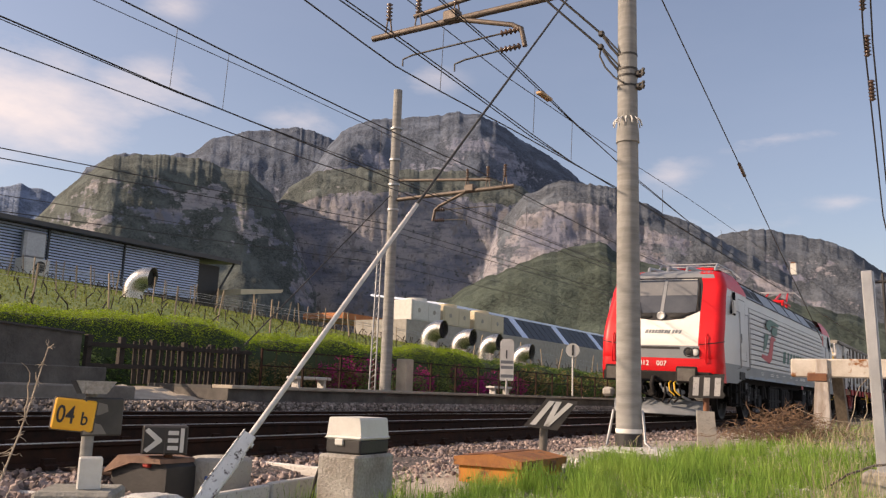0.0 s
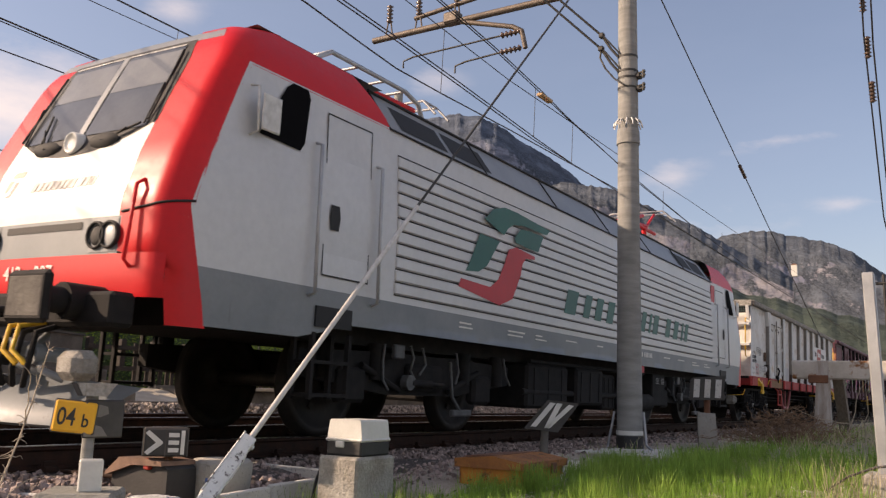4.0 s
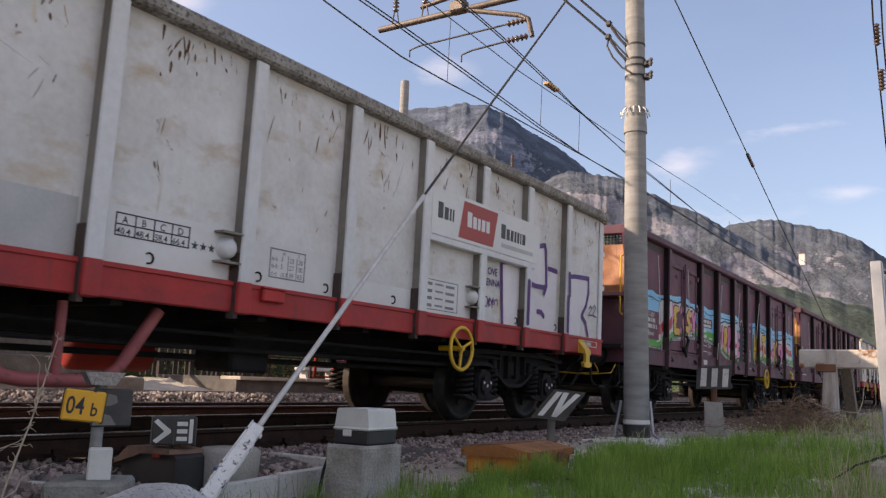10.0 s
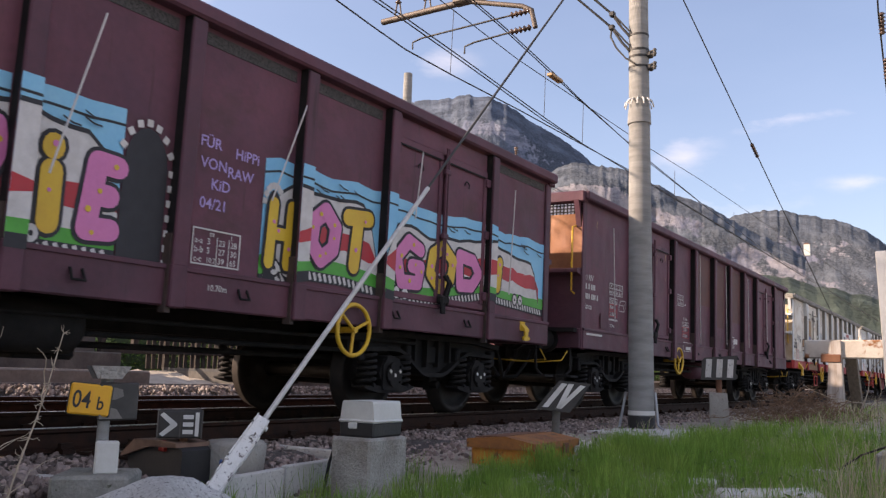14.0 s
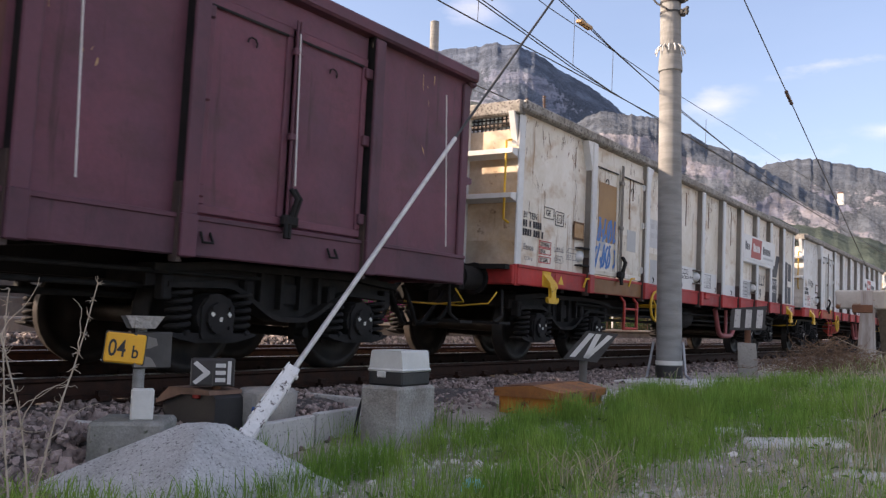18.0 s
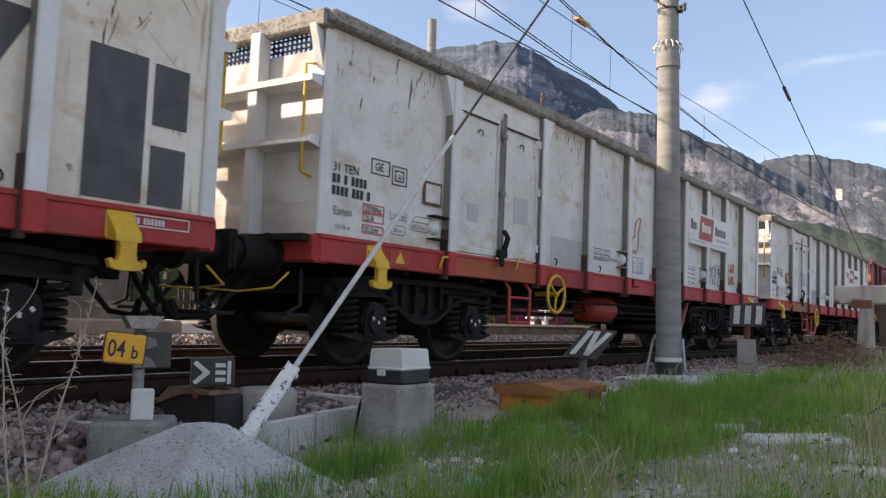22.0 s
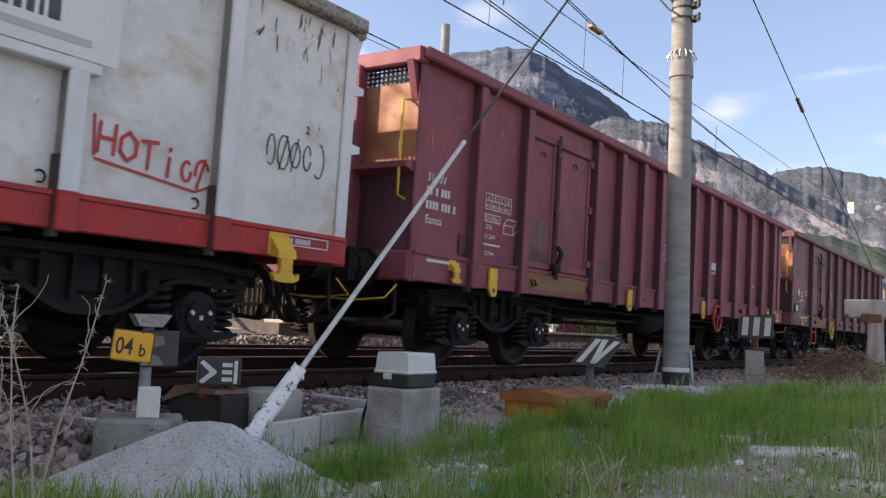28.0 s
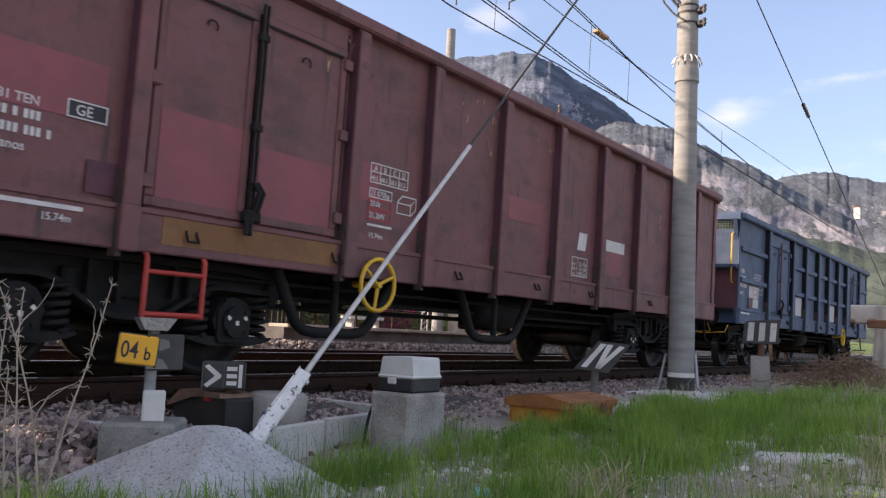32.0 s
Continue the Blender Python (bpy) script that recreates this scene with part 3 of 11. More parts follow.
for z in (4.80, 4.99):
    s = Shape().box(0.13, 0.2, -0.06, 0.06, z - 0.035, z + 0.045, 0.015)
    for dz in (-0.02, 0.03):
        s.tube([(0.15, -0.03, z + dz), (0.27, -0.05, z + dz + 0.015)], 0.016, 6)
        s.tube([(0.24, -0.045, z + dz - 0.025), (0.25, -0.047, z + dz + 0.035)], 0.022, 6)
    part("back_bolts", s, M_WIRE, m1, "dark clamp with two bolts")
for z0_, z1_, dx in ((5.29, 5.64, -0.33), (5.07, 5.44, -0.34)):
    s = Shape().tube([(-0.1, -0.1, z0_), (-0.2, -0.13, z0_ + 0.13), (dx, -0.16, z1_)], 0.02, 6)
    s.tube([(-0.05, -0.12, z0_ + 0.01), (dx + 0.04, -0.18, z1_ - 0.03)], 0.013, 5)
    s.box(dx - 0.04, dx + 0.04, -0.2, -0.12, z1_ - 0.04, z1_ + 0.04, 0.015)
    part("tension_rod", s, M_WIRE, m1, "turnbuckle of the cross wire")
    part("cross_wire", Shape().tube([(dx, -0.16, z1_), (dx - 0.6, -0.45, z1_ + 0.62), (dx - 1.75, -1.0, z1_ + 1.85)], 0.017, 6), M_WIRE, m1, "taut dark cross wire")
part("jumper_cable", Shape().tube([(-0.34, -0.16, 5.42), (-0.35, -0.18, 5.3), (-0.27, -0.17, 5.12), (-0.14, -0.15, 4.95), (0.0, -0.17, 4.84)], 0.014, 6), M_WIRE, m1, "slack dark jumper cable")
for sx in (-1, 1):
    s = Shape().tube([(sx * 0.2, -0.03, 0.3), (sx * 0.23, -0.06, 0.1), (sx * 0.26, -0.1, -0.12), (sx * 0.32 + 0.1, -0.25, -0.2), (0.5 + sx * 0.1, -0.4, -0.21)], 0.018, 6)
    part("earth_cable", s, M_STEEL, m1, "grey earthing cable loop")
s = Shape().tube([(0, 0, 7.25), (0, 0, 7.4)], 0.16, 20)
part("guy_collar", s, M_STEEL, m1)
single("foundation_slab", Shape().box(-0.55, 0.75, -0.62, 0.5, -0.35, -0.17, 0.03), M_CONC_PALE, "pale cracked concrete slab under the mast", "slab", m=pose(-3.95, 11.0, -0.02, 0, 0, 12))
# fittings of the platform mast
for z in (5.3, 6.0, 7.6, 6.7):
    part("collar", Shape().tube([(0, 0, z), (0, 0, z + 0.05)], 0.165, 16), M_STEEL, m2)
s = Shape()
for dx in (-0.1, 0.1):
    s.tube([(-0.36 + dx, -0.1, 0.15), (-0.3 + dx * 0.6, -0.1, 4.2)], 0.022, 5)
for k in range(26):
    z = 0.3 + k * 0.15
    s.tube([(-0.46 + 0.002 * k, -0.1, z), (-0.26, -0.1, z + 0.12)], 0.009, 4)
part("lattice_strut", s, M_STEEL, m2, "slim lattice strut beside the shaft")
wire("thin guy wire from the platform mast to the ground", [(-13.3, 13.1, 1.3), (-13.3, 18.15, 5.7)], 0.016)

# further wires
for dx in (0.0, -0.07):
    wire("rising contact wire of the overlap", [(-6.6 + dx, -40, 8.2), (-6.6 + dx, 0, 5.75), (-6.6 + dx, 7.8, 5.38), (-6.6 + dx, 9.0, 5.34), (-6.6 + dx, 10.5, 5.27), (-6.6 + dx, 13.4, 5.11), (-6.6, 15.0, 5.05), (-6.6, 40, 5.0)], 0.010)
wire("lower strand of the platform line", [(-10.6, -40, 4.72), (-10.6, 9.7, 4.71), (-10.6, 14.4, 4.79), (-10.7, 18.3, 4.86), (-10.8, 120, 5.0)], 0.010)
wire("double strand of the platform line", [(-10.6, -40, 5.5), (-10.6, 5.65, 5.09), (-10.6, 6.9, 5.065), (-10.6, 8.6, 5.04), (-10.5, 14.2, 5.05), (-10.5, 18, 5.0), (-10.6, 120, 4.9)], 0.008)
wire("upper feeder of the platform line", [(-10.6, -40, 5.75), (-10.6, 7, 5.92), (-10.6, 11, 5.96), (-10.6, 18, 5.94), (-10.7, 200, 5.9)], 0.007)
for dz in (0.0, 0.17):
    wire("feeder along the platform masts", [(-13.6, -10, 3.2 - dz), (-13.55, 7.3, 4.2 - dz), (-13.5, 18.3, 4.95 - dz), (-13.5, 70, 5.2 - dz)], 0.010)
wire("lower feeder along the platform masts", [(-13.6, -10, 2.4), (-13.5, 7.5, 3.15), (-13.5, 18.3, 3.85), (-13.5, 70, 4.2)], 0.008)
wire("thin telephone line above the road", [(-18.3, -20, 3.6), (-18.2, 10, 4.45), (-18.2, 26, 5.4), (-18.2, 90, 6.0)], 0.008)
wire("thin anchor wire with an insulator", [(-3.0, 2.0, 7.45), (-3.0, 9.5, 5.26), (-3.0, 15.6, 3.48), (-3.0, 21.0, 1.9)], 0.008)
single("line_insulator", insulator(Shape(), (-3.0, 13.3, 4.15), (-3.0, 13.7, 4.03), 5, 0.03), M_INSUL, "small dark strain insulator on a wire", "insulator")
for x, y, z0, z1 in ((-6.6, 10.15, 4.91, 5.95), (-6.6, 13.3, 5.11, 6.05), (-6.6, 15.0, 5.05, 5.89), (-6.68, 21, 5.02, 5.84), (-6.7, 27, 5.03, 5.84), (-10.6, 8.43, 5.06, 6.1), (-10.6, 9.55, 5.04, 6.08), (-10.6, 14.0, 5.01, 6.06), (-10.6, 21, 5.0, 6.0)):
    single("dropper", Shape().tube([(x, y, z0), (x, y + 0.05, z1)], 0.006, 4), M_WIRE, "thin vertical dropper wire", "wire", "droppers")
single("line_clamp", Shape().box(-0.06, 0.06, -0.24, 0.24, -0.03, 0.03, 0.01), surf("tan_tag", (0.42, 0.27, 0.13), None, 5, 0.6), "tan clamp on the carrier wire", "clamp", m=pose(-6.6, 13.75, 6.0))
# strings of insulators at the edge of the yard
for x, y in ((-1.0, 11.5), (-0.93, 11.9)):
    wire("hanging feeder with strain insulators", [(x + 0.25, y - 3, 7.6), (x, y, 5.2), (x - 0.2, y + 4, 3.6), (x - 0.5, y + 14, 2.6)], 0.012)
for k in range(3):
    z = 5.75 - k * 0.5
    single("line_insulator", insulator(Shape(), (-0.98, 11.35 + 0.35 * k, z), (-0.99, 11.5 + 0.35 * k, z - 0.25), 6, 0.05), M_INSUL, "dark strain insulator on a feeder", "insulator", "feeder insulators")


# ---- signs and boxes beside the track ----
def facing(x, y, z, turn=0.0, tilt=0.0):
    """A pose whose x runs to the right as seen from the camera's stand, and whose -y looks there."""
    return pose(x, y, z, 0, tilt, math.degrees(math.atan2(-x, y)) + turn)


def flat_text(words, size, mat, parent, x, y, z, label="", wide=1.0):
    """Words on an upright plate that looks along -y."""
    m = Matrix.Translation((x, y, z)) @ Matrix.Rotation(radians(90), 4, "X") @ Matrix.Diagonal((wide, 1, 1, 1))
    return part("lettering", lettering(words, size), mat, parent, label, m)


# number sign on its post with hood and junction box
sg = thing("number_sign", "yellow enamel number plate 04 b on a short post", "sign", m=facing(-4.42, 3.14, -0.02, 0))
part("post", Shape().tube([(0.02, 0, -0.16), (0.02, 0, 0.42)], 0.034, 12), M_POLE, sg, "stained grey post")
pl = part("number_plate", Shape().box(-0.2, 0.024, -0.075, -0.05, 0.175, 0.352, 0.01), M_YELLOW, sg, "yellow plate with dark numerals")
pl.matrix_basis = pose(0, 0, 0, 0, 5, 0)
part("rim", Shape().box(-0.207, 0.031, -0.06, -0.04, 0.168, 0.359, 0.01), M_DARKPLATE, pl)
flat_text("04", 0.14, M_BLACK, pl, -0.182, -0.077, 0.215, wide=0.72)
flat_text("b", 0.105, M_BLACK, pl, -0.05, -0.077, 0.212, wide=0.8)
dk = part("side_plate", Shape().box(0.14, 0.16, -0.05, 0.2, 0.15, 0.37, 0.015), M_DARKPLATE, sg, "dark plate with flaking paint")
dk.matrix_basis = pose(-0.045, 0.09, 0.0, 0, 0, -62)
part("paint_flake", Shape().prism([(-0.045, 0.16), (0.10, 0.16), (0.06, 0.215), (0.0, 0.23), (-0.045, 0.225)], 0.1605, 0.163, "x").prism([(-0.045, 0.27), (0.05, 0.27), (0.1, 0.29), (0.09, 0.33), (0.0, 0.35), (-0.045, 0.35)], 0.1605, 0.162, "x"), M_OLDPAINT, dk, "remains of pale paint")
part("hood", Shape().prism([(-0.03, 0.39), (0.10, 0.39), (0.15, 0.465), (-0.07, 0.465)], -0.07, 0.11, "y"), M_CONC_RUST, sg, "weathered pale trapezoid hood")
part("hood_side", Shape().prism([(-0.06, 0.39), (-0.033, 0.39), (-0.073, 0.463), (-0.10, 0.463)], -0.06, 0.1, "y"), M_DARKPLATE, sg)
part("junction_box", Shape().box(-0.015, 0.115, -0.10, -0.02, -0.15, 0.035, 0.010), M_CREAM, sg, "small cream plastic box")
single("sign_block", Shape().box(-0.2, 0.22, -0.22, 0.24, -0.42, -0.165, 0.02), M_CONC_MOSSY, "dark mossy concrete block under the sign", "block", m=facing(-4.42, 3.14, 0, -12))

# point machine with rods, arrow indicator, trough
pm = thing("point_machine", "rusty iron point machine with brown housing", "machine", m=pose(-4.78, 3.98, -0.085, 0, 0, 2) @ Matrix.Diagonal((0.7, 0.75, 0.8, 1)))
part("housing", Shape().prism([(-0.42, -0.3), (0.34, -0.3), (0.34, -0.02), (0.24, 0.05), (-0.2, 0.05), (-0.42, -0.05)], -0.17, 0.17, "y"), M_BLACK, pm, "black greasy housing")
part("lid", Shape().prism([(-0.46, -0.07), (-0.28, 0.055), (0.10, 0.06), (0.30, 0.045), (0.31, 0.01), (-0.1, 0.0), (-0.46, -0.10)], -0.22, 0.18, "y"), surf("brown_lid", (0.21, 0.125, 0.085), (0.12, 0.07, 0.05), 6, 0.8, bump=0.004), pm, "red-brown worn lid")
part("red_lug", Shape().box(0.05, 0.13, -0.21, -0.16, -0.03, 0.06, 0.01), M_REDPART, pm, "small red lug")
part("drum", Shape().lathe([(0.02, 0.03), (0.26, 0.025), (0.30, -0.01), (0.29, -0.16), (0.27, -0.3)], 24, pose(0.36, 0.46, 0.02)), M_CONC, pm, "pale grey rounded cover")
for k in range(2):
    part("throw_rod", Shape().tube([(-0.3, -0.1 + 0.18 * k, -0.12), (-1.3, -0.1 + 0.18 * k, -0.14)], 0.022, 8), M_RAIL, pm, "steel throw rod to the rail")
for x in (-0.38, 0.2):
    part("leg", Shape().box(x, x + 0.12, -0.19, 0.19, -0.42, -0.3), M_BROWNIRON, pm)
part("blue_knob", Shape().lathe([(0.0, 0.02), (0.025, 0.015), (0.028, 0)], 10, pose(0.46, 0.20, -0.12, 90)), surf("blue_enamel", (0.05, 0.12, 0.35), None, 5, 0.4), pm)
ind = thing("arrow_indicator", "black lantern with a white arrow and white bars", "indicator", m=facing(-4.66, 3.93, -0.02, 0) @ Matrix.Diagonal((0.9, 0.9, 0.98, 1)))
part("lantern", Shape().box(-0.16, 0.16, -0.09, 0.09, 0.0, 0.19, 0.012), M_DARKPLATE, ind, "dark lantern box")
part("stem", Shape().tube([(0.03, 0, -0.3), (0.03, 0, 0.01)], 0.035, 10), M_BROWNIRON, ind)
part("arrow", Shape().prism([(-0.145, 0.155), (-0.12, 0.175), (-0.02, 0.10), (-0.02, 0.085), (-0.12, 0.012), (-0.145, 0.03), (-0.068, 0.093)], -0.094, -0.091, "y"), M_WHITE, ind, "white arrow head")
for k in range(3):
    part("bar", Shape().box(0.02, 0.095, -0.094, -0.091, 0.03 + 0.05 * k, 0.058 + 0.05 * k), M_WHITE, ind)
part("upright_bar", Shape().box(0.108, 0.135, -0.094, -0.091, 0.015, 0.175), M_WHITE, ind)
for x in (-0.163, -0.004, 0.153):
    part("edge_strip", Shape().box(x, x + 0.009, -0.095, -0.088, 0.0, 0.19), M_CONC_DARK, ind)

tr_ = thing("cable_trough", "pale concrete cable trough of three slabs", "trough")
for (x0, y0_, x1, y1_, z) in ((-4.06, 3.75, -4.22, 4.48, -0.22), (-4.225, 4.5, -4.33, 5.2, -0.21), (-5.6, 5.64, -4.62, 5.6, -0.2), (-5.2, 3.15, -4.3, 3.55, -0.24)):
    d = Vector((x1 - x0, y1_ - y0_, 0))
    part("slab", Shape().box(0, d.length - 0.015, -0.03, 0.03, -0.3, 0.0, 0.01), M_CONC_PALE, tr_, "", pose(x0, y0_, z, 0, 0, math.degrees(math.atan2(d.y, d.x))))

# anchor block with the rod's strap
def anchor_block():
    s = Shape()
    n = 12

    def fn(u, v):
        # square base shrinking to a blunt ridge
        a = u * 4
        k = int(a) % 4
        f = a - int(a)
        cs = ((-1, -1), (1, -1), (1, 1), (-1, 1))
        p, q = cs[k], cs[(k + 1) % 4]
        x, y = p[0] + (q[0] - p[0]) * f, p[1] + (q[1] - p[1]) * f
        w = max(0.0, (v - 0.25) / 0.75)
        sc = 0.595 * (1 - 0.86 * w)
        z = -0.62 + 0.14 * min(1.0, v / 0.25) + 0.345 * w ** 0.93
        x, y = x * sc - 0.02 * w, y * sc + 0.1 * w
        d = 0.012 * noise.noise((x * 9, y * 9, z * 9)) + 0.006 * noise.noise((x * 30, y * 30, z * 30))
        return (x + d, y + d, z + d * 0.6)
    s.grid(96, 36, fn)
    top = [fn(i / 96, 1) for i in range(96)]
    s.add(top, [tuple(range(96))])
    return s


single("anchor_block", anchor_block(), M_CONC_ROUGH, "rough pale grey pyramid of concrete anchoring the guy", "block", m=pose(-3.715, 3.005, 0))
gs = thing("guy_strap", "steel strap with peeling white paint on the anchor block", "strap")
lo_, hi_ = Vector((-3.89, 3.5, -0.31)), Vector((-3.955, 4.0, 0.13))
dirv = (hi_ - lo_).normalized()
mm = Matrix.Translation(lo_) @ dirv.to_track_quat("Z", "X").to_matrix().to_4x4()
L_ = (hi_ - lo_).length
for k, off in ((0, -0.024), (1, 0.024)):
    part("flat_bar", Shape().box(off - 0.01, off + 0.01, -0.042, 0.042, 0.0, L_, 0.006), M_PEEL, gs, "flat bar with flaking white paint", mm @ pose(0, 0, 0, 0, 0, 40))
part("cover_plate", Shape().box(-0.036, 0.036, -0.052, -0.042, 0.18, L_ + 0.01, 0.008).box(-0.036, 0.036, 0.042, 0.052, 0.05, L_ * 0.8, 0.008), M_PEEL, gs, "", mm @ pose(0, 0, 0, 0, 0, 40))
for k in range(5):
    z = 0.1 + k * (L_ - 0.15) / 4
    part("bolt", Shape().tube([(-0.052, 0, z), (0.056, 0, z)], 0.016, 8), M_PEEL, gs, "", mm @ pose(0, 0, 0, 0, 0, 130))

# relay box on a concrete plinth
pb = thing("trackside_box", "cream lidded box on a stained concrete plinth", "box", m=pose(-3.81, 4.95, 0.055, 0, 0, 3) @ Matrix.Diagonal((0.83, 0.83, 0.95, 1)))
part("plinth", Shape().box(-0.2, 0.2, -0.31, 0.27, -0.62, -0.06, 0.02), M_CONC_RUST, pb, "stained concrete plinth")
part("case", Shape().box(-0.19, 0.17, -0.22, 0.22, -0.06, 0.05, 0.015), M_BLACK, pb, "black lower case")
part("lid", Shape().box(-0.2, 0.18, -0.23, 0.23, 0.045, 0.07, 0.012).prism([(-0.188, 0.068), (0.168, 0.068), (0.150, 0.19), (0.138, 0.205), (-0.158, 0.205), (-0.170, 0.19)], -0.212, 0.212, "y"), M_CREAM, pb, "cream plastic lid")
part("latch", Shape().box(-0.09, 0.0, -0.235, -0.215, 0.0, 0.05, 0.008), M_CREAM, pb)
part("cable", Shape().tube([(-0.22, -0.2, -0.1), (-0.26, -0.24, -0.25), (-0.3, -0.26, -0.5)], 0.014, 6), M_RUBBER, pb)

# slanted IV board
iv = thing("numeral_board", "dark slanted board with the white numeral IV", "sign", m=facing(-3.92, 8.37, 0, 0, 2))
part("stem", Shape().tube([(-0.05, 0, -0.3), (-0.05, 0, 0.13)], 0.045, 10), M_CONC_DARK, iv, "short grey pipe")
iv_b = part("board", Shape().prism([(-0.27, 0.115), (0.09, 0.095), (0.30, 0.41), (-0.03, 0.425)], -0.075, -0.055, "y"), M_DARKPLATE, iv, "dark tilted plate")
for poly in ([(-0.2, 0.14), (-0.14, 0.138), (0.055, 0.395), (-0.005, 0.4)], [(-0.055, 0.135), (-0.005, 0.133), (0.125, 0.395), (0.065, 0.396)], [(-0.05, 0.135), (0.0, 0.13), (0.245, 0.38), (0.19, 0.39)]):
    part("numeral_stroke", Shape().prism(poly, -0.079, -0.0755, "y"), M_WHITE, iv_b)

# orange iron cover box
ob_ = thing("cover_box", "low orange painted iron box with a rusty lid", "box", m=pose(-3.56, 6.86, -0.085, 0, 0, 2))
part("body", Shape().box(-0.29, 0.29, -0.46, 0.46, -0.42, -0.06, 0.012), M_ORANGE, ob_, "orange sides with rust")
part("lid", Shape().prism([(-0.32, -0.07), (0.32, -0.07), (0.32, -0.01), (0.05, 0.035), (-0.32, 0.0)], -0.49, 0.49, "y"), surf("rusty_orange_lid", (0.34, 0.135, 0.03), (0.20, 0.075, 0.025), 4, 0.75, bump=0.008, bscale=30, fine=0.3, speck=(0.10, 0.045, 0.02), speck_scale=9, speck_cut=0.56), ob_, "rusty low-pitched lid")
part("lid_plate", Shape().box(-0.27, 0.02, -0.42, 0.44, 0.028, 0.034, 0.002), M_BROWNIRON, ob_, "", pose(0, 0, 0.003, 0, -4, 0))
part("band", Shape().box(0.29, 0.297, -0.46, 0.46, -0.24, -0.22), M_BROWNIRON, ob_)
part("hasp", Shape().box(0.32, 0.34, 0.1, 0.2, -0.12, -0.03, 0.005), M_BROWNIRON, ob_)

# striped marker on a stub
sm = thing("striped_marker", "board with dark and pale stripes on a concrete stub", "sign", m=facing(-3.5, 13.0, 0, 4))
part("stub", Shape().prism([(-0.13, -0.45), (0.16, -0.45), (0.11, 0.30), (-0.14, 0.31)], -0.09, 0.09, "y"), M_CONC, sm, "leaning concrete stub")
part("stem", Shape().tube([(0.0, 0, 0.28), (0.0, 0, 0.52)], 0.045, 8), M_BROWNIRON, sm)
b_ = part("board", Shape().prism([(-0.26, 0.49), (0.24, 0.5), (0.27, 0.55), (0.235, 0.6), (0.27, 0.86), (-0.2, 0.82), (-0.24, 0.78)], -0.075, -0.055, "y"), M_DARKPLATE, sm, "dark board with a chipped edge")
for x in (-0.2, -0.045, 0.11):
    part("stripe", Shape().prism([(x, 0.53), (x + 0.085, 0.53), (x + 0.105, 0.80), (x + 0.02, 0.80)], -0.079, -0.0755, "y"), M_CONC_PALE, b_)

# buffer stop of the dead-end siding
bs = thing("buffer_stop", "weathered timber buffer stop with a flaking white beam", "buffer stop", m=pose(-1.95, 14.0, 0))
part("beam", Shape().box(-0.5, 1.5, -0.1, 0.08, 0.86, 1.14, 0.02), surf("flaking_beam", (0.52, 0.49, 0.44), (0.38, 0.34, 0.29), 3, 0.85, bump=0.006, speck=(0.22, 0.09, 0.03), speck_scale=4, speck_cut=0.55), bs, "white beam with rust patches")
part("post", Shape().prism([(-0.24, -0.3), (0.04, -0.3), (0.02, 1.13), (-0.13, 1.13)], -0.14, 0.02, "y"), surf("flaking_post", (0.46, 0.43, 0.40), (0.27, 0.22, 0.18), 5, 0.85, bump=0.008, stretch=(3, 3, 0.4), streak=(0.20, 0.10, 0.05), streak_amount=0.4), bs, "split timber post with flaking white paint")
part("post", Shape().prism([(1.0, -0.3), (1.2, -0.3), (1.12, 1.1), (1.0, 1.1)], -0.1, 0.05, "y"), M_WOOD, bs, "grey timber post")
part("strut", Shape().prism([(-0.1, 0.9), (0.1, 0.9), (0.9, -0.3), (0.7, -0.3)], -0.3, -0.15, "x", pose(0.35, 0.1, 0)), M_WOOD, bs, "raking timber strut")
part("iron_strap", Shape().box(-0.26, 0.02, -0.16, -0.1, 0.80, 0.92, 0.01), M_BROWNIRON, bs)

# steel gate post with bars at the yard edge
gp = thing("gate_post", "galvanised steel gate post on a concrete foot", "post", m=pose(-0.575, 6.5, 0))
part("post", Shape().box(-0.045, 0.03, -0.035, 0.035, 0.0, 1.38, 0.008), M_STEEL, gp, "square galvanised post", pose(0, 0, 0, 0, -1.6, 0))
part("foot", Shape().box(-0.13, 0.3, -0.15, 0.2, -0.4, 0.02, 0.02), M_CONC_RUST, gp, "rough concrete foot")
for k in range(2):
    part("hinge_bar", Shape().tube([(0.06 + 0.045 * k, 0.0, 0.5), (0.05 + 0.045 * k, 0.0, 1.36)], 0.010, 6), M_BLACK, gp, "dark upright bar")
for z in (0.55, 1.3):
    part("cross_bar", Shape().tube([(0.0, 0, z), (0.3, 0.0, z)], 0.012, 6), M_BLACK, gp)
single("low_wire", Shape().tube([(-0.2, 6.0, 0.15), (-0.6, 6.1, 0.08), (-0.78, 6.3, 0.0), (-0.95, 6.5, -0.12)], 0.008, 5), M_BLACK, "loose black cable over the grass", "cable")
for x, y, a, w, d in ((-1.25, 5.75, 24, 0.62, 0.3), (-0.62, 5.5, 12, 0.62, 0.36), (-1.75, 6.0, 20, 0.22, 0.16), (-0.75, 5.05, -14, 0.3, 0.2)):
    single("broken_slab", Shape().box(-w / 2, w / 2, -d / 2, d / 2, -0.1, 0.0, 0.02), M_CONC_PALE, "broken pale concrete slab lying in the grass", "slab", "broken slabs", m=pose(x, y, ground_z(x, y) + 0.035, 2, -3, a))
M_CYAN = surf("cyan_plastic", (0.30, 0.68, 0.74), (0.20, 0.55, 0.62), 12, 0.4, bump=0.01)
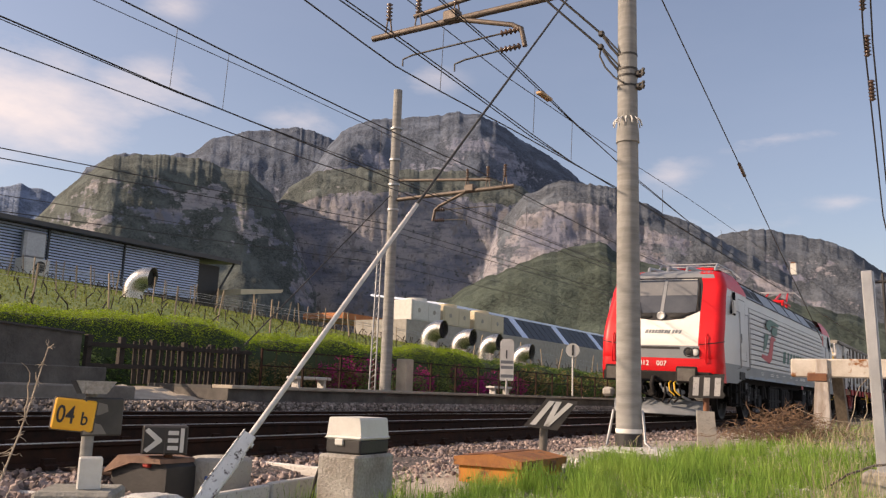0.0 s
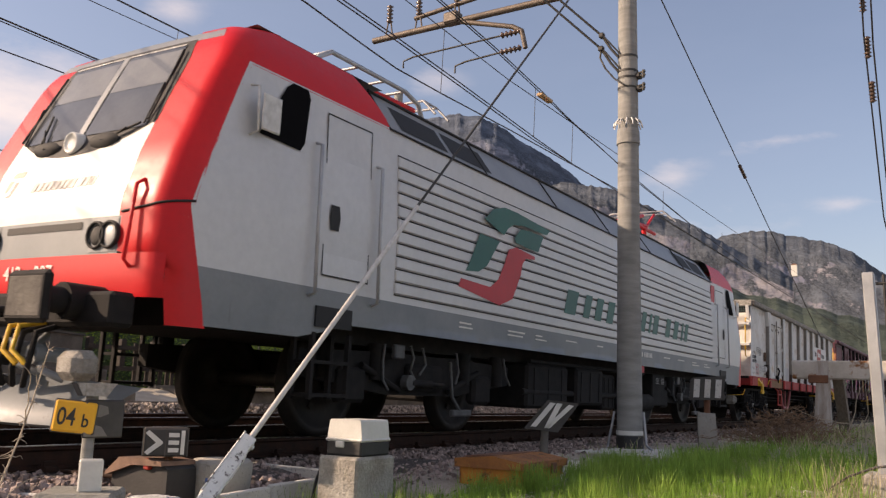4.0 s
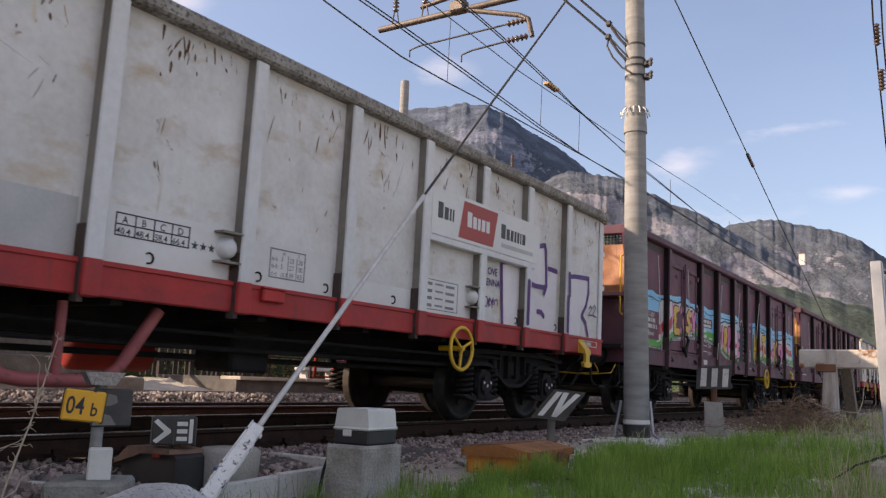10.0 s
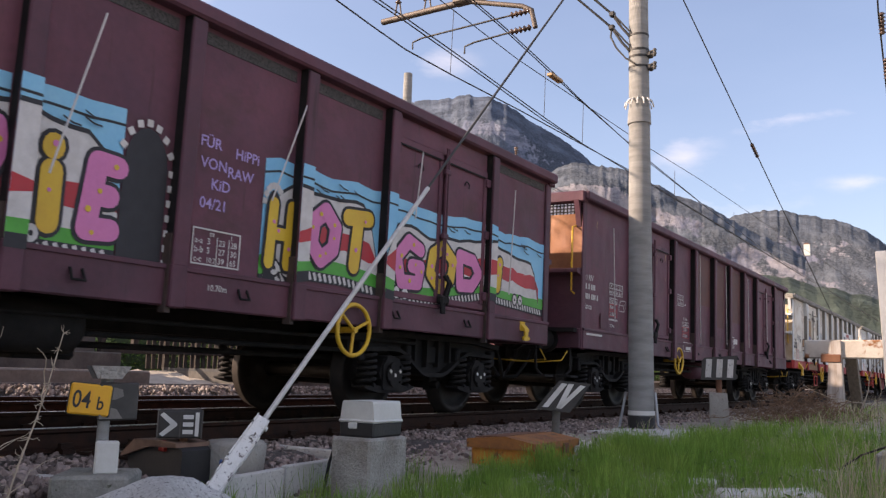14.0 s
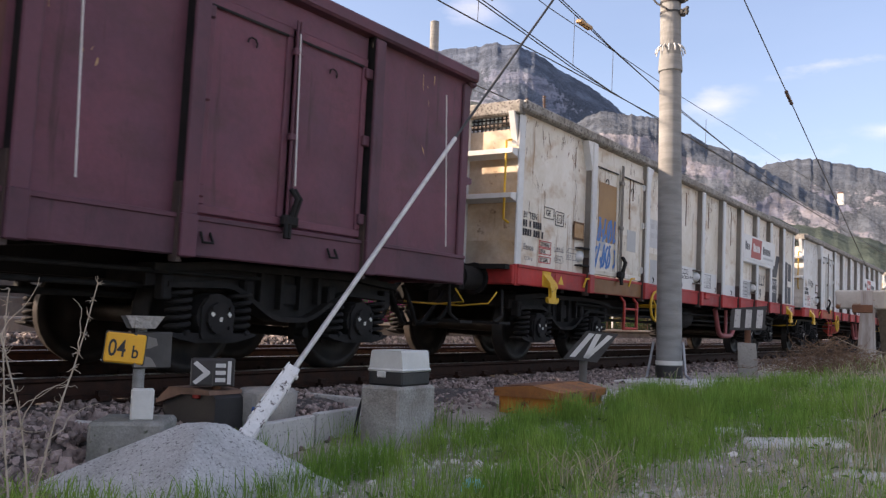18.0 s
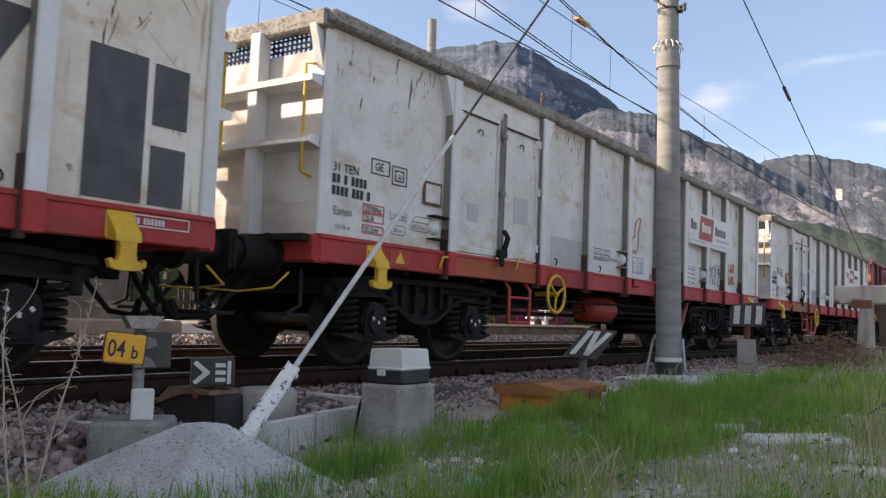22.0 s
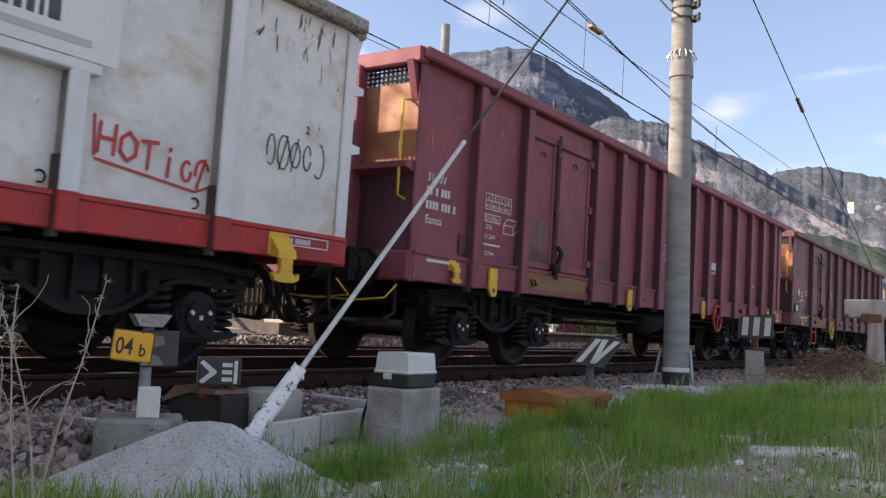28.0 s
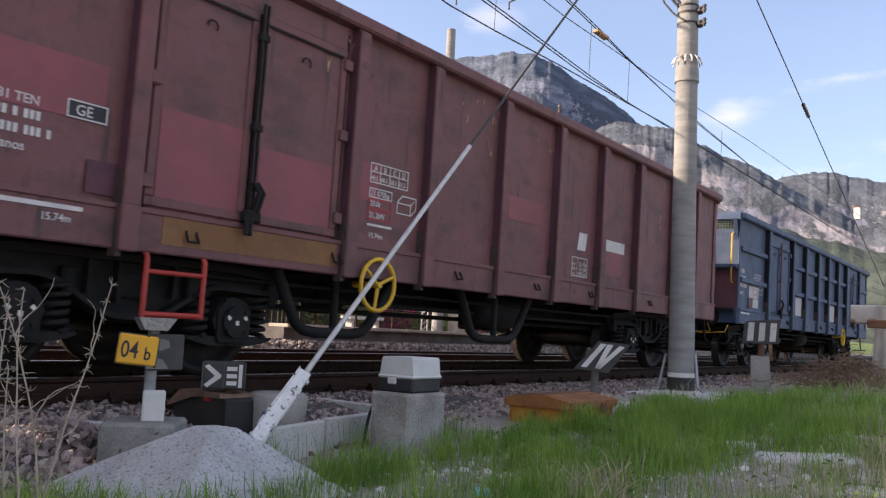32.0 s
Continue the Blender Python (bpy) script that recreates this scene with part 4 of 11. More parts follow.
s = Shape().grid(10, 10, lambda u, v: ((u - 0.5) * 0.11 + 0.02 * noise.noise((u * 6, v * 6, 1)), (v - 0.5) * 0.08, 0.045 + 0.05 * noise.noise((u * 7, v * 7, 4)) - 0.12 * ((u - 0.5) ** 2 + (v - 0.5) ** 2)))
single("plastic_bag", s, M_CYAN, "crumpled cyan plastic litter in the grass", "litter", m=pose(-2.42, 3.8, ground_z(-2.42, 3.8) + 0.055))


# ---- stones and plants by the track ----
def leaf_material(name, a, b, trans=0.4, vary=0.35):
    m = surf(name, a, b, 2.0, 0.6, vary=vary, island=True, fine=0.05)
    bs_ = m.node_tree.nodes["Principled BSDF"]
    bs_.inputs["Specular IOR Level"].default_value = 0.25
    t = m.node_tree
    thin = t.nodes.new("ShaderNodeBsdfTranslucent")
    both = t.nodes.new("ShaderNodeMixShader")
    both.inputs[0].default_value = trans
    t.links.new(bs_.inputs["Base Color"].links[0].from_socket, thin.inputs["Color"])
    t.links.new(bs_.outputs[0], both.inputs[1])
    t.links.new(thin.outputs[0], both.inputs[2])
    t.links.new(both.outputs[0], t.nodes["Material Output"].inputs["Surface"])
    return m


M_BLADE = leaf_material("grass_blade", (0.145, 0.28, 0.042), (0.29, 0.42, 0.085))
M_DRY = leaf_material("dry_grass", (0.50, 0.44, 0.29), (0.36, 0.31, 0.19))
M_STRAW = leaf_material("old_stalks", (0.30, 0.25, 0.17), (0.18, 0.145, 0.095))
M_LEAF = leaf_material("hedge_leaf", (0.21, 0.32, 0.02), (0.34, 0.44, 0.04))
# near-black green paints the shade inside the hedge
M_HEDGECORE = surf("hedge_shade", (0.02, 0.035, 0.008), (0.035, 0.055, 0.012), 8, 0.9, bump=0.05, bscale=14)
M_LEAF_DARK = leaf_material("shrub_leaf", (0.075, 0.14, 0.03), (0.13, 0.19, 0.045))
M_LEAF_PALE = leaf_material("pale_shrub_leaf", (0.20, 0.28, 0.08), (0.28, 0.34, 0.12))
M_MAGENTA = leaf_material("magenta_blossom", (0.50, 0.03, 0.22), (0.36, 0.02, 0.14))
M_DRYBUSH = leaf_material("brown_shrub_leaf", (0.24, 0.17, 0.07), (0.16, 0.15, 0.05))
M_TWIG = surf("twig", (0.42, 0.36, 0.28), (0.27, 0.22, 0.16), 20, 0.85)


def tuft(x, y):
    """How tall the grass stands: it grows in tufts with low ground between."""
    return 0.35 + 0.95 * smoothstep(-0.25, 0.35, noise.noise((x * 2.6, y * 2.6, 21.0)) + 0.4 * noise.noise((x * 7, y * 7, 4.0)))


def blades(name, xy, h0, h1, w, lean, mat, label, z_fn=ground_z, curl=0.5, tufted=False):
    """Many bent blades of grass as one mesh: three quads that taper."""
    n = len(xy)
    h = RNG.uniform(h0, h1, n)
    if tufted:
        h *= np.array([tuft(x, y) for x, y in xy])
    a = RNG.uniform(0, 2 * math.pi, n)
    le = RNG.uniform(0.05, lean, n)
    ww = w * RNG.uniform(0.7, 1.3, n)
    z = np.array([z_fn(x, y) for x, y in xy]) - 0.01
    fa = RNG.uniform(0, 2 * math.pi, n)
    v = np.zeros((n, 7, 3))
    for k, f in enumerate((0.0, 0.4, 0.75)):
        off = (le * h * f ** (1 + curl))
        cx, cy, cz = xy[:, 0] + np.cos(a) * off, xy[:, 1] + np.sin(a) * off, z + h * f
        wk = ww * (1 - 0.35 * f)
        v[:, 2 * k] = np.stack([cx - np.cos(fa) * wk, cy - np.sin(fa) * wk, cz], -1)
        v[:, 2 * k + 1] = np.stack([cx + np.cos(fa) * wk, cy + np.sin(fa) * wk, cz], -1)
    off = le * h
    v[:, 6] = np.stack([xy[:, 0] + np.cos(a) * off, xy[:, 1] + np.sin(a) * off, z + h * (1 - 0.25 * le)], -1)
    base = np.array([(0, 1, 3), (0, 3, 2), (2, 3, 5), (2, 5, 4), (4, 5, 6)])
    t = base[None] + (np.arange(n) * 7)[:, None, None]
    me = bulk(name, v, t, True)
    return single(name, me, mat, label, "grass", kind="stuff")


def patch_points(n, x0, x1, y0, y1, keep):
    p = np.stack([RNG.uniform(x0, x1, n), RNG.uniform(y0, y1, n)], -1)
    return p[np.array([RNG.random() < keep(x, y) for x, y in p])]


def green_cover(x, y):
    """Where the fresh grass grows: thick in the middle, bare beside the ballast and on the stony strip."""
    k = smoothstep(-3.5, -3.0, x - 0.10 * (y - 8)) if y > 7 else max(smoothstep(-3.6, -3.3, x), 0.8 * smoothstep(-4.2, -4.0, x) * smoothstep(5.9, 5.0, y))
    n1 = noise.noise((x * 1.1, y * 0.9, 8.0))
    k *= smoothstep(-0.45, 0.1, n1 + 0.25)
    bare = math.exp(-((x + 2.95 + 0.18 * (y - 4)) ** 2) / 0.09) * (1 if y < 5.0 else 0)
    k *= 1 - 0.9 * bare
    k *= 1 - 0.85 * smoothstep(-2.2, -1.4, x) * (0.4 + 0.6 * smoothstep(-0.2, 0.3, n1))
    k *= 1 - 0.55 * smoothstep(-2.35, -1.75, x) * smoothstep(5.4, 4.7, y)
    if y > 9.5:
        k *= 0.55
    if abs(x + 3.75) < 0.5 and abs(y - 2.96) < 0.5:
        k = 0
    if (abs(x + 3.76) < 0.24 and abs(y - 4.96) < 0.34) or (abs(x + 3.56) < 0.33 and abs(y - 6.86) < 0.5) or (abs(x + 4) < 0.6 and abs(y - 11) < 0.6):
        k = 0
    return k


def dry_cover(x, y):
    n1 = noise.noise((x * 0.9, y * 0.8, 2.0))
    return smoothstep(-2.6, -1.2, x) * smoothstep(-0.3, 0.3, n1 + 0.15) * 0.9 + 0.08


blades("grass", patch_points(170000, -4.2, 0.6, 3.0, 9.0, lambda x, y: green_cover(x, y) * (0.35 + 0.65 * smoothstep(0.45, 0.85, tuft(x, y)))), 0.06, 0.22, 0.0019, 0.4, M_BLADE, "upright fresh green grass between the stones", tufted=True)
blades("grass", patch_points(40000, -4.3, 1.6, 9.0, 22.0, green_cover), 0.06, 0.20, 0.0035, 0.5, M_BLADE, "fresh green grass further along the track", tufted=True)
blades("grass", patch_points(3600, -4.6, -3.1, 2.0, 3.4, lambda x, y: 0.0 if (abs(x + 3.75) < 0.52 and abs(y - 2.96) < 0.52) else 0.7 * smoothstep(-4.4, -3.9, x)), 0.08, 0.22, 0.003, 0.6, M_BLADE, "grass round the anchor block")
blades("grass", patch_points(1500, -4.15, -2.85, 1.85, 3.15, lambda x, y: 0.9 * math.exp(-((x * 0.784 + y * -0.62 + 4.05) ** 2) / 0.05) * (0.3 + 0.7 * (noise.noise((x * 3, y * 3, 2)) > -0.05))), 0.08, 0.24, 0.0024, 0.5, M_BLADE, "tall grass in front of the anchor block")
blades("dry_grass", patch_points(17000, -3.6, 0.8, 2.8, 9.0, dry_cover), 0.03, 0.15, 0.0022, 1.8, M_DRY, "short dry straw-coloured grass")
blades("dry_grass", patch_points(12000, -3.6, 0.6, 2.8, 8.0, lambda x, y: 0.8), 0.015, 0.035, 0.0016, 3.5, M_STRAW, "flat brown litter of old stalks", curl=0.1)
blades("dry_grass", patch_points(8500, -3.9, 2.0, 9.0, 20.0, dry_cover), 0.10, 0.34, 0.0035, 1.2, M_DRY, "tall dry grass by the buffer stop")
blades("dry_grass", patch_points(190, -0.85, -0.35, 4.9, 5.8, lambda x, y: 1), 0.2, 0.55, 0.002, 0.5, M_DRY, "tall dry stalks beside the gate post")
blades("dry_grass", patch_points(240, -2.3, -1.7, 3.7, 4.4, lambda x, y: 0.6), 0.1, 0.3, 0.004, 1.5, M_DRY, "flattened pale straw")
# broad-leaved weeds
lv = [(-0.5, 0, 0), (0, 0.18, 0.03), (0.5, 0, -0.02), (0, -0.18, 0.03)]
wp = patch_points(5200, -3.6, 0.5, 3.0, 12.0, lambda x, y: 0.12 + 0.6 * (noise.noise((x * 1.6, y * 1.6, 5)) > 0.15))
wz = np.array([ground_z(x, y) + RNG.uniform(0.01, 0.12) for x, y in wp])
single("weeds", scatter("weeds", lv, [(0, 1, 2), (0, 2, 3)], np.column_stack([wp, wz]), turns(len(wp), 0.7) * RNG.uniform(0.025, 0.07, len(wp))[:, None, None]), M_LEAF_DARK, "low broad-leaved weeds", "weeds", kind="stuff")


def stones(n, x0, x1, y0, y1, zf, s0, s1, mat, label, keep=None, squash=1.0):
    p = patch_points(n, x0, x1, y0, y1, keep or (lambda x, y: 1))
    per = [p[k::3] for k in range(3)]
    for k in range(3):
        v, t = stone_form(k + 3)
        q = per[k]
        z = np.array([zf(x, y) for x, y in q]) + RNG.uniform(-0.02, 0.015, len(q))
        single("stones", scatter("stones", v, t, np.column_stack([q, z]), turns(len(q)) * RNG.uniform(s0, s1, len(q))[:, None, None]), mat, label, "stones", kind="stuff")


bed = lambda x, y: -0.215 + 0.03 * noise.noise((x * 3, y * 3, 0)) - (0.10 * smoothstep(-5.4, -4.6, x))
near_rail = lambda x, y: 0.0 if abs(x + 5.85) < 0.09 or abs(x + 7.35) < 0.09 else 1.0
stones(15000, -5.75, -4.0, 1.2, 16, lambda x, y: bed(x, y) if x < -4.7 else ground_z(x, y), 0.028, 0.07, M_STONE, "reddish grey ballast shoulder", lambda x, y: 1 - smoothstep(-4.7, -4.0, x) * 0.85)
stones(6000, -5.75, -4.3, 16, 40, lambda x, y: bed(x, y), 0.04, 0.08, M_STONE, "reddish grey ballast shoulder")
stones(9000, -8.7, -5.75, 0.5, 24, lambda x, y: -0.2, 0.035, 0.07, M_STONE_TRACK, "dark brown ballast between the rails", near_rail)
stones(9000, -12.3, -8.7, 2, 40, lambda x, y: -0.19 + 0.26 * smoothstep(-11.5, -12.2, x), 0.04, 0.085, M_STONE_DARK, "grey ballast of the platform track", lambda x, y: 0.0 if abs(x + 9.85) < 0.09 or abs(x + 11.35) < 0.09 else 1.0)
stones(9000, -12.32, -11.4, 5, 44, lambda x, y: -0.16 + 0.27 * smoothstep(-11.45, -12.1, x), 0.05, 0.10, M_STONE_DARK, "grey ballast heaped against the platform")
stones(16000, -3.7, 0.4, 2.8, 8, ground_z, 0.008, 0.026, M_STONE_PALE, "grey pebbles and grit in the soil", lambda x, y: 0.25 + 0.75 * smoothstep(-0.1, 0.3, noise.noise((x * 1.7, y * 1.7, 13.0))))
stones(2600, -3.7, 0.4, 3.0, 9, ground_z, 0.02, 0.085, M_STONE_PALE, "pale loose stones in the soil", lambda x, y: 0.15 + math.exp(-((x + 2.95 + 0.18 * (y - 4)) ** 2) / 0.06))
stones(700, -5.2, -3.9, 1.8, 3.4, ground_z, 0.05, 0.13, M_STONE, "larger stones by the anchor block")


def twigs(name, label, stems, mat, thorns=0.0):
    s = Shape()
    for pts, r in stems:
        s.tube(pts, r, 5, r * 0.4, caps=False)
    return single(name, s, mat, label, "branches", kind="stuff" if name in ("brushwood", "bramble") else "")


def wander(r_, p, d, n, step, jit):
    pts = [Vector(p)]
    d = Vector(d).normalized()
    for _ in range(n):
        d = (d + Vector((r_.uniform(-jit, jit), r_.uniform(-jit, jit), r_.uniform(-jit, jit)))).normalized()
        pts.append(pts[-1] + d * step)
    return pts


r_ = random.Random(11)
# thorny dry canes close to the camera
for bx, by, hx, top in ((-2.31, 1.30, -0.17, 0.95), (-2.23, 1.33, -0.13, 1.0), (-2.44, 1.24, -0.17, 0.9), (-2.35, 1.28, 0.04, 0.7), (-2.29, 1.29, 0.0, 0.95)):
    stems = []
    main = wander(r_, (bx, by, -0.45), (hx, 0.0, 1), 20, top / 19, 0.05)
    stems.append((main, 0.0045))
    for p in main[3:]:
        for _ in range(5):
            stems.append((wander(r_, p, (r_.uniform(-1, 1), r_.uniform(-1, 1), r_.uniform(-0.3, 0.8)), 3, r_.uniform(0.005, 0.012), 0.8), 0.0016))
    for p in main[6::5]:
        stems.append((wander(r_, p, (r_.uniform(-0.6, 0.6), r_.uniform(-0.5, 0.5), 1.0), 8, 0.025, 0.45), 0.0022))
    twigs("dry_cane", "thorny dry grey-brown cane", stems, M_TWIG)
# heap of cut brushwood by the buffer stop
stems = []
for k in range(900):
    dx, dy = r_.gauss(0, 0.42), r_.gauss(0, 0.5)
    p = (-2.35 + dx, 12.9 + dy, ground_z(-2.1, 12.9) + r_.random() * 0.45 * math.exp(-(dx * dx + dy * dy) * 2.2))
    stems.append((wander(r_, p, (r_.uniform(-1, 1), r_.uniform(-1, 1), r_.uniform(-0.2, 0.25)), 5, r_.uniform(0.03, 0.075), 0.5), r_.uniform(0.003, 0.007)))
twigs("brushwood", "heap of cut brown brushwood", stems, surf("brown_brush", (0.14, 0.085, 0.05), (0.24, 0.15, 0.09), 9, 0.9))
stems = []
for k in range(9):
    p = (-1.1 + r_.gauss(0, 0.35), 12.2 + r_.gauss(0, 0.8), ground_z(-1.1, 12) + r_.uniform(0.0, 0.5))
    stems.append((wander(r_, p, (r_.uniform(-1, 1), r_.uniform(-1, 1), r_.uniform(0.0, 0.6)), 7, r_.uniform(0.08, 0.16), 0.4), r_.uniform(0.004, 0.008)))
twigs("bramble", "tangle of bare bramble stems", stems, M_TWIG)


# ---- platform, fence and road across the tracks ----
def platform(y0, y1, z1, label):
    pf = tagged(new("platform"), label, "platform", kind="structure")
    part("wall", Shape().box(-14.8, -12.42, y0, y1, -0.3, z1 - 0.07), M_CONC_DARK, pf, "dark concrete platform wall")
    n = int((y1 - y0) / 1.9)
    for k in range(n):
        a = y0 + (y1 - y0) * k / n
        part("edge_stone", Shape().box(-12.9, -12.32, a + 0.012, a + (y1 - y0) / n - 0.012, z1 - 0.075, z1, 0.012), M_PLAT, pf)
    part("paving", Shape().box(-14.8, -12.9, y0, y1, z1 - 0.07, z1 - 0.008), M_ASPHALT, pf)


platform(11.9, 60, 0.46, "low dark-walled platform with pale edge stones")
rp = tagged(new("retaining_wall"), "stepped dark concrete wall by the crossing", "wall", kind="structure")
part("upper_wall", Shape().box(-14.9, -13.6, 4.0, 10.0, 0.0, 0.70, 0.02), M_CONC_DARK, rp, "grey rendered upper wall")
part("lower_wall", Shape().box(-13.6, -12.6, 2.0, 9.9, -0.3, 0.38, 0.03), M_PLATWALL, rp, "rough stained lower wall")
single("rubble", Shape().grid(16, 8, lambda u, v: (-12.5 - 2.2 * v, 9.9 + 2.1 * u, 0.08 + 0.3 * v + 0.05 * noise.noise((u * 9, v * 9, 0)))), M_PLAT, "sunlit dusty ramp of rubble", "rubble", kind="structure")
dw = tagged(new("shed_wall"), "dark grey rendered wall with a sloping top", "wall", kind="structure")
part("wall", Shape().prism([(2.0, 0.3), (10.35, 0.3), (10.35, 1.36), (8.0, 1.46), (2.0, 1.52)], -15.2, -14.95, "x"), M_CONC_DARK, dw)
part("coping", Shape().prism([(2.0, 1.52), (8.0, 1.46), (10.38, 1.36), (10.38, 1.40), (8.0, 1.50), (2.0, 1.56)], -15.25, -14.9, "x"), M_DARKPLATE, dw)

# dark timber fence: each upright and rail
fz = lambda y: 0.45 + 0.02 * (y - 10)
fn_ = thing("timber_fence", "dark weathered timber fence of the crossing", "fence")
r_ = random.Random(4)
y = 10.5
k = 0
while y < 14.9:
    lean = r_.uniform(-2, 2)
    lo_z = 0.42 if y > 11.4 else 0.72
    if k % 5 == 0:
        part("post", Shape().box(-0.06, 0.06, -0.06, 0.06, 0, 1.36 - lo_z, 0.01), M_WOODDARK, fn_, "", pose(-14.95, y, lo_z, lean, 0, 0))
    elif y > 11.6:
        part("picket", Shape().box(-0.02, 0.02, -0.045, 0.045, 0, 1.30 + r_.uniform(-0.03, 0.06) - lo_z, 0.006), M_WOODDARK, fn_, "", pose(-14.9, y, lo_z, lean, 0, 0))
    y += r_.choice((0.14, 0.16, 0.19))
    k += 1
for z in (0.78, 1.2):
    part("rail", Shape().box(-0.03, 0.03, -2.25, 2.25, -0.045, 0.045, 0.006), M_WOODDARK, fn_, "", pose(-14.85, 12.65, z, 0.8, 0, 0))
# light rusty railing along the platform
rl = thing("platform_railing", "thin rusty railing with wire mesh along the platform", "fence")
for k in range(17):
    y = 15.0 + 1.5 * k
    part("post", Shape().box(-0.025, 0.025, -0.025, 0.025, 0, 0.9, 0.004), M_RAIL, rl, "", pose(-14.6, y, 0.46))
for z in (0.95, 1.33):
    part("rail", Shape().tube([(-14.6, 15.0, z), (-14.6, 39, z)], 0.018, 6), M_RAIL, rl)
s = Shape()
for k in range(48):
    y = 15 + 0.5 * k
    s.box(-14.604, -14.596, y - 0.004, y + 0.004, 0.5, 1.32)
ob = part("mesh_rod", s, M_RAIL, rl)
ob["kind"] = "stuff"
rd = tagged(single("road", Shape().box(-19.4, -15.4, -60, 700, 0.12, 0.205), M_ASPHALT, "grey asphalt road behind the platform", "road", kind="structure"))
for y in (18.6, 30.0):
    single("bench_kerb", Shape().box(-0.2, 0.2, -0.75, 0.75, 0.0, 0.09, 0.02).box(-0.12, 0.12, -0.6, -0.5, -0.3, 0.0).box(-0.12, 0.12, 0.5, 0.6, -0.3, 0.0), M_CONC_PALE, "low white concrete bench", "bench", "benches", m=pose(-16.2, y, 0.68))
gpst = single("stone_post", Shape().box(-0.17, 0.17, -0.17, 0.17, 0.0, 1.0, 0.02), M_PLAT, "squat pale stone gate post", "post", m=pose(-13.0, 18.75, 0.3))
km = thing("distance_board", "tall narrow white board with dark bands and the figure 1", "sign", m=pose(-13.0, 24.55, 0, 0, 0, 30))
part("board", Shape().prism([(-0.22, 0.9), (0.22, 0.9), (0.22, 2.15), (0.15, 2.25), (-0.15, 2.25), (-0.22, 2.15)], -0.02, 0.02, "y"), M_WHITE, km, "white board")
flat_text("1", 0.38, M_BLACK, km, -0.11, -0.024, 1.62)
for z in (1.0, 1.28, 1.45):
    part("band", Shape().box(-0.2, 0.2, -0.025, -0.021, z, z + 0.1), M_LOCOGREY, km)
part("stem", Shape().tube([(0, 0, 0.4), (0, 0, 0.95)], 0.035, 8), M_STEEL, km)
ds = thing("disc_sign", "round cream disc sign with a dark bar", "sign", m=pose(-13.0, 29.85, 0, 0, 0, 26))
part("disc", Shape().tube([(0, -0.02, 2.2), (0, 0.02, 2.2)], 0.26, 24), M_CREAM, ds, "cream disc")
part("bar", Shape().box(-0.035, 0.035, -0.03, -0.022, 2.0, 2.4), M_BLACK, ds)
part("stem", Shape().tube([(0, 0.04, 0.5), (0, 0.04, 2.1)], 0.03, 8), M_CREAM, ds)


# ---- hedge, shrubs and vines ----
LEAF = ([(-0.5, 0, 0), (-0.1, 0.26, 0.05), (0.5, 0, 0), (-0.1, -0.26, 0.05)], [(0, 1, 2), (0, 2, 3)])


def leaf_cloud(name, pts, size, mat, label, category, group="", kind="stuff"):
    n = len(pts)
    me = scatter(name, *LEAF, pts, turns(n, 0.9) * RNG.uniform(size * 0.6, size * 1.3, n)[:, None, None])
    return single(name, me, mat, label, category, group, kind)


def hedge(y0, y1, xc, w, h, mat, label, size, n):
    q = RNG.random(n)
    a = RNG.uniform(-0.15, math.pi + 0.1, n)
    ys = y0 + (y1 - y0) * q
    bump = np.array([0.9 + 0.26 * noise.noise((y * 0.45, 3.1, xc)) + 0.08 * noise.noise((y * 1.7, 1.0, xc)) for y in ys])
    rr = RNG.uniform(0.90, 1.02, n) * bump
    xs_ = xc + w * rr * np.cos(a)
    zs_ = 0.25 + h * np.maximum(0.02, rr * np.sin(a)) ** 0.75
    th = thing("hedge", label, "hedge")
    part("foliage", scatter("foliage", *LEAF, np.column_stack([xs_, ys, zs_]), turns(n, 0.9) * RNG.uniform(size * 0.6, size * 1.3, n)[:, None, None]), mat, th)["kind"] = "stuff"
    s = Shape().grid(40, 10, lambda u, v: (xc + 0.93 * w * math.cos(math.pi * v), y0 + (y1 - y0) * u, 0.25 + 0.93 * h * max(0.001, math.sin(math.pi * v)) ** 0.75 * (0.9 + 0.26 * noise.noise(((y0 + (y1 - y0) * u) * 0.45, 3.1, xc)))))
    part("hedge_core", s, M_HEDGECORE, th, "hedge core coloured as its own inner shade")


hedge(5, 17, -21.0, 1.3, 2.35, M_LEAF, "clipped bright green hedge beside the road", 0.06, 42000)
hedge(16.6, 36, -21.2, 1.4, 2.35, M_LEAF, "rounded bright green hedge beside the road", 0.06, 60000)
hedge(35.5, 62, -21.4, 1.5, 2.0, M_LEAF_DARK, "darker green hedge further along the road", 0.12, 12000)


def shrub(x, y, r, h, mat, label, n=900, size=0.11, cat="shrub"):
    d = RNG.normal(size=(n, 3))
    d /= np.linalg.norm(d, axis=1)[:, None]
    k = RNG.uniform(0.55, 1.05, n) * np.array([1 + 0.35 * noise.noise(Vector(v) * 2.2 + Vector((x, y, 0))) for v in d])
    p = np.column_stack([x + d[:, 0] * r * k, y + d[:, 1] * r * k, land_z(x, y) + 0.06 + h * 0.55 + d[:, 2] * h * 0.55 * k])
    leaf_cloud("shrub", p, size, mat, label, cat, "shrubs by the road", "")


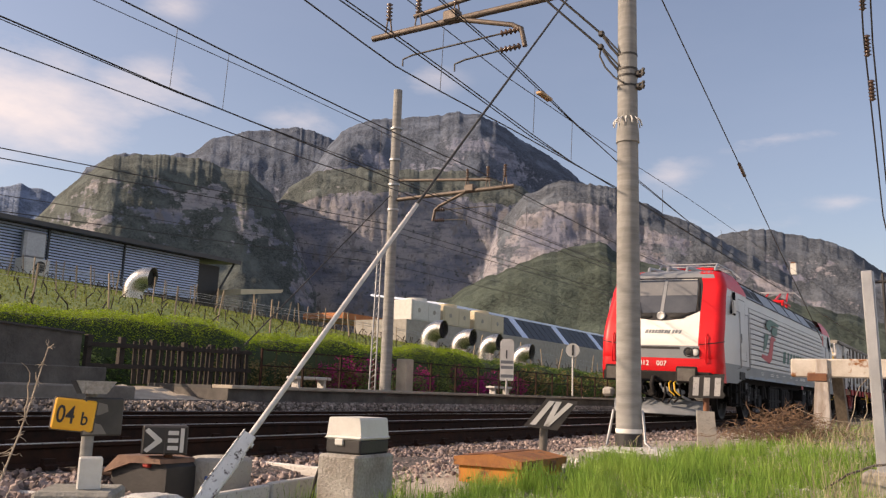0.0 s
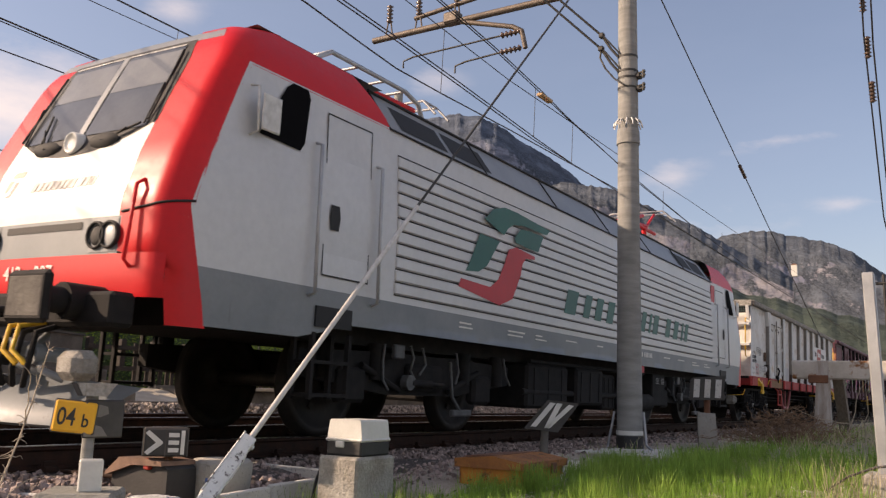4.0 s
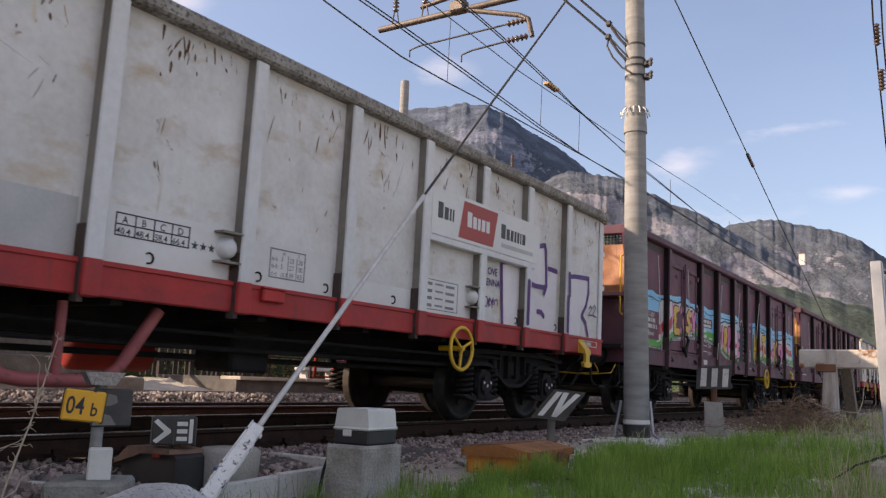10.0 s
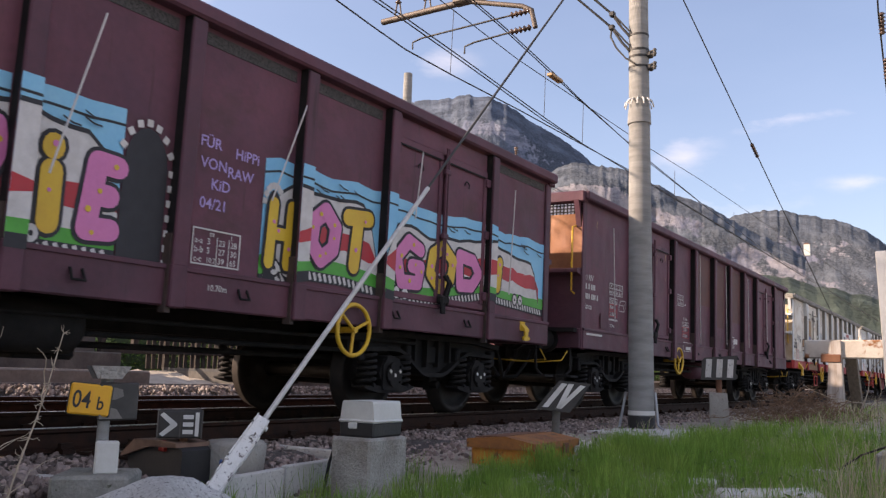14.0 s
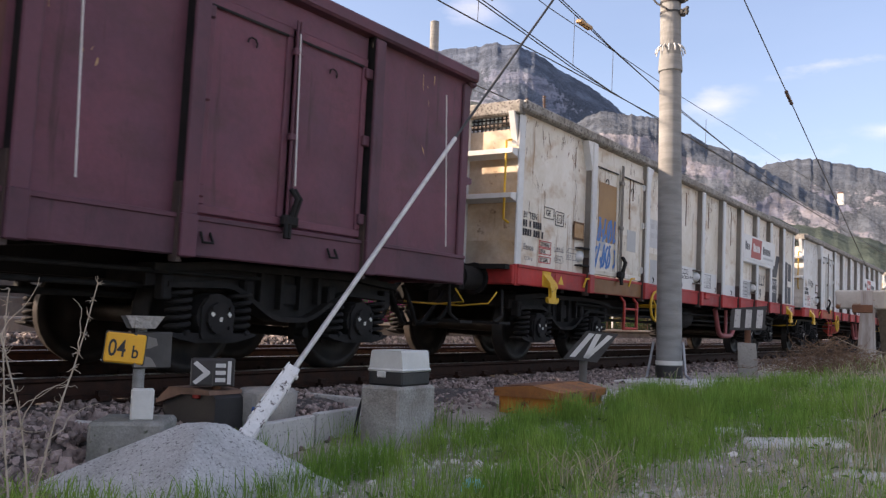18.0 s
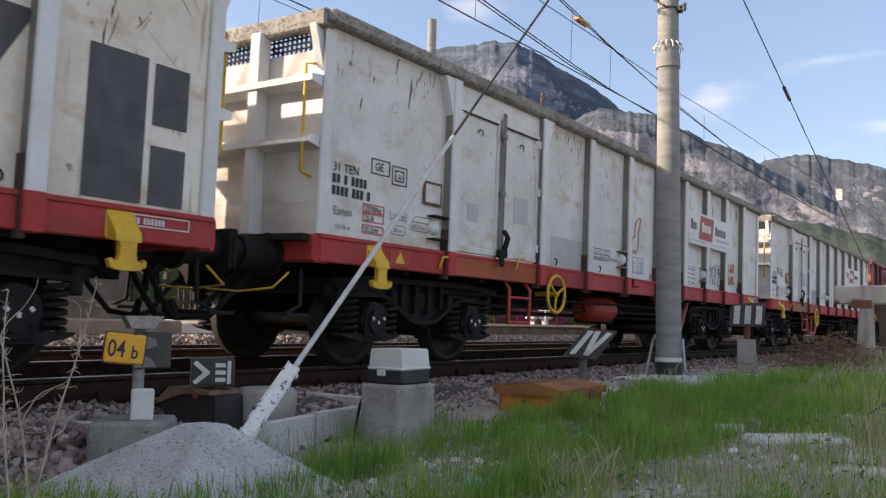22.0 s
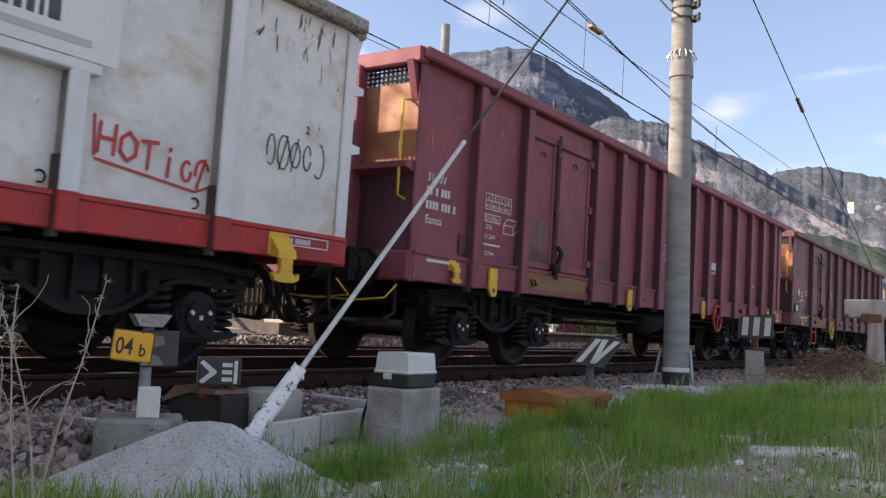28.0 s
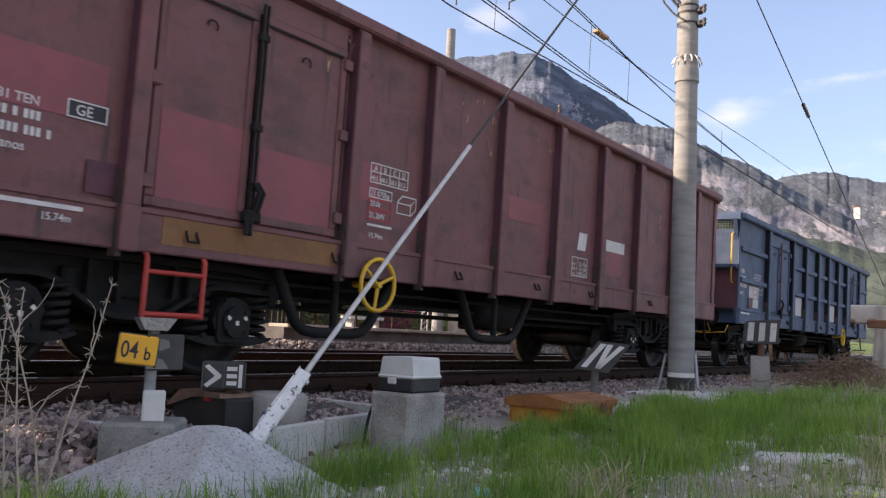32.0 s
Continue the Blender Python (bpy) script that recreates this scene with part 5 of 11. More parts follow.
r_ = random.Random(9)
for k in range(9):
    shrub(-19.9 - r_.uniform(0, 0.4), 8.0 + k * 1.15, 0.65, r_.uniform(0.9, 1.25), M_LEAF_PALE if k % 3 else M_LEAF_DARK, "pale green leafy shrub in front of the hedge", 600, 0.13)
for k in range(7):
    shrub(-19.8, 18.5 + k * 1.2, 0.75, r_.uniform(0.8, 1.1), M_DRYBUSH, "brownish shrub beside the road", 700)
for k in range(5):
    shrub(-19.6, 25.0 + k * 1.0, 0.6, r_.uniform(0.8, 1.15), M_LEAF_PALE, "fresh green shrub by the platform", 600)
for k in range(14):
    shrub(-19.4 - r_.uniform(0, 1.0), 23.5 + k * 1.15, 0.6, r_.uniform(0.9, 1.4), M_MAGENTA if k % 4 != 3 else M_LEAF_PALE, "azalea shrub in deep magenta blossom", 700, 0.09)
for k in range(10):
    shrub(-19.8, 40 + k * 2.2, 1.2, r_.uniform(1.2, 1.7), M_LEAF_DARK if k % 2 else M_DRYBUSH, "dark green shrub behind the railing", 700, 0.16)

# vineyard: rows of posts up the slope, with vine stocks and a ground of turf
POSTS = []
for row in range(9):
    x = -24.5 - row * 4.4
    for k in range(12):
        y = 9 + k * 5.6 + r_.uniform(-0.6, 0.6) + row * 1.3
        POSTS.append((x + r_.uniform(-0.2, 0.2), y))
M_STAKE = surf("sunlit_stake", (0.34, 0.27, 0.19), (0.22, 0.17, 0.12), 6, 0.85)
pm_ = Shape().box(-0.03, 0.03, -0.03, 0.03, -0.2, 1.45, 0.008).mesh("vine_post")
vy = thing("vineyard", "spring vineyard with bare stocks tied to timber posts", "vineyard")
for x, y in POSTS:
    part("vine_post", pm_, M_STAKE, vy, "", pose(x, y, land_z(x, y), r_.uniform(-9, 9), r_.uniform(-9, 9), r_.uniform(0, 90)))
s = Shape()
for row in range(9):
    x = -24.5 - row * 4.4
    for k in range(56):
        y = 8 + k * 1.2
        z = land_z(x, y)
        p = Vector((x + r_.uniform(-0.1, 0.1), y, z))
        s.tube([p, p + Vector((r_.uniform(-0.1, 0.1), r_.uniform(-0.1, 0.1), 0.28)), p + Vector((r_.uniform(-0.25, 0.25), r_.uniform(-0.3, 0.3), 0.52))], 0.03, 4)
ob = part("vine_stock", s, M_WOODDARK, vy, "gnarled dark vine stocks")
ob["kind"] = "stuff"
for row in range(9):
    x = -24.5 - row * 4.4
    part("trellis_wire", Shape().tube([(x, y, land_z(x, y) + 0.95) for y in (8, 16, 24, 34, 46, 60, 76)], 0.008, 3), M_STEEL, vy)
tp = np.stack([RNG.uniform(-64, -22, 60000), RNG.uniform(4, 90, 60000)], -1)
tz = np.array([land_z(x, y) + 0.03 for x, y in tp])
tv = [(-0.5, 0, -0.3), (0, 0.05, 0.7), (0.5, 0, -0.3)]
single("turf", scatter("turf", tv, [(0, 1, 2)], np.column_stack([tp, tz]), turns(len(tp), 0.5) * RNG.uniform(0.04, 0.11, len(tp))[:, None, None]), leaf_material("slope_turf", (0.145, 0.18, 0.042), (0.20, 0.225, 0.06)), "bright spring turf on the slope", "grass", kind="stuff")

# ---- buildings on the slope ----
# the sky's blue reflection is put into the cladding's base colour
M_CORR = surf("sky_blue_cladding", (0.58, 0.68, 0.86), (0.52, 0.62, 0.82), 0.6, 0.25, 0.0)
M_CORR_DARK = surf("dark_cladding", (0.018, 0.022, 0.03), (0.03, 0.036, 0.046), 0.6, 0.5)
M_ROOFDARK = surf("dark_roof", (0.05, 0.05, 0.055), (0.07, 0.07, 0.075), 0.6, 0.6)
M_YELLOWWALL = surf("ochre_render", (0.46, 0.34, 0.16), (0.40, 0.30, 0.14), 0.5, 0.9)
M_BEIGE = surf("beige_sheet", (0.58, 0.51, 0.36), (0.50, 0.44, 0.31), 0.8, 0.6)
wh = thing("warehouse", "long shed with louvred cladding in the sky's blue-grey and dark roof", "building")
WX = -70.0
top = lambda y: 14.1 - 0.05 * (y - 39) * 0.1
for k in range(17):
    z = 9.4 + 0.26 * k
    part("louvre", Shape().prism([(WX, z), (WX + 0.10, z - 0.02), (WX + 0.13, z), (WX, z + 0.15)], 10, 61.5, "y"), M_CORR, wh)
# near-black backing paints the shade between the louvres
part("wall", Shape().box(WX - 18, WX - 0.02, 10, 61.5, 6.5, 13.8), M_CORR_DARK, wh, "dark backing wall")
part("roof", Shape().prism([(WX - 19, 15.0), (WX + 1.2, 13.75), (WX + 1.2, 14.15), (WX - 19, 15.4)], 8, 66.5, "y"), M_ROOFDARK, wh, "overhanging dark roof")
for y in (30.5, 44.0, 52):
    part("mullion", Shape().box(WX + 0.1, WX + 0.24, y - 0.09, y + 0.09, 9.6, 13.75), M_CORR_DARK, wh)
part("end_strut", Shape().tube([(WX + 0.6, 66, 13.8), (WX + 0.4, 63.2, 9.0)], 0.12, 6), M_CORR_DARK, wh)
# a solid black box takes the place of the bay's shaded inside
part("end_bay", Shape().box(WX - 15, WX - 0.6, 61.5, 65, 6.5, 13.4), M_BLACK, wh, "black box for the shade in the open end bay")
part("air_unit", Shape().box(WX + 0.3, WX + 1.9, 41.0, 43.3, 8.6, 10.7, 0.08), M_CREAM, wh, "grey air unit")
part("fan_grille", Shape().tube([(WX + 1.9, 42.4, 10.0), (WX + 1.96, 42.4, 10.0)], 0.5, 18), M_BLACK, wh)
part("hood_duct", Shape().box(WX + 0.3, WX + 1.0, 41.3, 43.4, 10.8, 13.2, 0.2), M_STEEL, wh, "bright metal hood")
single("canopy", Shape().prism([(65, 10.2), (71.3, 11.1), (71.6, 11.5), (65, 10.8)], WX - 1, WX + 3, "x"), M_BEIGE, "pale upturned canopy at the end of the shed", "canopy")
M_DUCT = surf("stainless_duct", (0.52, 0.50, 0.46), (0.44, 0.42, 0.38), 3, 0.28, 0.95)
DUCTX = -24.0


def vent_pipe(x, y, z, r, h, turn):
    th = thing("vent_pipe", "bent stainless steel ventilation pipe with open mouth", "pipe", "ventilation pipes", m=pose(x, y, z, 0, 0, turn))
    pts = [(0, 0, -0.8), (0, 0, h * 0.45)] + [(0, r * 1.5 * (1 - math.cos(a * math.pi / 16)), h * 0.45 + r * 1.5 * math.sin(a * math.pi / 16)) for a in range(1, 10)]
    part("elbow", Shape().tube(pts, r, 20, caps=False), M_DUCT, th, "segmented steel elbow")
    e, d = Vector(pts[-1]), (Vector(pts[-1]) - Vector(pts[-2])).normalized()
    part("mouth", Shape().tube([e - d * 0.03, e + d * 0.05], r * 1.05, 20, caps=False), M_DUCT, th)
    # black disc set in the bend as the pipe's inner shade
    part("inside", Shape().tube([e - d * 0.25, e - d * 0.2], r * 0.97, 20), M_SLOT, th, "black disc for the shade inside the pipe")
    for k in (3, 5, 7, 9):
        p, q = Vector(pts[k]), Vector(pts[k + 1] if k + 1 < len(pts) else pts[k])
        part("seam", Shape().tube([p - (q - p) * 0.06, p + (q - p) * 0.06 + Vector((0, 0, 1e-4))], r * 1.02, 20, caps=False), M_DUCT, th)


vent_pipe(-41.3, 31.6, 5.25, 0.6, 0.75, -64)
for y, z in ((36.4, 2.55), (39.4, 2.35), (42.4, 2.3), (46.6, 2.0)):
    vent_pipe(DUCTX, y + 0.25, z - 0.25, 0.46, 1.5, -86)
single("roof_terrace", Shape().box(-50, -44, 63.4, 112, 3.0, 7.0), M_CONC, "grey concrete terrace behind the pipes", "building")
for k, (y, w, m_) in enumerate(((66.7, 5.2, M_CREAM), (72.3, 5.4, M_BEIGE), (79.0, 6.6, M_BEIGE))):
    tk = thing("cooling_unit", "beige rooftop cooling unit with round fan" if k else "pale grey rooftop cooling unit with round fan", "cooling unit", "cooling units", m=pose(-45.5, y, 7.0))
    part("cabinet", Shape().box(-1.5, 1.5, -w / 2 + 0.1, w / 2 - 0.1, 0, 1.9, 0.06), m_, tk)
    part("fan_ring", Shape().tube([(0, 0.4, 1.9), (0, 0.4, 2.3)], 1.0, 20), m_, tk)
    for yy in (-w / 4, w / 4):
        part("panel", Shape().box(1.5, 1.54, yy - w / 5, yy + w / 5, 0.15, 1.75, 0.02), m_, tk)
        part("port", Shape().tube([(1.54, yy, 1.0), (1.57, yy, 1.0)], 0.22, 12), M_CONC, tk)
lb = thing("low_hall", "long hall with blue glazed shed roof and ochre base", "building")
part("ochre_wall", Shape().box(-60, -58, 100, 190, 2.0, 7.5), M_YELLOWWALL, lb, "ochre rendered base")
part("roof", Shape().prism([(-70, 13.2), (-58, 11.6), (-58, 11.9), (-70, 13.5)], 92, 195, "y"), M_CORR, lb, "pale blue roof edge")
for k in range(46):
    y = 95 + k * 2.1
    part("roof_pane", Shape().prism([(-58.1, 11.5), (-55.6, 8.6), (-55.5, 8.7), (-58.0, 11.6)], y, y + 1.85, "y"), M_CORR_DARK if k % 7 else M_CORR, lb)
single("orange_roof", Shape().box(-66, -60, 74, 86, 8.3, 9.0, 0.05), surf("orange_tiles", (0.42, 0.16, 0.06), None, 1, 0.8), "orange flat roof edge beyond the vines", "building")
# small house above the ridge line on the far slope
hs = thing("hillside_house", "tiny white house high on the slope", "building", m=pose(-330, 1950, 300))
part("wall", Shape().box(-6, 6, -5, 5, -20, 5), M_CREAM, hs)
part("roof", Shape().prism([(-7, 5), (7, 5), (0, 8)], -6, 6, "y"), M_BROWNIRON, hs)


# ---- the passing car ----
def car():
    c = thing("car", "white estate car driving along the road", "car")
    M_CARWHITE = surf("car_white", (0.72, 0.72, 0.70), (0.68, 0.68, 0.66), 2, 0.25)
    body = [(-2.1, 0.35), (-2.18, 0.6), (-2.12, 1.0), (-1.85, 1.44), (-1.6, 1.5), (0.1, 1.5), (0.35, 1.44), (1.05, 1.0), (1.95, 0.82), (2.2, 0.6), (2.2, 0.32)]
    s = Shape()
    n = len(body)
    def fn(u, v):
        x = (u * 2 - 1) * 0.88
        e = 1 - 0.10 * abs(u * 2 - 1) ** 6
        i = min(int(v * (n - 1)), n - 2)
        f = v * (n - 1) - i
        y = body[i][0] + (body[i + 1][0] - body[i][0]) * f
        z = body[i][1] + (body[i + 1][1] - body[i][1]) * f
        k = 1 - 0.16 * smoothstep(0.95, 1.5, z)
        return (x * k, y * e, 0.3 + (z - 0.3) * (1 - 0.06 * abs(u * 2 - 1) ** 6))
    s.grid(12, 40, fn)
    for side in (0, 1):
        v = [fn(side, j / 40) for j in range(41)]
        s.add(v, [tuple(range(41))])
    part("body", s, M_CARWHITE, c, "white painted body")
    for sx in (-1, 1):
        xx = sx * 0.83
        for a, b in ((-1.75, -0.95), (-0.88, -0.1), (-0.02, 0.62)):
            t_ = 0.12 if b > 0.5 else 0.0
            q = [(a, 1.02), (b + (0.3 if b > 0.5 else 0), 1.02), (b - t_ * 2, 1.38), (a + (0.14 if a < -1.7 else 0), 1.38)]
            part("side_window", Shape().add([(sx * (0.885 - 0.125 * (z - 0.95) / 0.55 + 0.012), y_, z) for y_, z in q], [(0, 1, 2, 3)]), M_GLASS, c)
        part("tail_light", Shape().box(min(sx * 0.66, sx * 0.86), max(sx * 0.66, sx * 0.86), -2.2, -2.0, 0.75, 1.08, 0.03), M_CRIMSON, c, "red tail light")
        part("headlight", Shape().box(min(sx * 0.55, sx * 0.82), max(sx * 0.55, sx * 0.82), 1.95, 2.2, 0.6, 0.76, 0.03), M_LAMP, c)
        for y_ in (-1.32, 1.3):
            w_ = part("wheel", Shape().tube([(sx * 0.68, y_, 0.31), (sx * 0.89, y_, 0.31)], 0.31, 20), M_RUBBER, c, "black tyre")
            part("rim", Shape().tube([(sx * 0.885, y_, 0.31), (sx * 0.9, y_, 0.31)], 0.2, 16), M_STEEL, w_)
    part("rear_window", Shape().add([(x, y_, z) for x, y_, z in ((-0.62, -2.13, 1.04), (0.62, -2.13, 1.04), (0.58, -1.92, 1.38), (-0.58, -1.92, 1.38))], [(0, 1, 2, 3)]), M_GLASS, c)
    part("rear_bumper", Shape().box(-0.84, 0.84, -2.24, -2.1, 0.36, 0.6, 0.04), M_CARWHITE, c)
    return c


CAR = car()


# ---- mountains ----
def rock_material(name, rock, rock2, green, cliff=0.62):
    m = bpy.data.materials.new(name)
    m.use_nodes = True
    t = m.node_tree
    n, ln = t.nodes, t.links
    b = n["Principled BSDF"]
    b.inputs["Roughness"].default_value = 0.95
    co = n.new("ShaderNodeTexCoord")
    geo = n.new("ShaderNodeNewGeometry")
    sep = n.new("ShaderNodeSeparateXYZ")
    ln.new(geo.outputs["Normal"], sep.inputs[0])

    def nz(sc, stretch=(1, 1, 1), det=8):
        mp = n.new("ShaderNodeMapping")
        mp.inputs["Scale"].default_value = stretch
        ln.new(co.outputs["Object"], mp.inputs["Vector"])
        k = n.new("ShaderNodeTexNoise")
        k.inputs["Scale"].default_value, k.inputs["Detail"].default_value, k.inputs["Roughness"].default_value = sc, det, 0.65
        ln.new(mp.outputs[0], k.inputs["Vector"])
        return k.outputs[0]

    def mix(f, a, c):
        x = n.new("ShaderNodeMixRGB")
        for i, v in ((0, f), (1, a), (2, c)):
            if isinstance(v, tuple):
                x.inputs[i].default_value = (*v, 1)
            else:
                ln.new(v, x.inputs[i])
        return x.outputs[0]

    def rng(src, a, c):
        r = n.new("ShaderNodeMapRange")
        r.inputs["From Min"].default_value, r.inputs["From Max"].default_value = a, c
        ln.new(src, r.inputs["Value"])
        return r.outputs[0]

    def madd(a, k, c):
        x = n.new("ShaderNodeMath")
        x.operation = "MULTIPLY_ADD"
        x.inputs[1].default_value = k
        ln.new(a, x.inputs[0])
        if isinstance(c, float):
            x.inputs[2].default_value = c
        else:
            ln.new(c, x.inputs[2])
        return x.outputs[0]

    # bare rock: broad pale and dark sheets, thin level beds, dark water stains, scrub on the ledges
    bare = mix(rng(nz(0.006, (1, 1, 1.3)), 0.45, 0.56), rock, rock2)
    bare = mix(rng(nz(0.018, (0.5, 0.5, 2.6)), 0.52, 0.66), bare, tuple(v * 0.66 for v in rock2))
    bare = mix(rng(nz(0.022, (1.2, 1.2, 0.7)), 0.54, 0.62), bare, tuple(v * 0.62 for v in rock))
    bare = mix(rng(nz(0.07), 0.55, 0.68), bare, tuple(v * 0.75 for v in green))
    # woods: crowns dark and light
    woods = mix(rng(nz(0.16, (1, 1, 1), 5), 0.36, 0.62), green, tuple(v * 0.45 for v in green))
    woods = mix(rng(nz(0.012), 0.45, 0.68), woods, tuple(v * 1.35 for v in green))
    lie = madd(nz(0.009), 0.75, sep.outputs["Z"])
    lie = madd(nz(0.05, (1, 1, 1.8)), 0.55, lie)
    col = mix(rng(lie, cliff + 0.47, cliff + 0.54), bare, woods)
    ln.new(col, b.inputs["Base Color"])
    b.inputs["Specular IOR Level"].default_value = 0.1
    bp = n.new("ShaderNodeBump")
    bp.inputs["Strength"].default_value, bp.inputs["Distance"].default_value = 1.0, 26.0
    ln.new(nz(0.02, (1, 1, 1.2)), bp.inputs["Height"])
    # the normals are tipped upward: shading follows the slope only in part, as in haze
    soft = n.new("ShaderNodeVectorMath")
    soft.operation = "ADD"
    soft.inputs[1].default_value = (0.0, -0.2, 0.5)
    ln.new(bp.outputs[0], soft.inputs[0])
    unit = n.new("ShaderNodeVectorMath")
    unit.operation = "NORMALIZE"
    ln.new(soft.outputs[0], unit.inputs[0])
    ln.new(unit.outputs[0], b.inputs["Normal"])
    return m


def lerp_list(pts, x):
    if x <= pts[0][0]:
        return pts[0][1]
    for (a, ya), (b, yb) in zip(pts, pts[1:]):
        if x <= b:
            return ya + (yb - ya) * (x - a) / (b - a)
    return pts[-1][1]


def massif(label, dist, ridge, mat, depth, steep=0.5, seed=0, rough=1.0, base=0.0):
    """A mountain seen from the valley: ridge gives (degrees left of the track, degrees up) along its crest, at the given distance.
    Each slope climbs a wooded scree, a cliff band and a rounded shoulder."""
    a0, a1 = ridge[0][0], ridge[-1][0]
    nu, nv = 260, 110
    v = []
    for j in range(nv + 1):
        k = j / nv
        for i in range(nu + 1):
            az = a0 + (a1 - a0) * i / nu
            an = radians(az)
            crag = 0.22 * noise.noise((az * 0.9, seed * 3.1, 2.0)) + 0.10 * noise.noise((az * 2.7, seed * 1.7, 5.0)) + 0.05 * noise.noise((az * 8.0, seed, 9.0))
            top = math.tan(radians(lerp_list(ridge, az) + crag)) * dist
            w = min(1.0, k / 0.86)
            shift = 0.10 * noise.noise((az * 0.15, seed * 5.3, 1.0))
            c0, c1 = 0.42 + shift, 0.60 + shift
            if w < c0:
                hz = steep * (w / c0) ** 1.15
            elif w < c1:
                hz = steep + (0.84 - steep) * (w - c0) / (c1 - c0)
            else:
                hz = 0.84 + 0.16 * math.sin((w - c1) / (1 - c1) * math.pi / 2)
            r = dist - depth * (1 - w)
            z = base + (top - base) * hz
            if k > 0.86:
                q = (k - 0.86) / 0.14
                r, z = dist + depth * 0.7 * q, base + (top - base) * (1 - 0.7 * q * q)
            x, y = -math.sin(an) * r, math.cos(an) * r
            f = 1 / 640.0
            n1 = noise.ridged_multi_fractal(Vector((x * f + seed, y * f, z * f * 1.1)), 0.9, 2.1, 6, 1.0, 2.0)
            n2 = noise.fractal(Vector((x * f * 4 + seed, y * f * 4, z * f * 3.6)), 0.7, 2.1, 5)
            n3 = noise.noise(Vector((x * f * 0.8, y * f * 0.8, z / 60.0)))
            n4 = noise.fractal(Vector((x * f * 13, y * f * 13, z * f * 13 + seed)), 0.8, 2.1, 3)
            amp = rough * (0.25 + 0.75 * math.sin(math.pi * min(1.0, w)) )
            r += amp * (24 * (n1 - 1.1) + 9 * n2 + 8 * n3 + 5 * n4)
            z += rough * (0.35 + 0.65 * (1 - w)) * 9 * n2 if k > 0.03 else 0
            v.append((-math.sin(an) * r, math.cos(an) * r, z))
    f = [(j * (nu + 1) + i, (j + 1) * (nu + 1) + i, (j + 1) * (nu + 1) + i + 1, j * (nu + 1) + i + 1) for j in range(nv) for i in range(nu)]
    s = Shape().add(v, f, True)
    return single("mountain", s, mat, label, "mountain", "mountains", m=pose(0, 0, 0.443), fix=True)


# the blue-grey in these rock and wood colours is aerial haze painted in
R_NEAR = rock_material("hazed_limestone_cliffs", (0.305, 0.293, 0.305), (0.172, 0.186, 0.235), (0.098, 0.114, 0.108), 0.56)
R_MID = rock_material("hazed_grey_cliffs", (0.24, 0.256, 0.318), (0.16, 0.182, 0.245), (0.105, 0.127, 0.165), 0.48)
R_FAR = rock_material("hazed_far_slopes", (0.24, 0.295, 0.385), (0.20, 0.255, 0.345), (0.17, 0.22, 0.31), 0.3)
R_RIGHT = rock_material("hazed_brown_ridge", (0.282, 0.274, 0.298), (0.162, 0.174, 0.228), (0.104, 0.12, 0.142), 0.56)
R_GREEN = rock_material("hazed_wooded_slopes", (0.165, 0.165, 0.18), (0.11, 0.122, 0.138), (0.066, 0.084, 0.07), 0.24)
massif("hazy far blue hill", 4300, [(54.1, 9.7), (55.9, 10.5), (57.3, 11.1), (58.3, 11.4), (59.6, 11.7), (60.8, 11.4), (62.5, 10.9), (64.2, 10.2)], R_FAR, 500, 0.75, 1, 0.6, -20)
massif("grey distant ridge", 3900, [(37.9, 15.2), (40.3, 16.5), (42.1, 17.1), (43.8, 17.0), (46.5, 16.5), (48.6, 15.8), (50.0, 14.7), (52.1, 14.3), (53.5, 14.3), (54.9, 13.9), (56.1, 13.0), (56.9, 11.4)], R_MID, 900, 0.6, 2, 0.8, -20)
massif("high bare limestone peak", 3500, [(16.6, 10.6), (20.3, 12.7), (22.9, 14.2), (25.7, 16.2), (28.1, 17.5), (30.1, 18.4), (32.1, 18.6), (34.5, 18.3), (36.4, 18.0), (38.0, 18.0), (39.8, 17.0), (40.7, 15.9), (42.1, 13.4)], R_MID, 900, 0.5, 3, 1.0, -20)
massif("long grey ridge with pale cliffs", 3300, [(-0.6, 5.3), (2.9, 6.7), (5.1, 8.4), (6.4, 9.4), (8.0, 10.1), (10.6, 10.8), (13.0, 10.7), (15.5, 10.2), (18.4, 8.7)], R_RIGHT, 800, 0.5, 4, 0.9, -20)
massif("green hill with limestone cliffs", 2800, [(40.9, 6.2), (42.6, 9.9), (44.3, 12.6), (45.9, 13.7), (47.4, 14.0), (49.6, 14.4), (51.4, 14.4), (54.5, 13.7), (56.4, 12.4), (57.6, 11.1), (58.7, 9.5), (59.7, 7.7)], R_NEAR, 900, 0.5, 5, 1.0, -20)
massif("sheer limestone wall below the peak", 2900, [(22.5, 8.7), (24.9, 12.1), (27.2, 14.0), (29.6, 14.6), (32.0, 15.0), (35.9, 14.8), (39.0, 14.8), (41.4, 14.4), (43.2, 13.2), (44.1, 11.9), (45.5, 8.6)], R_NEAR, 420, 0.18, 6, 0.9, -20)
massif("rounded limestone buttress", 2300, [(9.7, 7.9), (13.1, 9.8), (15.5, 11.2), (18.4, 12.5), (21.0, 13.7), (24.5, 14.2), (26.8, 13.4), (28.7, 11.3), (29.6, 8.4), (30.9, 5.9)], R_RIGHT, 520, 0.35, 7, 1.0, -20)
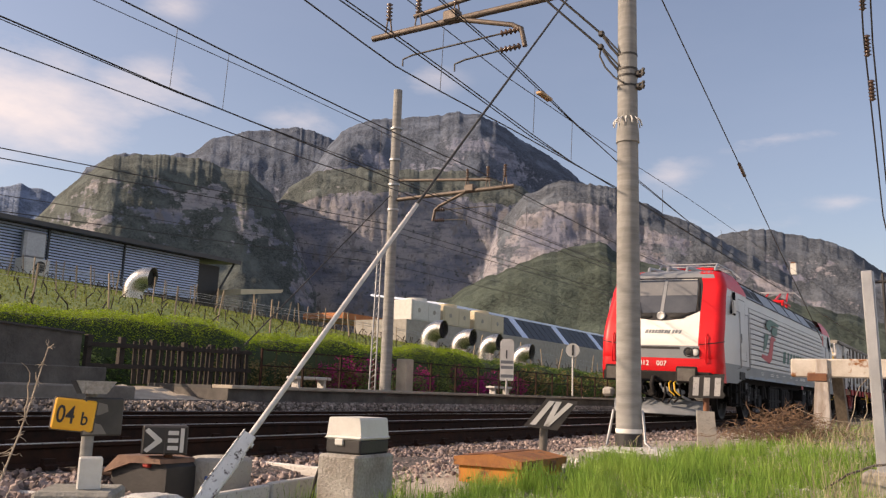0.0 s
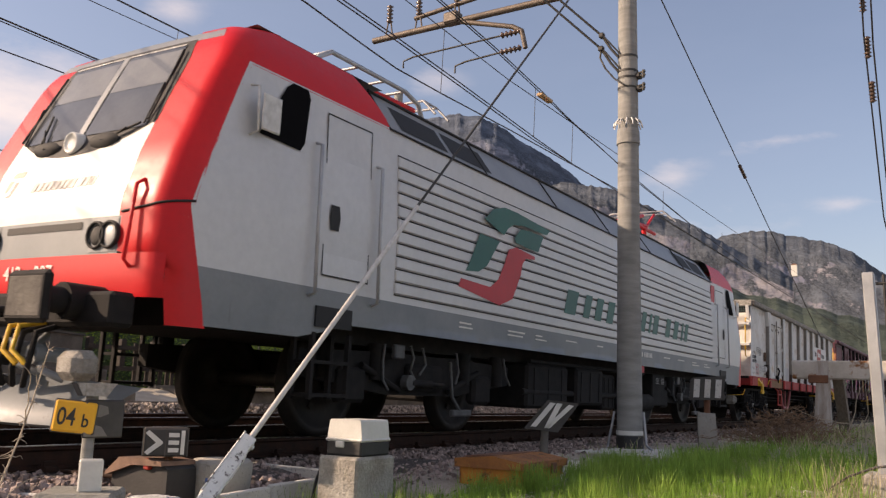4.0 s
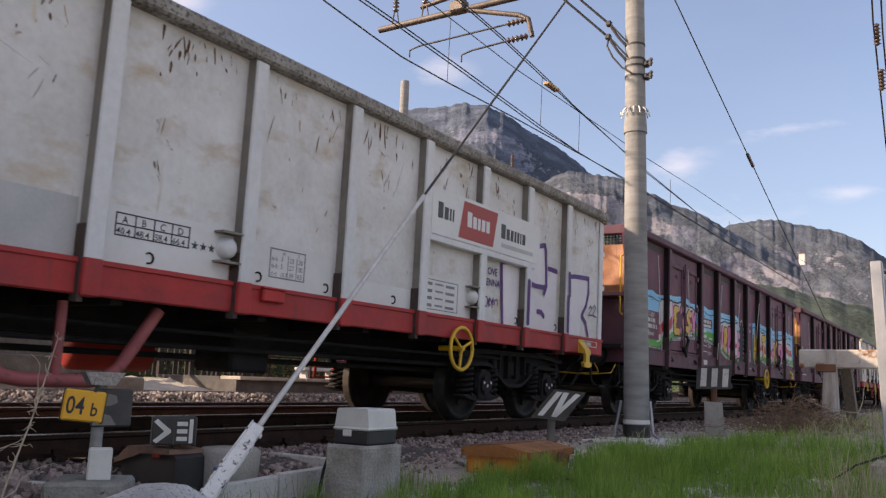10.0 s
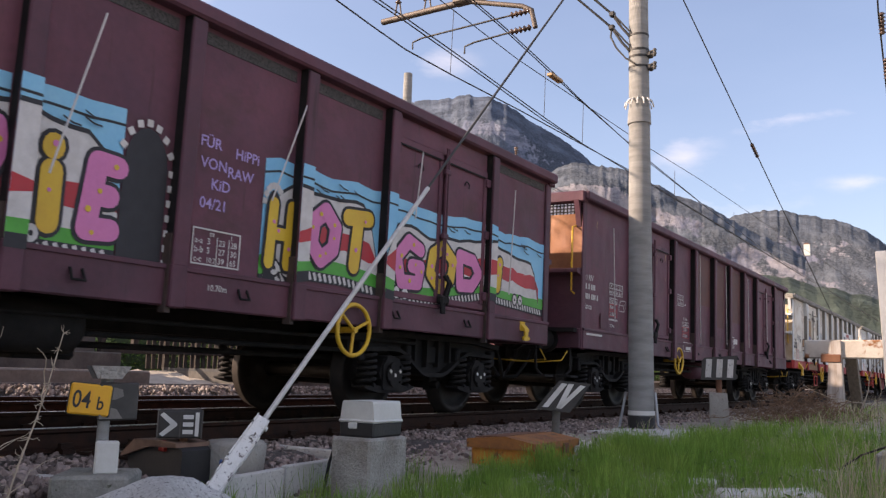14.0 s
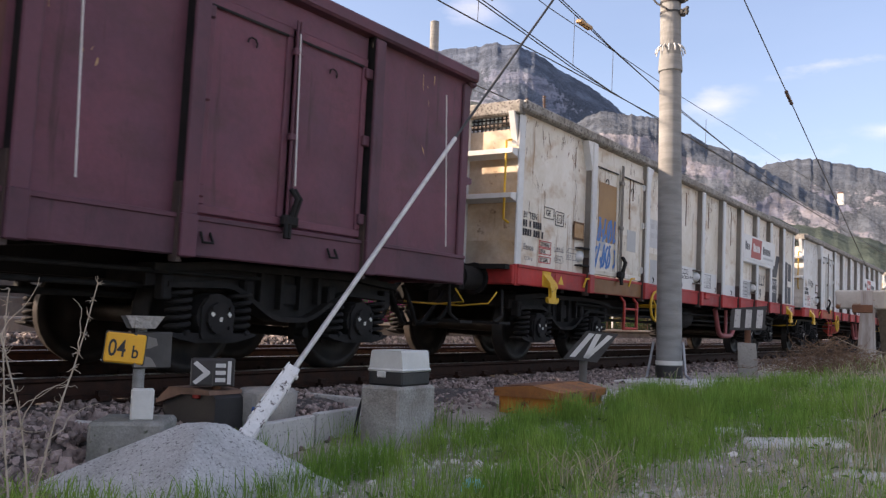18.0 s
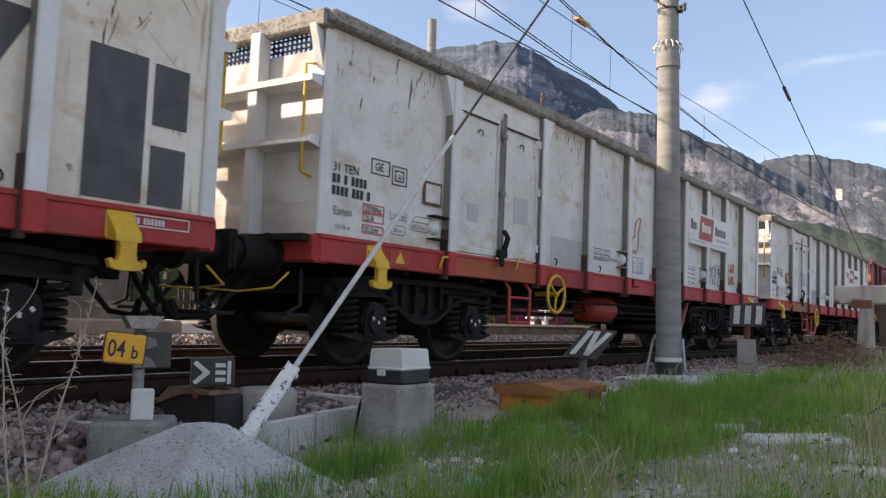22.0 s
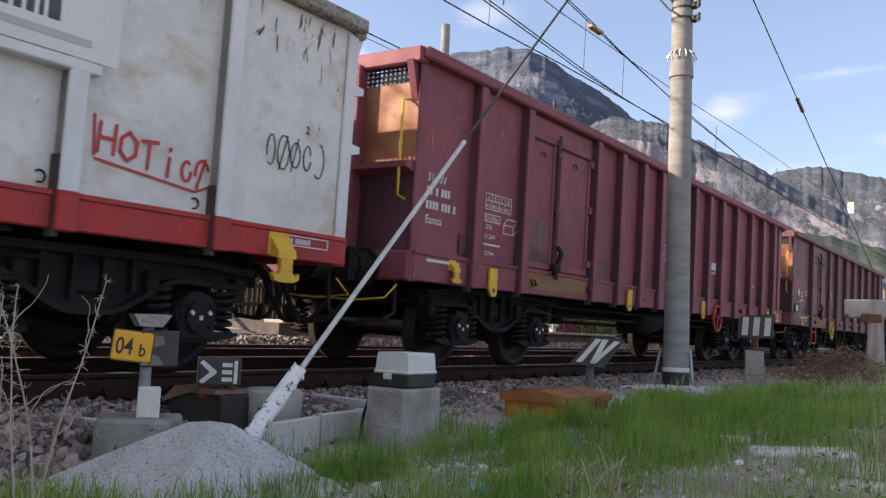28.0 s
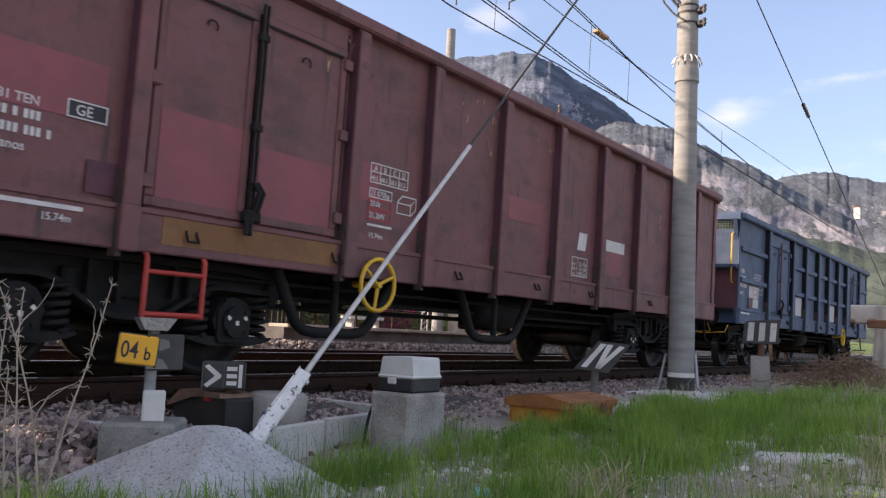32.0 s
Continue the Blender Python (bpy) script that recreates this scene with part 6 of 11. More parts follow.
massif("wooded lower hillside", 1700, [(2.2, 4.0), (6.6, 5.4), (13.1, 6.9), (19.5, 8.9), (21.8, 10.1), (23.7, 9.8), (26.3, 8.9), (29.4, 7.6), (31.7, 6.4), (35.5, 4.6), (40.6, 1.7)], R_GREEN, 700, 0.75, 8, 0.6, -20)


# ---- the train ----
def front_at(t):
    """Where the first wagon's leading end stands along the track."""
    return 39.44 - 3.945 * t - 0.0214 * t * t


PITCH, BOX = 15.74, 14.81


def wheelset(parent, r, y, gauge=1.5):
    """One axle with two wheels that roll; the axle lies along x."""
    s = Shape()
    m = Matrix.Rotation(radians(90), 4, "Y")
    for sx in (-1, 1):
        x = sx * gauge / 2
        prof = [(0.09, -0.1), (0.12, -0.1), (0.13, -0.03), (r * 0.8, -0.015), (r * 0.84, -0.062), (r, -0.062), (r, 0.045), (r + 0.028, 0.05), (r + 0.028, 0.072), (r * 0.84, 0.072), (r * 0.8, 0.02), (0.13, 0.035), (0.12, 0.1), (0.09, 0.1)]
        s.lathe([(a, (h if sx < 0 else -h)) for a, h in prof], 28, Matrix.Translation((x, 0, 0)) @ m)
    s.tube([(-gauge / 2 - 0.2, 0, 0), (gauge / 2 + 0.2, 0, 0)], 0.08, 10)
    for k in range(3):
        w = 2 * math.pi * k / 3
        for sx in (-1, 1):
            s.box(sx * (gauge / 2 + 0.035) - 0.012, sx * (gauge / 2 + 0.035) + 0.012, r * 0.5 * math.cos(w) - 0.03, r * 0.5 * math.cos(w) + 0.03, r * 0.5 * math.sin(w) - 0.03, r * 0.5 * math.sin(w) + 0.03)
    ob = part("wheelset", s, M_WHEEL, parent, "dark steel wheels on one axle")
    ob.location = (0, y, r)
    WHEELS.append((ob, r, y))
    return ob


WHEELS, VEHICLES = [], []
BOGIE_MESH = {}


def freight_bogie(parent, yc):
    """Two-axle bogie: dipped cast side frames, axle boxes between coil springs on yokes, bolster, brake gear."""
    if "side" not in BOGIE_MESH:
        s = Shape()
        belly = [(0.78 * k / 9, 0.47 + 0.27 * smoothstep(0.12, 0.78, abs(0.78 * k / 9))) for k in range(-9, 10)]
        crown = [(1.5 * k / 10, 0.90 - 0.05 * smoothstep(0.8, 1.5, abs(1.5 * k / 10))) for k in range(10, -11, -1)]
        under = [(-1.5, 0.70), (-1.36, 0.72)] + belly + [(1.36, 0.72), (1.5, 0.70)]
        s.prism(under + crown, 0.96, 1.0, "x")
        for line, wd in ((under[1:-1], 0.022), (crown, 0.03)):
            for (ya, za), (yb, zb) in zip(line, line[1:]):
                s.prism([(ya, za - wd), (yb, zb - wd), (yb, zb + wd), (ya, za + wd)], 0.90, 1.10, "x")
        for y in (-0.36, -0.12, 0.12, 0.36):
            s.box(1.0, 1.07, y - 0.02, y + 0.02, 0.56 if abs(y) < 0.2 else 0.62, 0.87)
        s.box(1.0, 1.04, -0.1, 0.1, 0.60, 0.80, 0.02)
        for y in (-1.36, 1.36, -0.52, 0.52):
            s.box(0.98, 1.09, y - 0.05, y + 0.05, 0.60, 0.80, 0.015)
        BOGIE_MESH["side"] = s.mesh("side_frame")
        BOGIE_MESH["bolster"] = Shape().box(-0.93, 0.93, -0.24, 0.24, 0.5, 0.84, 0.03).mesh("bolster")
        BOGIE_MESH["end_beam"] = Shape().box(-0.93, 0.93, -0.06, 0.06, 0.72, 0.88, 0.02).mesh("end_beam")
        s = Shape().tube([(-0.9, 0, 0.35), (0.9, 0, 0.35)], 0.045, 8)
        for sx in (-1, 1):
            s.box(sx * 0.75 - 0.05, sx * 0.75 + 0.05, -0.04, 0.04, 0.28, 0.72, 0.01)
        BOGIE_MESH["brake"] = s.mesh("brake_beam")
        b = Shape()
        b.prism([(0.19 * math.cos(q * math.pi / 8) * (1.0 if q % 8 else 1.05), 0.48 + 0.19 * math.sin(q * math.pi / 8)) for q in range(16)], 0.97, 1.13, "x")
        b.prism([(-0.145, 0.30), (0.145, 0.30), (0.165, 0.34), (0.165, 0.56), (0.10, 0.64), (-0.10, 0.64), (-0.165, 0.56), (-0.165, 0.34)], 1.13, 1.155, "x")
        b.prism([(0.13 * math.cos(q * math.pi / 6 + 0.26), 0.47 + 0.13 * math.sin(q * math.pi / 6 + 0.26)) for q in range(12)], 1.155, 1.188, "x")
        for a in (-0.09, 0.09):
            for c in (0.39, 0.55):
                b.tube([(1.19, a, c), (1.21, a, c)], 0.018, 6)
        BOGIE_MESH["box"] = b.mesh("axle_box")
        BOGIE_MESH["yoke"] = Shape().prism([(-0.44, 0.325), (-0.36, 0.30), (-0.2, 0.27), (0.2, 0.27), (0.36, 0.30), (0.44, 0.325), (0.44, 0.345), (-0.44, 0.345)], 0.95, 1.13, "x").mesh("spring_yoke")
        c = Shape()
        pts = [(1.04 + 0.09 * math.cos(w * math.pi / 5), 0.09 * math.sin(w * math.pi / 5), 0.345 + 0.0064 * w) for w in range(54)]
        c.tube(pts, 0.021, 5)
        BOGIE_MESH["spring"] = c.mesh("coil_spring")
        BOGIE_MESH["plate"] = Shape().box(1.192, 1.196, -0.014, 0.014, -0.018, 0.018).mesh("painted_mark")
    bg = part("bogie", BOGIE_MESH["bolster"], M_BOGIE, parent, "black cast two-axle bogie")
    bg.location = (0, yc, 0)
    flips = [Matrix.Identity(4), Matrix.Rotation(math.pi, 4, "Z")]
    for fl in flips:
        part("side_frame", BOGIE_MESH["side"], M_BOGIE, bg, "dipped cast side frame", fl)
    for y in (-1.36, 1.36):
        part("end_beam", BOGIE_MESH["end_beam"], M_BOGIE, bg, "", Matrix.Translation((0, y, 0)))
    for y in (-0.38, 0.38):
        part("brake_beam", BOGIE_MESH["brake"], M_UNDER, bg, "", Matrix.Translation((0, y, 0)))
    for y in (-0.9, 0.9):
        wheelset(bg, 0.46, y)
        for fl in flips:
            at = Matrix.Translation((0, y, 0)) @ fl
            part("axle_box", BOGIE_MESH["box"], M_BOGIE, bg, "", at)
            part("spring_yoke", BOGIE_MESH["yoke"], M_BOGIE, bg, "", at)
            for dy in (-0.31, 0.31):
                part("coil_spring", BOGIE_MESH["spring"], M_BOGIE, bg, "", Matrix.Translation((0, dy, 0)) @ at)
        for dy, z in ((-0.085, 0.50), (0.0, 0.46), (0.085, 0.50)):
            part("painted_mark", BOGIE_MESH["plate"], M_WHITE, bg, "white painted mark", Matrix.Translation((0, y + dy, z)) @ Matrix.Rotation(radians(45 if dy else 0), 4, "X"))
    return bg


def side_text(parent, words, y, z, size, material, x, name="lettering", shear=0.0, label=""):
    """Words on the side that faces the camera, reading towards the train's tail."""
    m = Matrix.Translation((x, y, z)) @ Matrix(((0, 0, 1, 0), (1, 0, 0, 0), (0, 1, 0, 0), (0, 0, 0, 1)))
    return part(name, lettering(words, size, shear), material, parent, label, m)


def side_bars(parent, rows, material, x, name="marking", label=""):
    """Unreadable lines of writing, as bars: (y, z, length, height)."""
    s = Shape()
    for y, z, ln, h in rows:
        s.box(x - 0.001, x + 0.002, y, y + ln, z, z + h)
    return part(name, s, material, parent, label)


def outline_box(s, x, y0, y1, z0, z1, w=0.012):
    for a in ((y0, y1, z0, z0 + w), (y0, y1, z1 - w, z1), (y0, y0 + w, z0 + w, z1 - w), (y1 - w, y1, z0 + w, z1 - w)):
        s.box(x - 0.001, x + 0.002, *a)


POSTS_A = (0.02, 2.18, 4.22, 5.62, 7.02, 8.32, 9.6, 10.85, 12.05, 13.3, 14.72)


M_FADED = surf("faded_red_tube", (0.33, 0.085, 0.085), (0.24, 0.06, 0.06), 4, 0.65, speck=(0.1, 0.04, 0.03), speck_scale=12)
M_DARKFOOT = surf("dark_brown_foot", (0.045, 0.032, 0.028), (0.085, 0.055, 0.045), 6, 0.8, bump=0.004, bscale=30)
M_MESH = surf("perforated_sheet", (0.05, 0.045, 0.042), (0.10, 0.09, 0.085), 30, 0.8, speck=(0.015, 0.014, 0.014), speck_scale=60, speck_cut=0.5)


def open_wagon(style):
    """A high-sided four-axle open wagon with two side doors by its leading end. Its own origin: rail level, mid-length."""
    body, sill, post = style["body"], style["sill"], style["post"]
    wg = thing("freight_wagon", style["label"], "wagon", "wagons of the train")
    H = style.get("top", 3.27)
    y0 = -BOX / 2
    LEN = style.get("box", BOX)
    y1 = y0 + LEN
    W = 1.40
    zs, zf = style.get("sill_z", 0.99), 1.23      # under side of the sill, floor
    e0 = y0 + style.get("inset", (0.2, 0.06))[0]      # where the box begins and ends
    e1 = y1 - style.get("inset", (0.2, 0.06))[1]
    P = lambda n, s, m, lab="", par=None: part(n, s, m, par or wg, lab)
    # floor and centre sill
    s = Shape().box(-W + 0.03, W - 0.03, y0 + 0.03, y1 - 0.03, zf - 0.06, zf)
    P("floor", s, M_UNDER)
    for x in (-0.35, 0.2):
        P("centre_beam", Shape().box(x, x + 0.15, y0 + 0.1, y1 - 0.1, 0.75, 1.16), M_UNDER)
    for k in range(9):
        yy = y0 + 1.6 + k * 1.45
        P("cross_beam", Shape().box(-W + 0.05, W - 0.05, yy - 0.05, yy + 0.05, 0.95, 1.159), M_UNDER)
    doors = style.get("doors", ((2.30, 3.20), (3.24, 4.16)))
    groups = [doors] + list(style.get("rear", ()))
    in_door = lambda u, m=0.0: any(g[0][0] - m < u < g[-1][1] + m for g in groups)
    posts = style.get("posts", POSTS_A)
    for sx in (1, -1):
        # side sheet, with the door opening left out
        s = Shape()
        cuts = [e0 - y0] + [e for g in groups for e in (g[0][0], g[-1][1])] + [e1 - y0]
        spans = list(zip(cuts[::2], cuts[1::2]))
        for a, b in spans:
            P("side_panel", Shape().box(min(sx * W, sx * (W - 0.012)), max(sx * W, sx * (W - 0.012)), y0 + a, y0 + b, zf - 0.02, H - 0.1), body, style.get("side_label", ""))
        # pressed swage lines
        for k in range(len(posts) - 1):
            a, b = posts[k] + 0.16, posts[k + 1] - 0.16
            if b - a > 0.4 and not in_door((a + b) / 2, 0.1):
                for z in style.get("swage", (1.75, 2.6)):
                    x = sx * (W + 0.004)
                    P("swage_line", Shape().box(x - 0.006, x + 0.006, y0 + a, y0 + b, z, z + 0.03, 0.004), body)
        for z in style.get("rails", ()):
            for k in range(len(posts) - 1):
                a, b = posts[k] + 0.06, posts[k + 1] - 0.06
                if in_door((a + b) / 2, 0.1):
                    continue
                P("side_rail", Shape().box(min(sx * W, sx * (W + 0.07)), max(sx * W, sx * (W + 0.07)), y0 + max(a, 0.25), y0 + min(b, e1 - y0 - 0.02), z, z + 0.10, 0.01), post)
        # long sill
        s = Shape()
        x = sx * (W + 0.02)
        s.box(x - 0.03, x + 0.03, e0, e1, zs, zf, 0.012)
        P("side_sill", s, sill, style.get("sill_label", ""))
        s = Shape()
        s.box(x - 0.05, x + 0.045, e0, e1, zf - 0.03, zf + 0.01, 0.006)
        P("sill_flange", s, sill)
        # top rail
        s = Shape()
        s.box(min(sx * (W - 0.05), sx * (W + 0.125)), max(sx * (W - 0.05), sx * (W + 0.125)), e0 - 0.05, e1 + 0.05, H - 0.13, H, 0.022)
        P("top_rail", s, style.get("rail", post))
        xs_ = sorted((sx * (W + 0.001), sx * (W + 0.006)))
        for k in range(len(posts) - 1):
            if style.get("mesh", False) and posts[k + 1] - posts[k] > 0.5 and not in_door((posts[k] + posts[k + 1]) / 2, 0.05):
                P("mesh_strip", Shape().box(xs_[0], xs_[1], y0 + posts[k] + 0.16, y0 + posts[k + 1] - 0.12, H - 0.27, H - 0.17), M_MESH)
        # posts
        for k, u in enumerate(posts):
            u = min(max(u, e0 - y0 + 0.04), e1 - y0 - 0.04)
            tall = 0.03 if k in (0, len(posts) - 1) else 0.12
            hw = style.get("post_w", 0.07)
            s = Shape()
            x0, x1 = sx * W, sx * (W + tall)
            if style.get("web") and tall > 0.1:
                s.box(min(sx * (W + 0.085), x1), max(sx * (W + 0.085), x1), y0 + u - hw, y0 + u + hw, zf, H - 0.15, 0.01)
            else:
                s.box(min(x0, x1), max(x0, x1), y0 + u - hw, y0 + u + hw, zf, H - 0.15, 0.015)
            if style.get("gusset") and k in (1, 2):
                s.prism([(y0 + u - hw, H - 0.15), (y0 + u - hw - 0.16, H - 0.15), (y0 + u - hw, H - 0.55)] if k == 1 else [(y0 + u + hw, H - 0.15), (y0 + u + hw + 0.16, H - 0.15), (y0 + u + hw, H - 0.5)], min(x0, x1), max(x0, x1) - 0.02, "x")
            sp = P("side_post", s, post)
            if style.get("web") and tall > 0.1:
                xw = sx * (W + 0.086)
                # the web's dark paint holds the shade behind the flange as well as grime
                part("post_web", Shape().box(min(x0, xw), max(x0, xw), y0 + u - hw * 0.9, y0 + u + hw * 0.9, zf, H - 0.13), style["web"], sp, "web of the post in the dark of grime and shade")
            s = Shape().box(min(x0, x1), max(x0, x1) + 0.004, y0 + u - hw - 0.004, y0 + u + hw + 0.004, zs - 0.012, zf + 0.012, 0.01)
            part("post_foot", s, sill, sp)
            if style.get("web") and tall > 0.1:
                part("foot_web", Shape().box(min(x0, xw), max(x0, xw), y0 + u - hw - 0.012, y0 + u - hw * 0.5, zs - 0.05, zf + 0.24), M_DARKFOOT, sp, "dark brown foot of the post")
        # doors
        for k, (a, b) in [(k, d) for g in groups for k, d in enumerate(g)]:
            dp = Shape()
            xd = sx * (W - 0.005)
            dp.box(min(xd, xd + sx * 0.03), max(xd, xd + sx * 0.03), y0 + a, y0 + b, zf + 0.03, H - 0.36, 0.006)
            xf = sx * (W + 0.045)
            door = P("door", dp, style.get("door", body))
            for q in ((a, b, zf + 0.03, zf + 0.1), (a, b, H - 0.44, H - 0.36), (a, a + 0.07, zf + 0.1, H - 0.44), (b - 0.07, b, zf + 0.1, H - 0.44)):
                part("door_frame", Shape().box(min(xd, xf), max(xd, xf), y0 + q[0], y0 + q[1], q[2], q[3], 0.008), style.get("door", body), door)
            # black strips stand in for the shaded gaps at the door's edges
            for q in (a - 0.045, b - 0.005):
                part("door_gap", Shape().box(min(sx * (W + 0.006), xd), max(sx * (W + 0.006), xd), y0 + q, y0 + q + 0.05, zf + 0.02, H - 0.2), M_UNDER, door, "black strip for the shade in the gap beside the door")
            part("top_slot", Shape().box(min(xf, xf + sx * 0.004), max(xf, xf + sx * 0.004), y0 + a + 0.03, y0 + b - 0.06, H - 0.45, H - 0.43), M_UNDER, door, "dark slot below the door's top edge")
            part("lift_eye", Shape().tube([(xf, y0 + (a + b) / 2 + 0.05 * math.cos(w), H - 0.62 + 0.045 * math.sin(w)) for w in (-0.6, 0.2, 1.0, 1.8, 2.6, 3.3)], 0.007, 5), M_UNDER, door, "small bent eye")
            edge = y0 + (b if k == 0 else a)
            s = Shape()
            xb = sx * (W + 0.085)
            s.tube([(xb, edge, zf - 0.02), (xb, edge, H - 0.3)], 0.013, 8)
            for z in (zf + 0.75, H - 0.6):
                s.box(xb - 0.03, xb + 0.02, edge - 0.03, edge + 0.03, z, z + 0.06, 0.008)
            part("locking_bar", s, style.get("bar", M_UNDER), door, "slim steel locking bar")
            s = Shape()
            s.box(xb - 0.03, xb + 0.05, edge - 0.06, edge + 0.07, zf + 0.02, zf + 0.12, 0.02)
            s.tube([(xb + 0.03, edge + 0.02, zf + 0.1), (xb + 0.06, edge + 0.05, zf + 0.26), (xb + 0.03, edge + 0.0, zf + 0.34)], 0.022, 6)
            s.tube([(xb + 0.03, edge - 0.03, zf + 0.06), (xb + 0.05, edge - 0.05, zf - 0.08)], 0.02, 6)
            part("latch", s, M_UNDER, door, "black greasy door latch")
            for z in (zf + 0.15, (zf + H) / 2 - 0.15, H - 0.55):
                e2 = y0 + (a if k == 0 else b)
                part("hinge", Shape().box(xb - 0.06, xb - 0.01, e2 - 0.05, e2 + 0.05, z, z + 0.1, 0.01), post, door)
        # lintel above the doors
        for g in groups:
            d0, d1 = g[0][0], g[-1][1]
            s = Shape().box(min(sx * W, sx * (W + 0.03)), max(sx * W, sx * (W + 0.03)), y0 + d0, y0 + d1, H - 0.36, H - 0.15, 0.006)
            P("door_lintel", s, body)
    # ends: sheet, ribs, corner posts, top rail
    for sy in (-1, 1):
        ye = e0 if sy < 0 else e1
        yo = y0 if sy < 0 else y1      # the buffer beam's outer end
        s = Shape()
        ya, yb = sorted((ye, ye - sy * 0.015))
        # maroon wagons: rust orange above holds the sun too, dark maroon below the shade
        zm = style.get("end_split", zf + 0.3)
        s.box(-W, W, ya, yb, zm, H - 0.34)
        P("end_wall", s, style.get("end", body), style.get("end_label", ""))
        P("end_wall", Shape().box(-W, W, ya, yb, zf - 0.02, zm - 0.001), style.get("end_low", style.get("end", body)))
        s = Shape()
        for k in range(47):
            s.box(-W + 0.06 * k + 0.01, -W + 0.06 * k + 0.026, ya, yb, H - 0.35, H - 0.15)
        for k in range(3):
            s.box(-W, W, ya - 0.002, yb + 0.002, H - 0.31 + 0.05 * k, H - 0.296 + 0.05 * k)
        P("mesh_grille", s, M_UNDER, "dark wire mesh below the top rail")["kind"] = "stuff"
        for sx in (-1, 1):
            P("rail_gusset", Shape().prism([(ye, H - 0.14), (ye + sy * 0.13, H - 0.14), (ye, H - 0.55)], min(sx * (W - 0.02), sx * (W - 0.1)), max(sx * (W - 0.02), sx * (W - 0.1)), "x"), post)
        for z in style.get("end_ribs", (1.85, 2.55)):
            s = Shape().prism([(ye, z), (ye + sy * 0.16, z + 0.04), (ye + sy * 0.16, z + 0.1), (ye, z + 0.12)], -W, W, "x")
            P("end_rib", s, post)
        for x in style.get("end_posts", (-0.62, 0.62)):
            s = Shape()
            ya, yb = sorted((ye, ye + sy * 0.14))
            s.box(x - 0.07, x + 0.07, ya, yb, zf, H - 0.12, 0.012)
            P("end_post", s, post)
        s = Shape()
        ya, yb = sorted((ye - sy * 0.05, ye + sy * 0.1))
        s.box(-W - 0.06, W + 0.06, ya, yb, H - 0.17, H + 0.002, 0.02)
        P("end_rail", s, style.get("rail", post))
        s = Shape()
        ya, yb = sorted((ye - sy * 0.12, ye + sy * 0.06))
        s.box(-W - 0.02, W + 0.02, ya, yb, zs, zf, 0.015)
        P("headstock", s, sill)
        for sx in (-1, 1):
            bx = sx * 0.875
            s = Shape()
            s.tube([(bx, ye, 1.05), (bx, yo + sy * 0.26, 1.05)], 0.15, 18)
            s.tube([(bx, ye + sy * 0.06, 1.05), (bx, ye + sy * 0.1, 1.05)], 0.2, 16)
            s.tube([(bx, yo + sy * 0.24, 1.05), (bx, yo + sy * 0.44, 1.05)], 0.11, 14)
            ya, yb = sorted((yo + sy * 0.42, yo + sy * 0.46))
            s.box(bx - 0.22, bx + 0.22, ya, yb, 0.88, 1.22, 0.015)
            P("buffer", s, M_UNDER, "black greasy buffer")
            s = Shape()
            pts = [(sx * 1.25, ye + sy * 0.02, 0.92), (sx * 1.27, ye + sy * 0.03, 0.6), (sx * 1.27, ye + sy * 0.2, 0.52)]
            s.tube(pts, 0.02, 6)
            s.box(min(sx * 1.02, sx * 1.4), max(sx * 1.02, sx * 1.4), min(ye + sy * 0.05, ye + sy * 0.3), max(ye + sy * 0.05, ye + sy * 0.3), 0.5, 0.53)
            P("shunter_step", s, style.get("step", M_UNDER))
        s = Shape()
        s.box(-0.08, 0.08, *sorted((ye, ye + sy * 0.32)), 0.98, 1.1, 0.02)
        s.tube([(0, yo + sy * 0.2, 1.02), (0, yo + sy * 0.42, 0.85), (0.02, yo + sy * 0.38, 0.6)], 0.035, 8)
        P("coupling", s, M_UNDER, "black hook and screw link")
        for hx in (-0.3, 0.4, 0.62):
            P("brake_hose", Shape().tube([(hx, ye, 0.9), (hx * 1.05, yo + sy * 0.05, 0.7), (hx * 0.95, yo + sy * 0.25, 0.48), (hx * 0.7, yo + sy * 0.44, 0.45), (hx * 0.5, yo + sy * 0.46, 0.6)], 0.027, 7), M_UNDER, "black rubber brake hose")
        P("uncoupling_bar", Shape().tube([(1.3, yo + sy * 0.02, 0.88), (1.3, yo + sy * 0.2, 0.74), (0.9, yo + sy * 0.22, 0.70), (0.45, yo + sy * 0.2, 0.72)], 0.009, 6), M_YELLOWPART, "thin yellow handrail under the buffer")
        for sx in ((-1, 1) if style.get("hand") else (1,)):
            x = sx * 1.3
            P("grab_rail", Shape().tube([(x, ye + sy * 0.02, 1.75), (x, ye + sy * 0.14, 1.78), (x, ye + sy * 0.14, 2.75), (x, ye + sy * 0.02, 2.78)], 0.016, 6), style.get("grab", M_YELLOWPART), "thin painted grab rail")
    # yellow towing hooks and flat lifting tabs
    for u in style.get("hooks", (0.95, 13.95)):
        x = W + 0.06
        hk = style.get("hook_size", 1.0)
        c = lambda d: y0 + u + d * hk
        h = lambda z: 1.2 - (1.2 - z) * hk
        s = Shape().box(x - 0.035, x + 0.0, c(-0.12), c(0.11), h(1.0), 1.2, 0.012)
        s.prism([(x - 0.03, h(1.19)), (x + 0.10 * hk, h(1.04)), (x + 0.11 * hk, h(0.98)), (x - 0.03, h(1.0))], c(-0.105), c(0.095), "y")
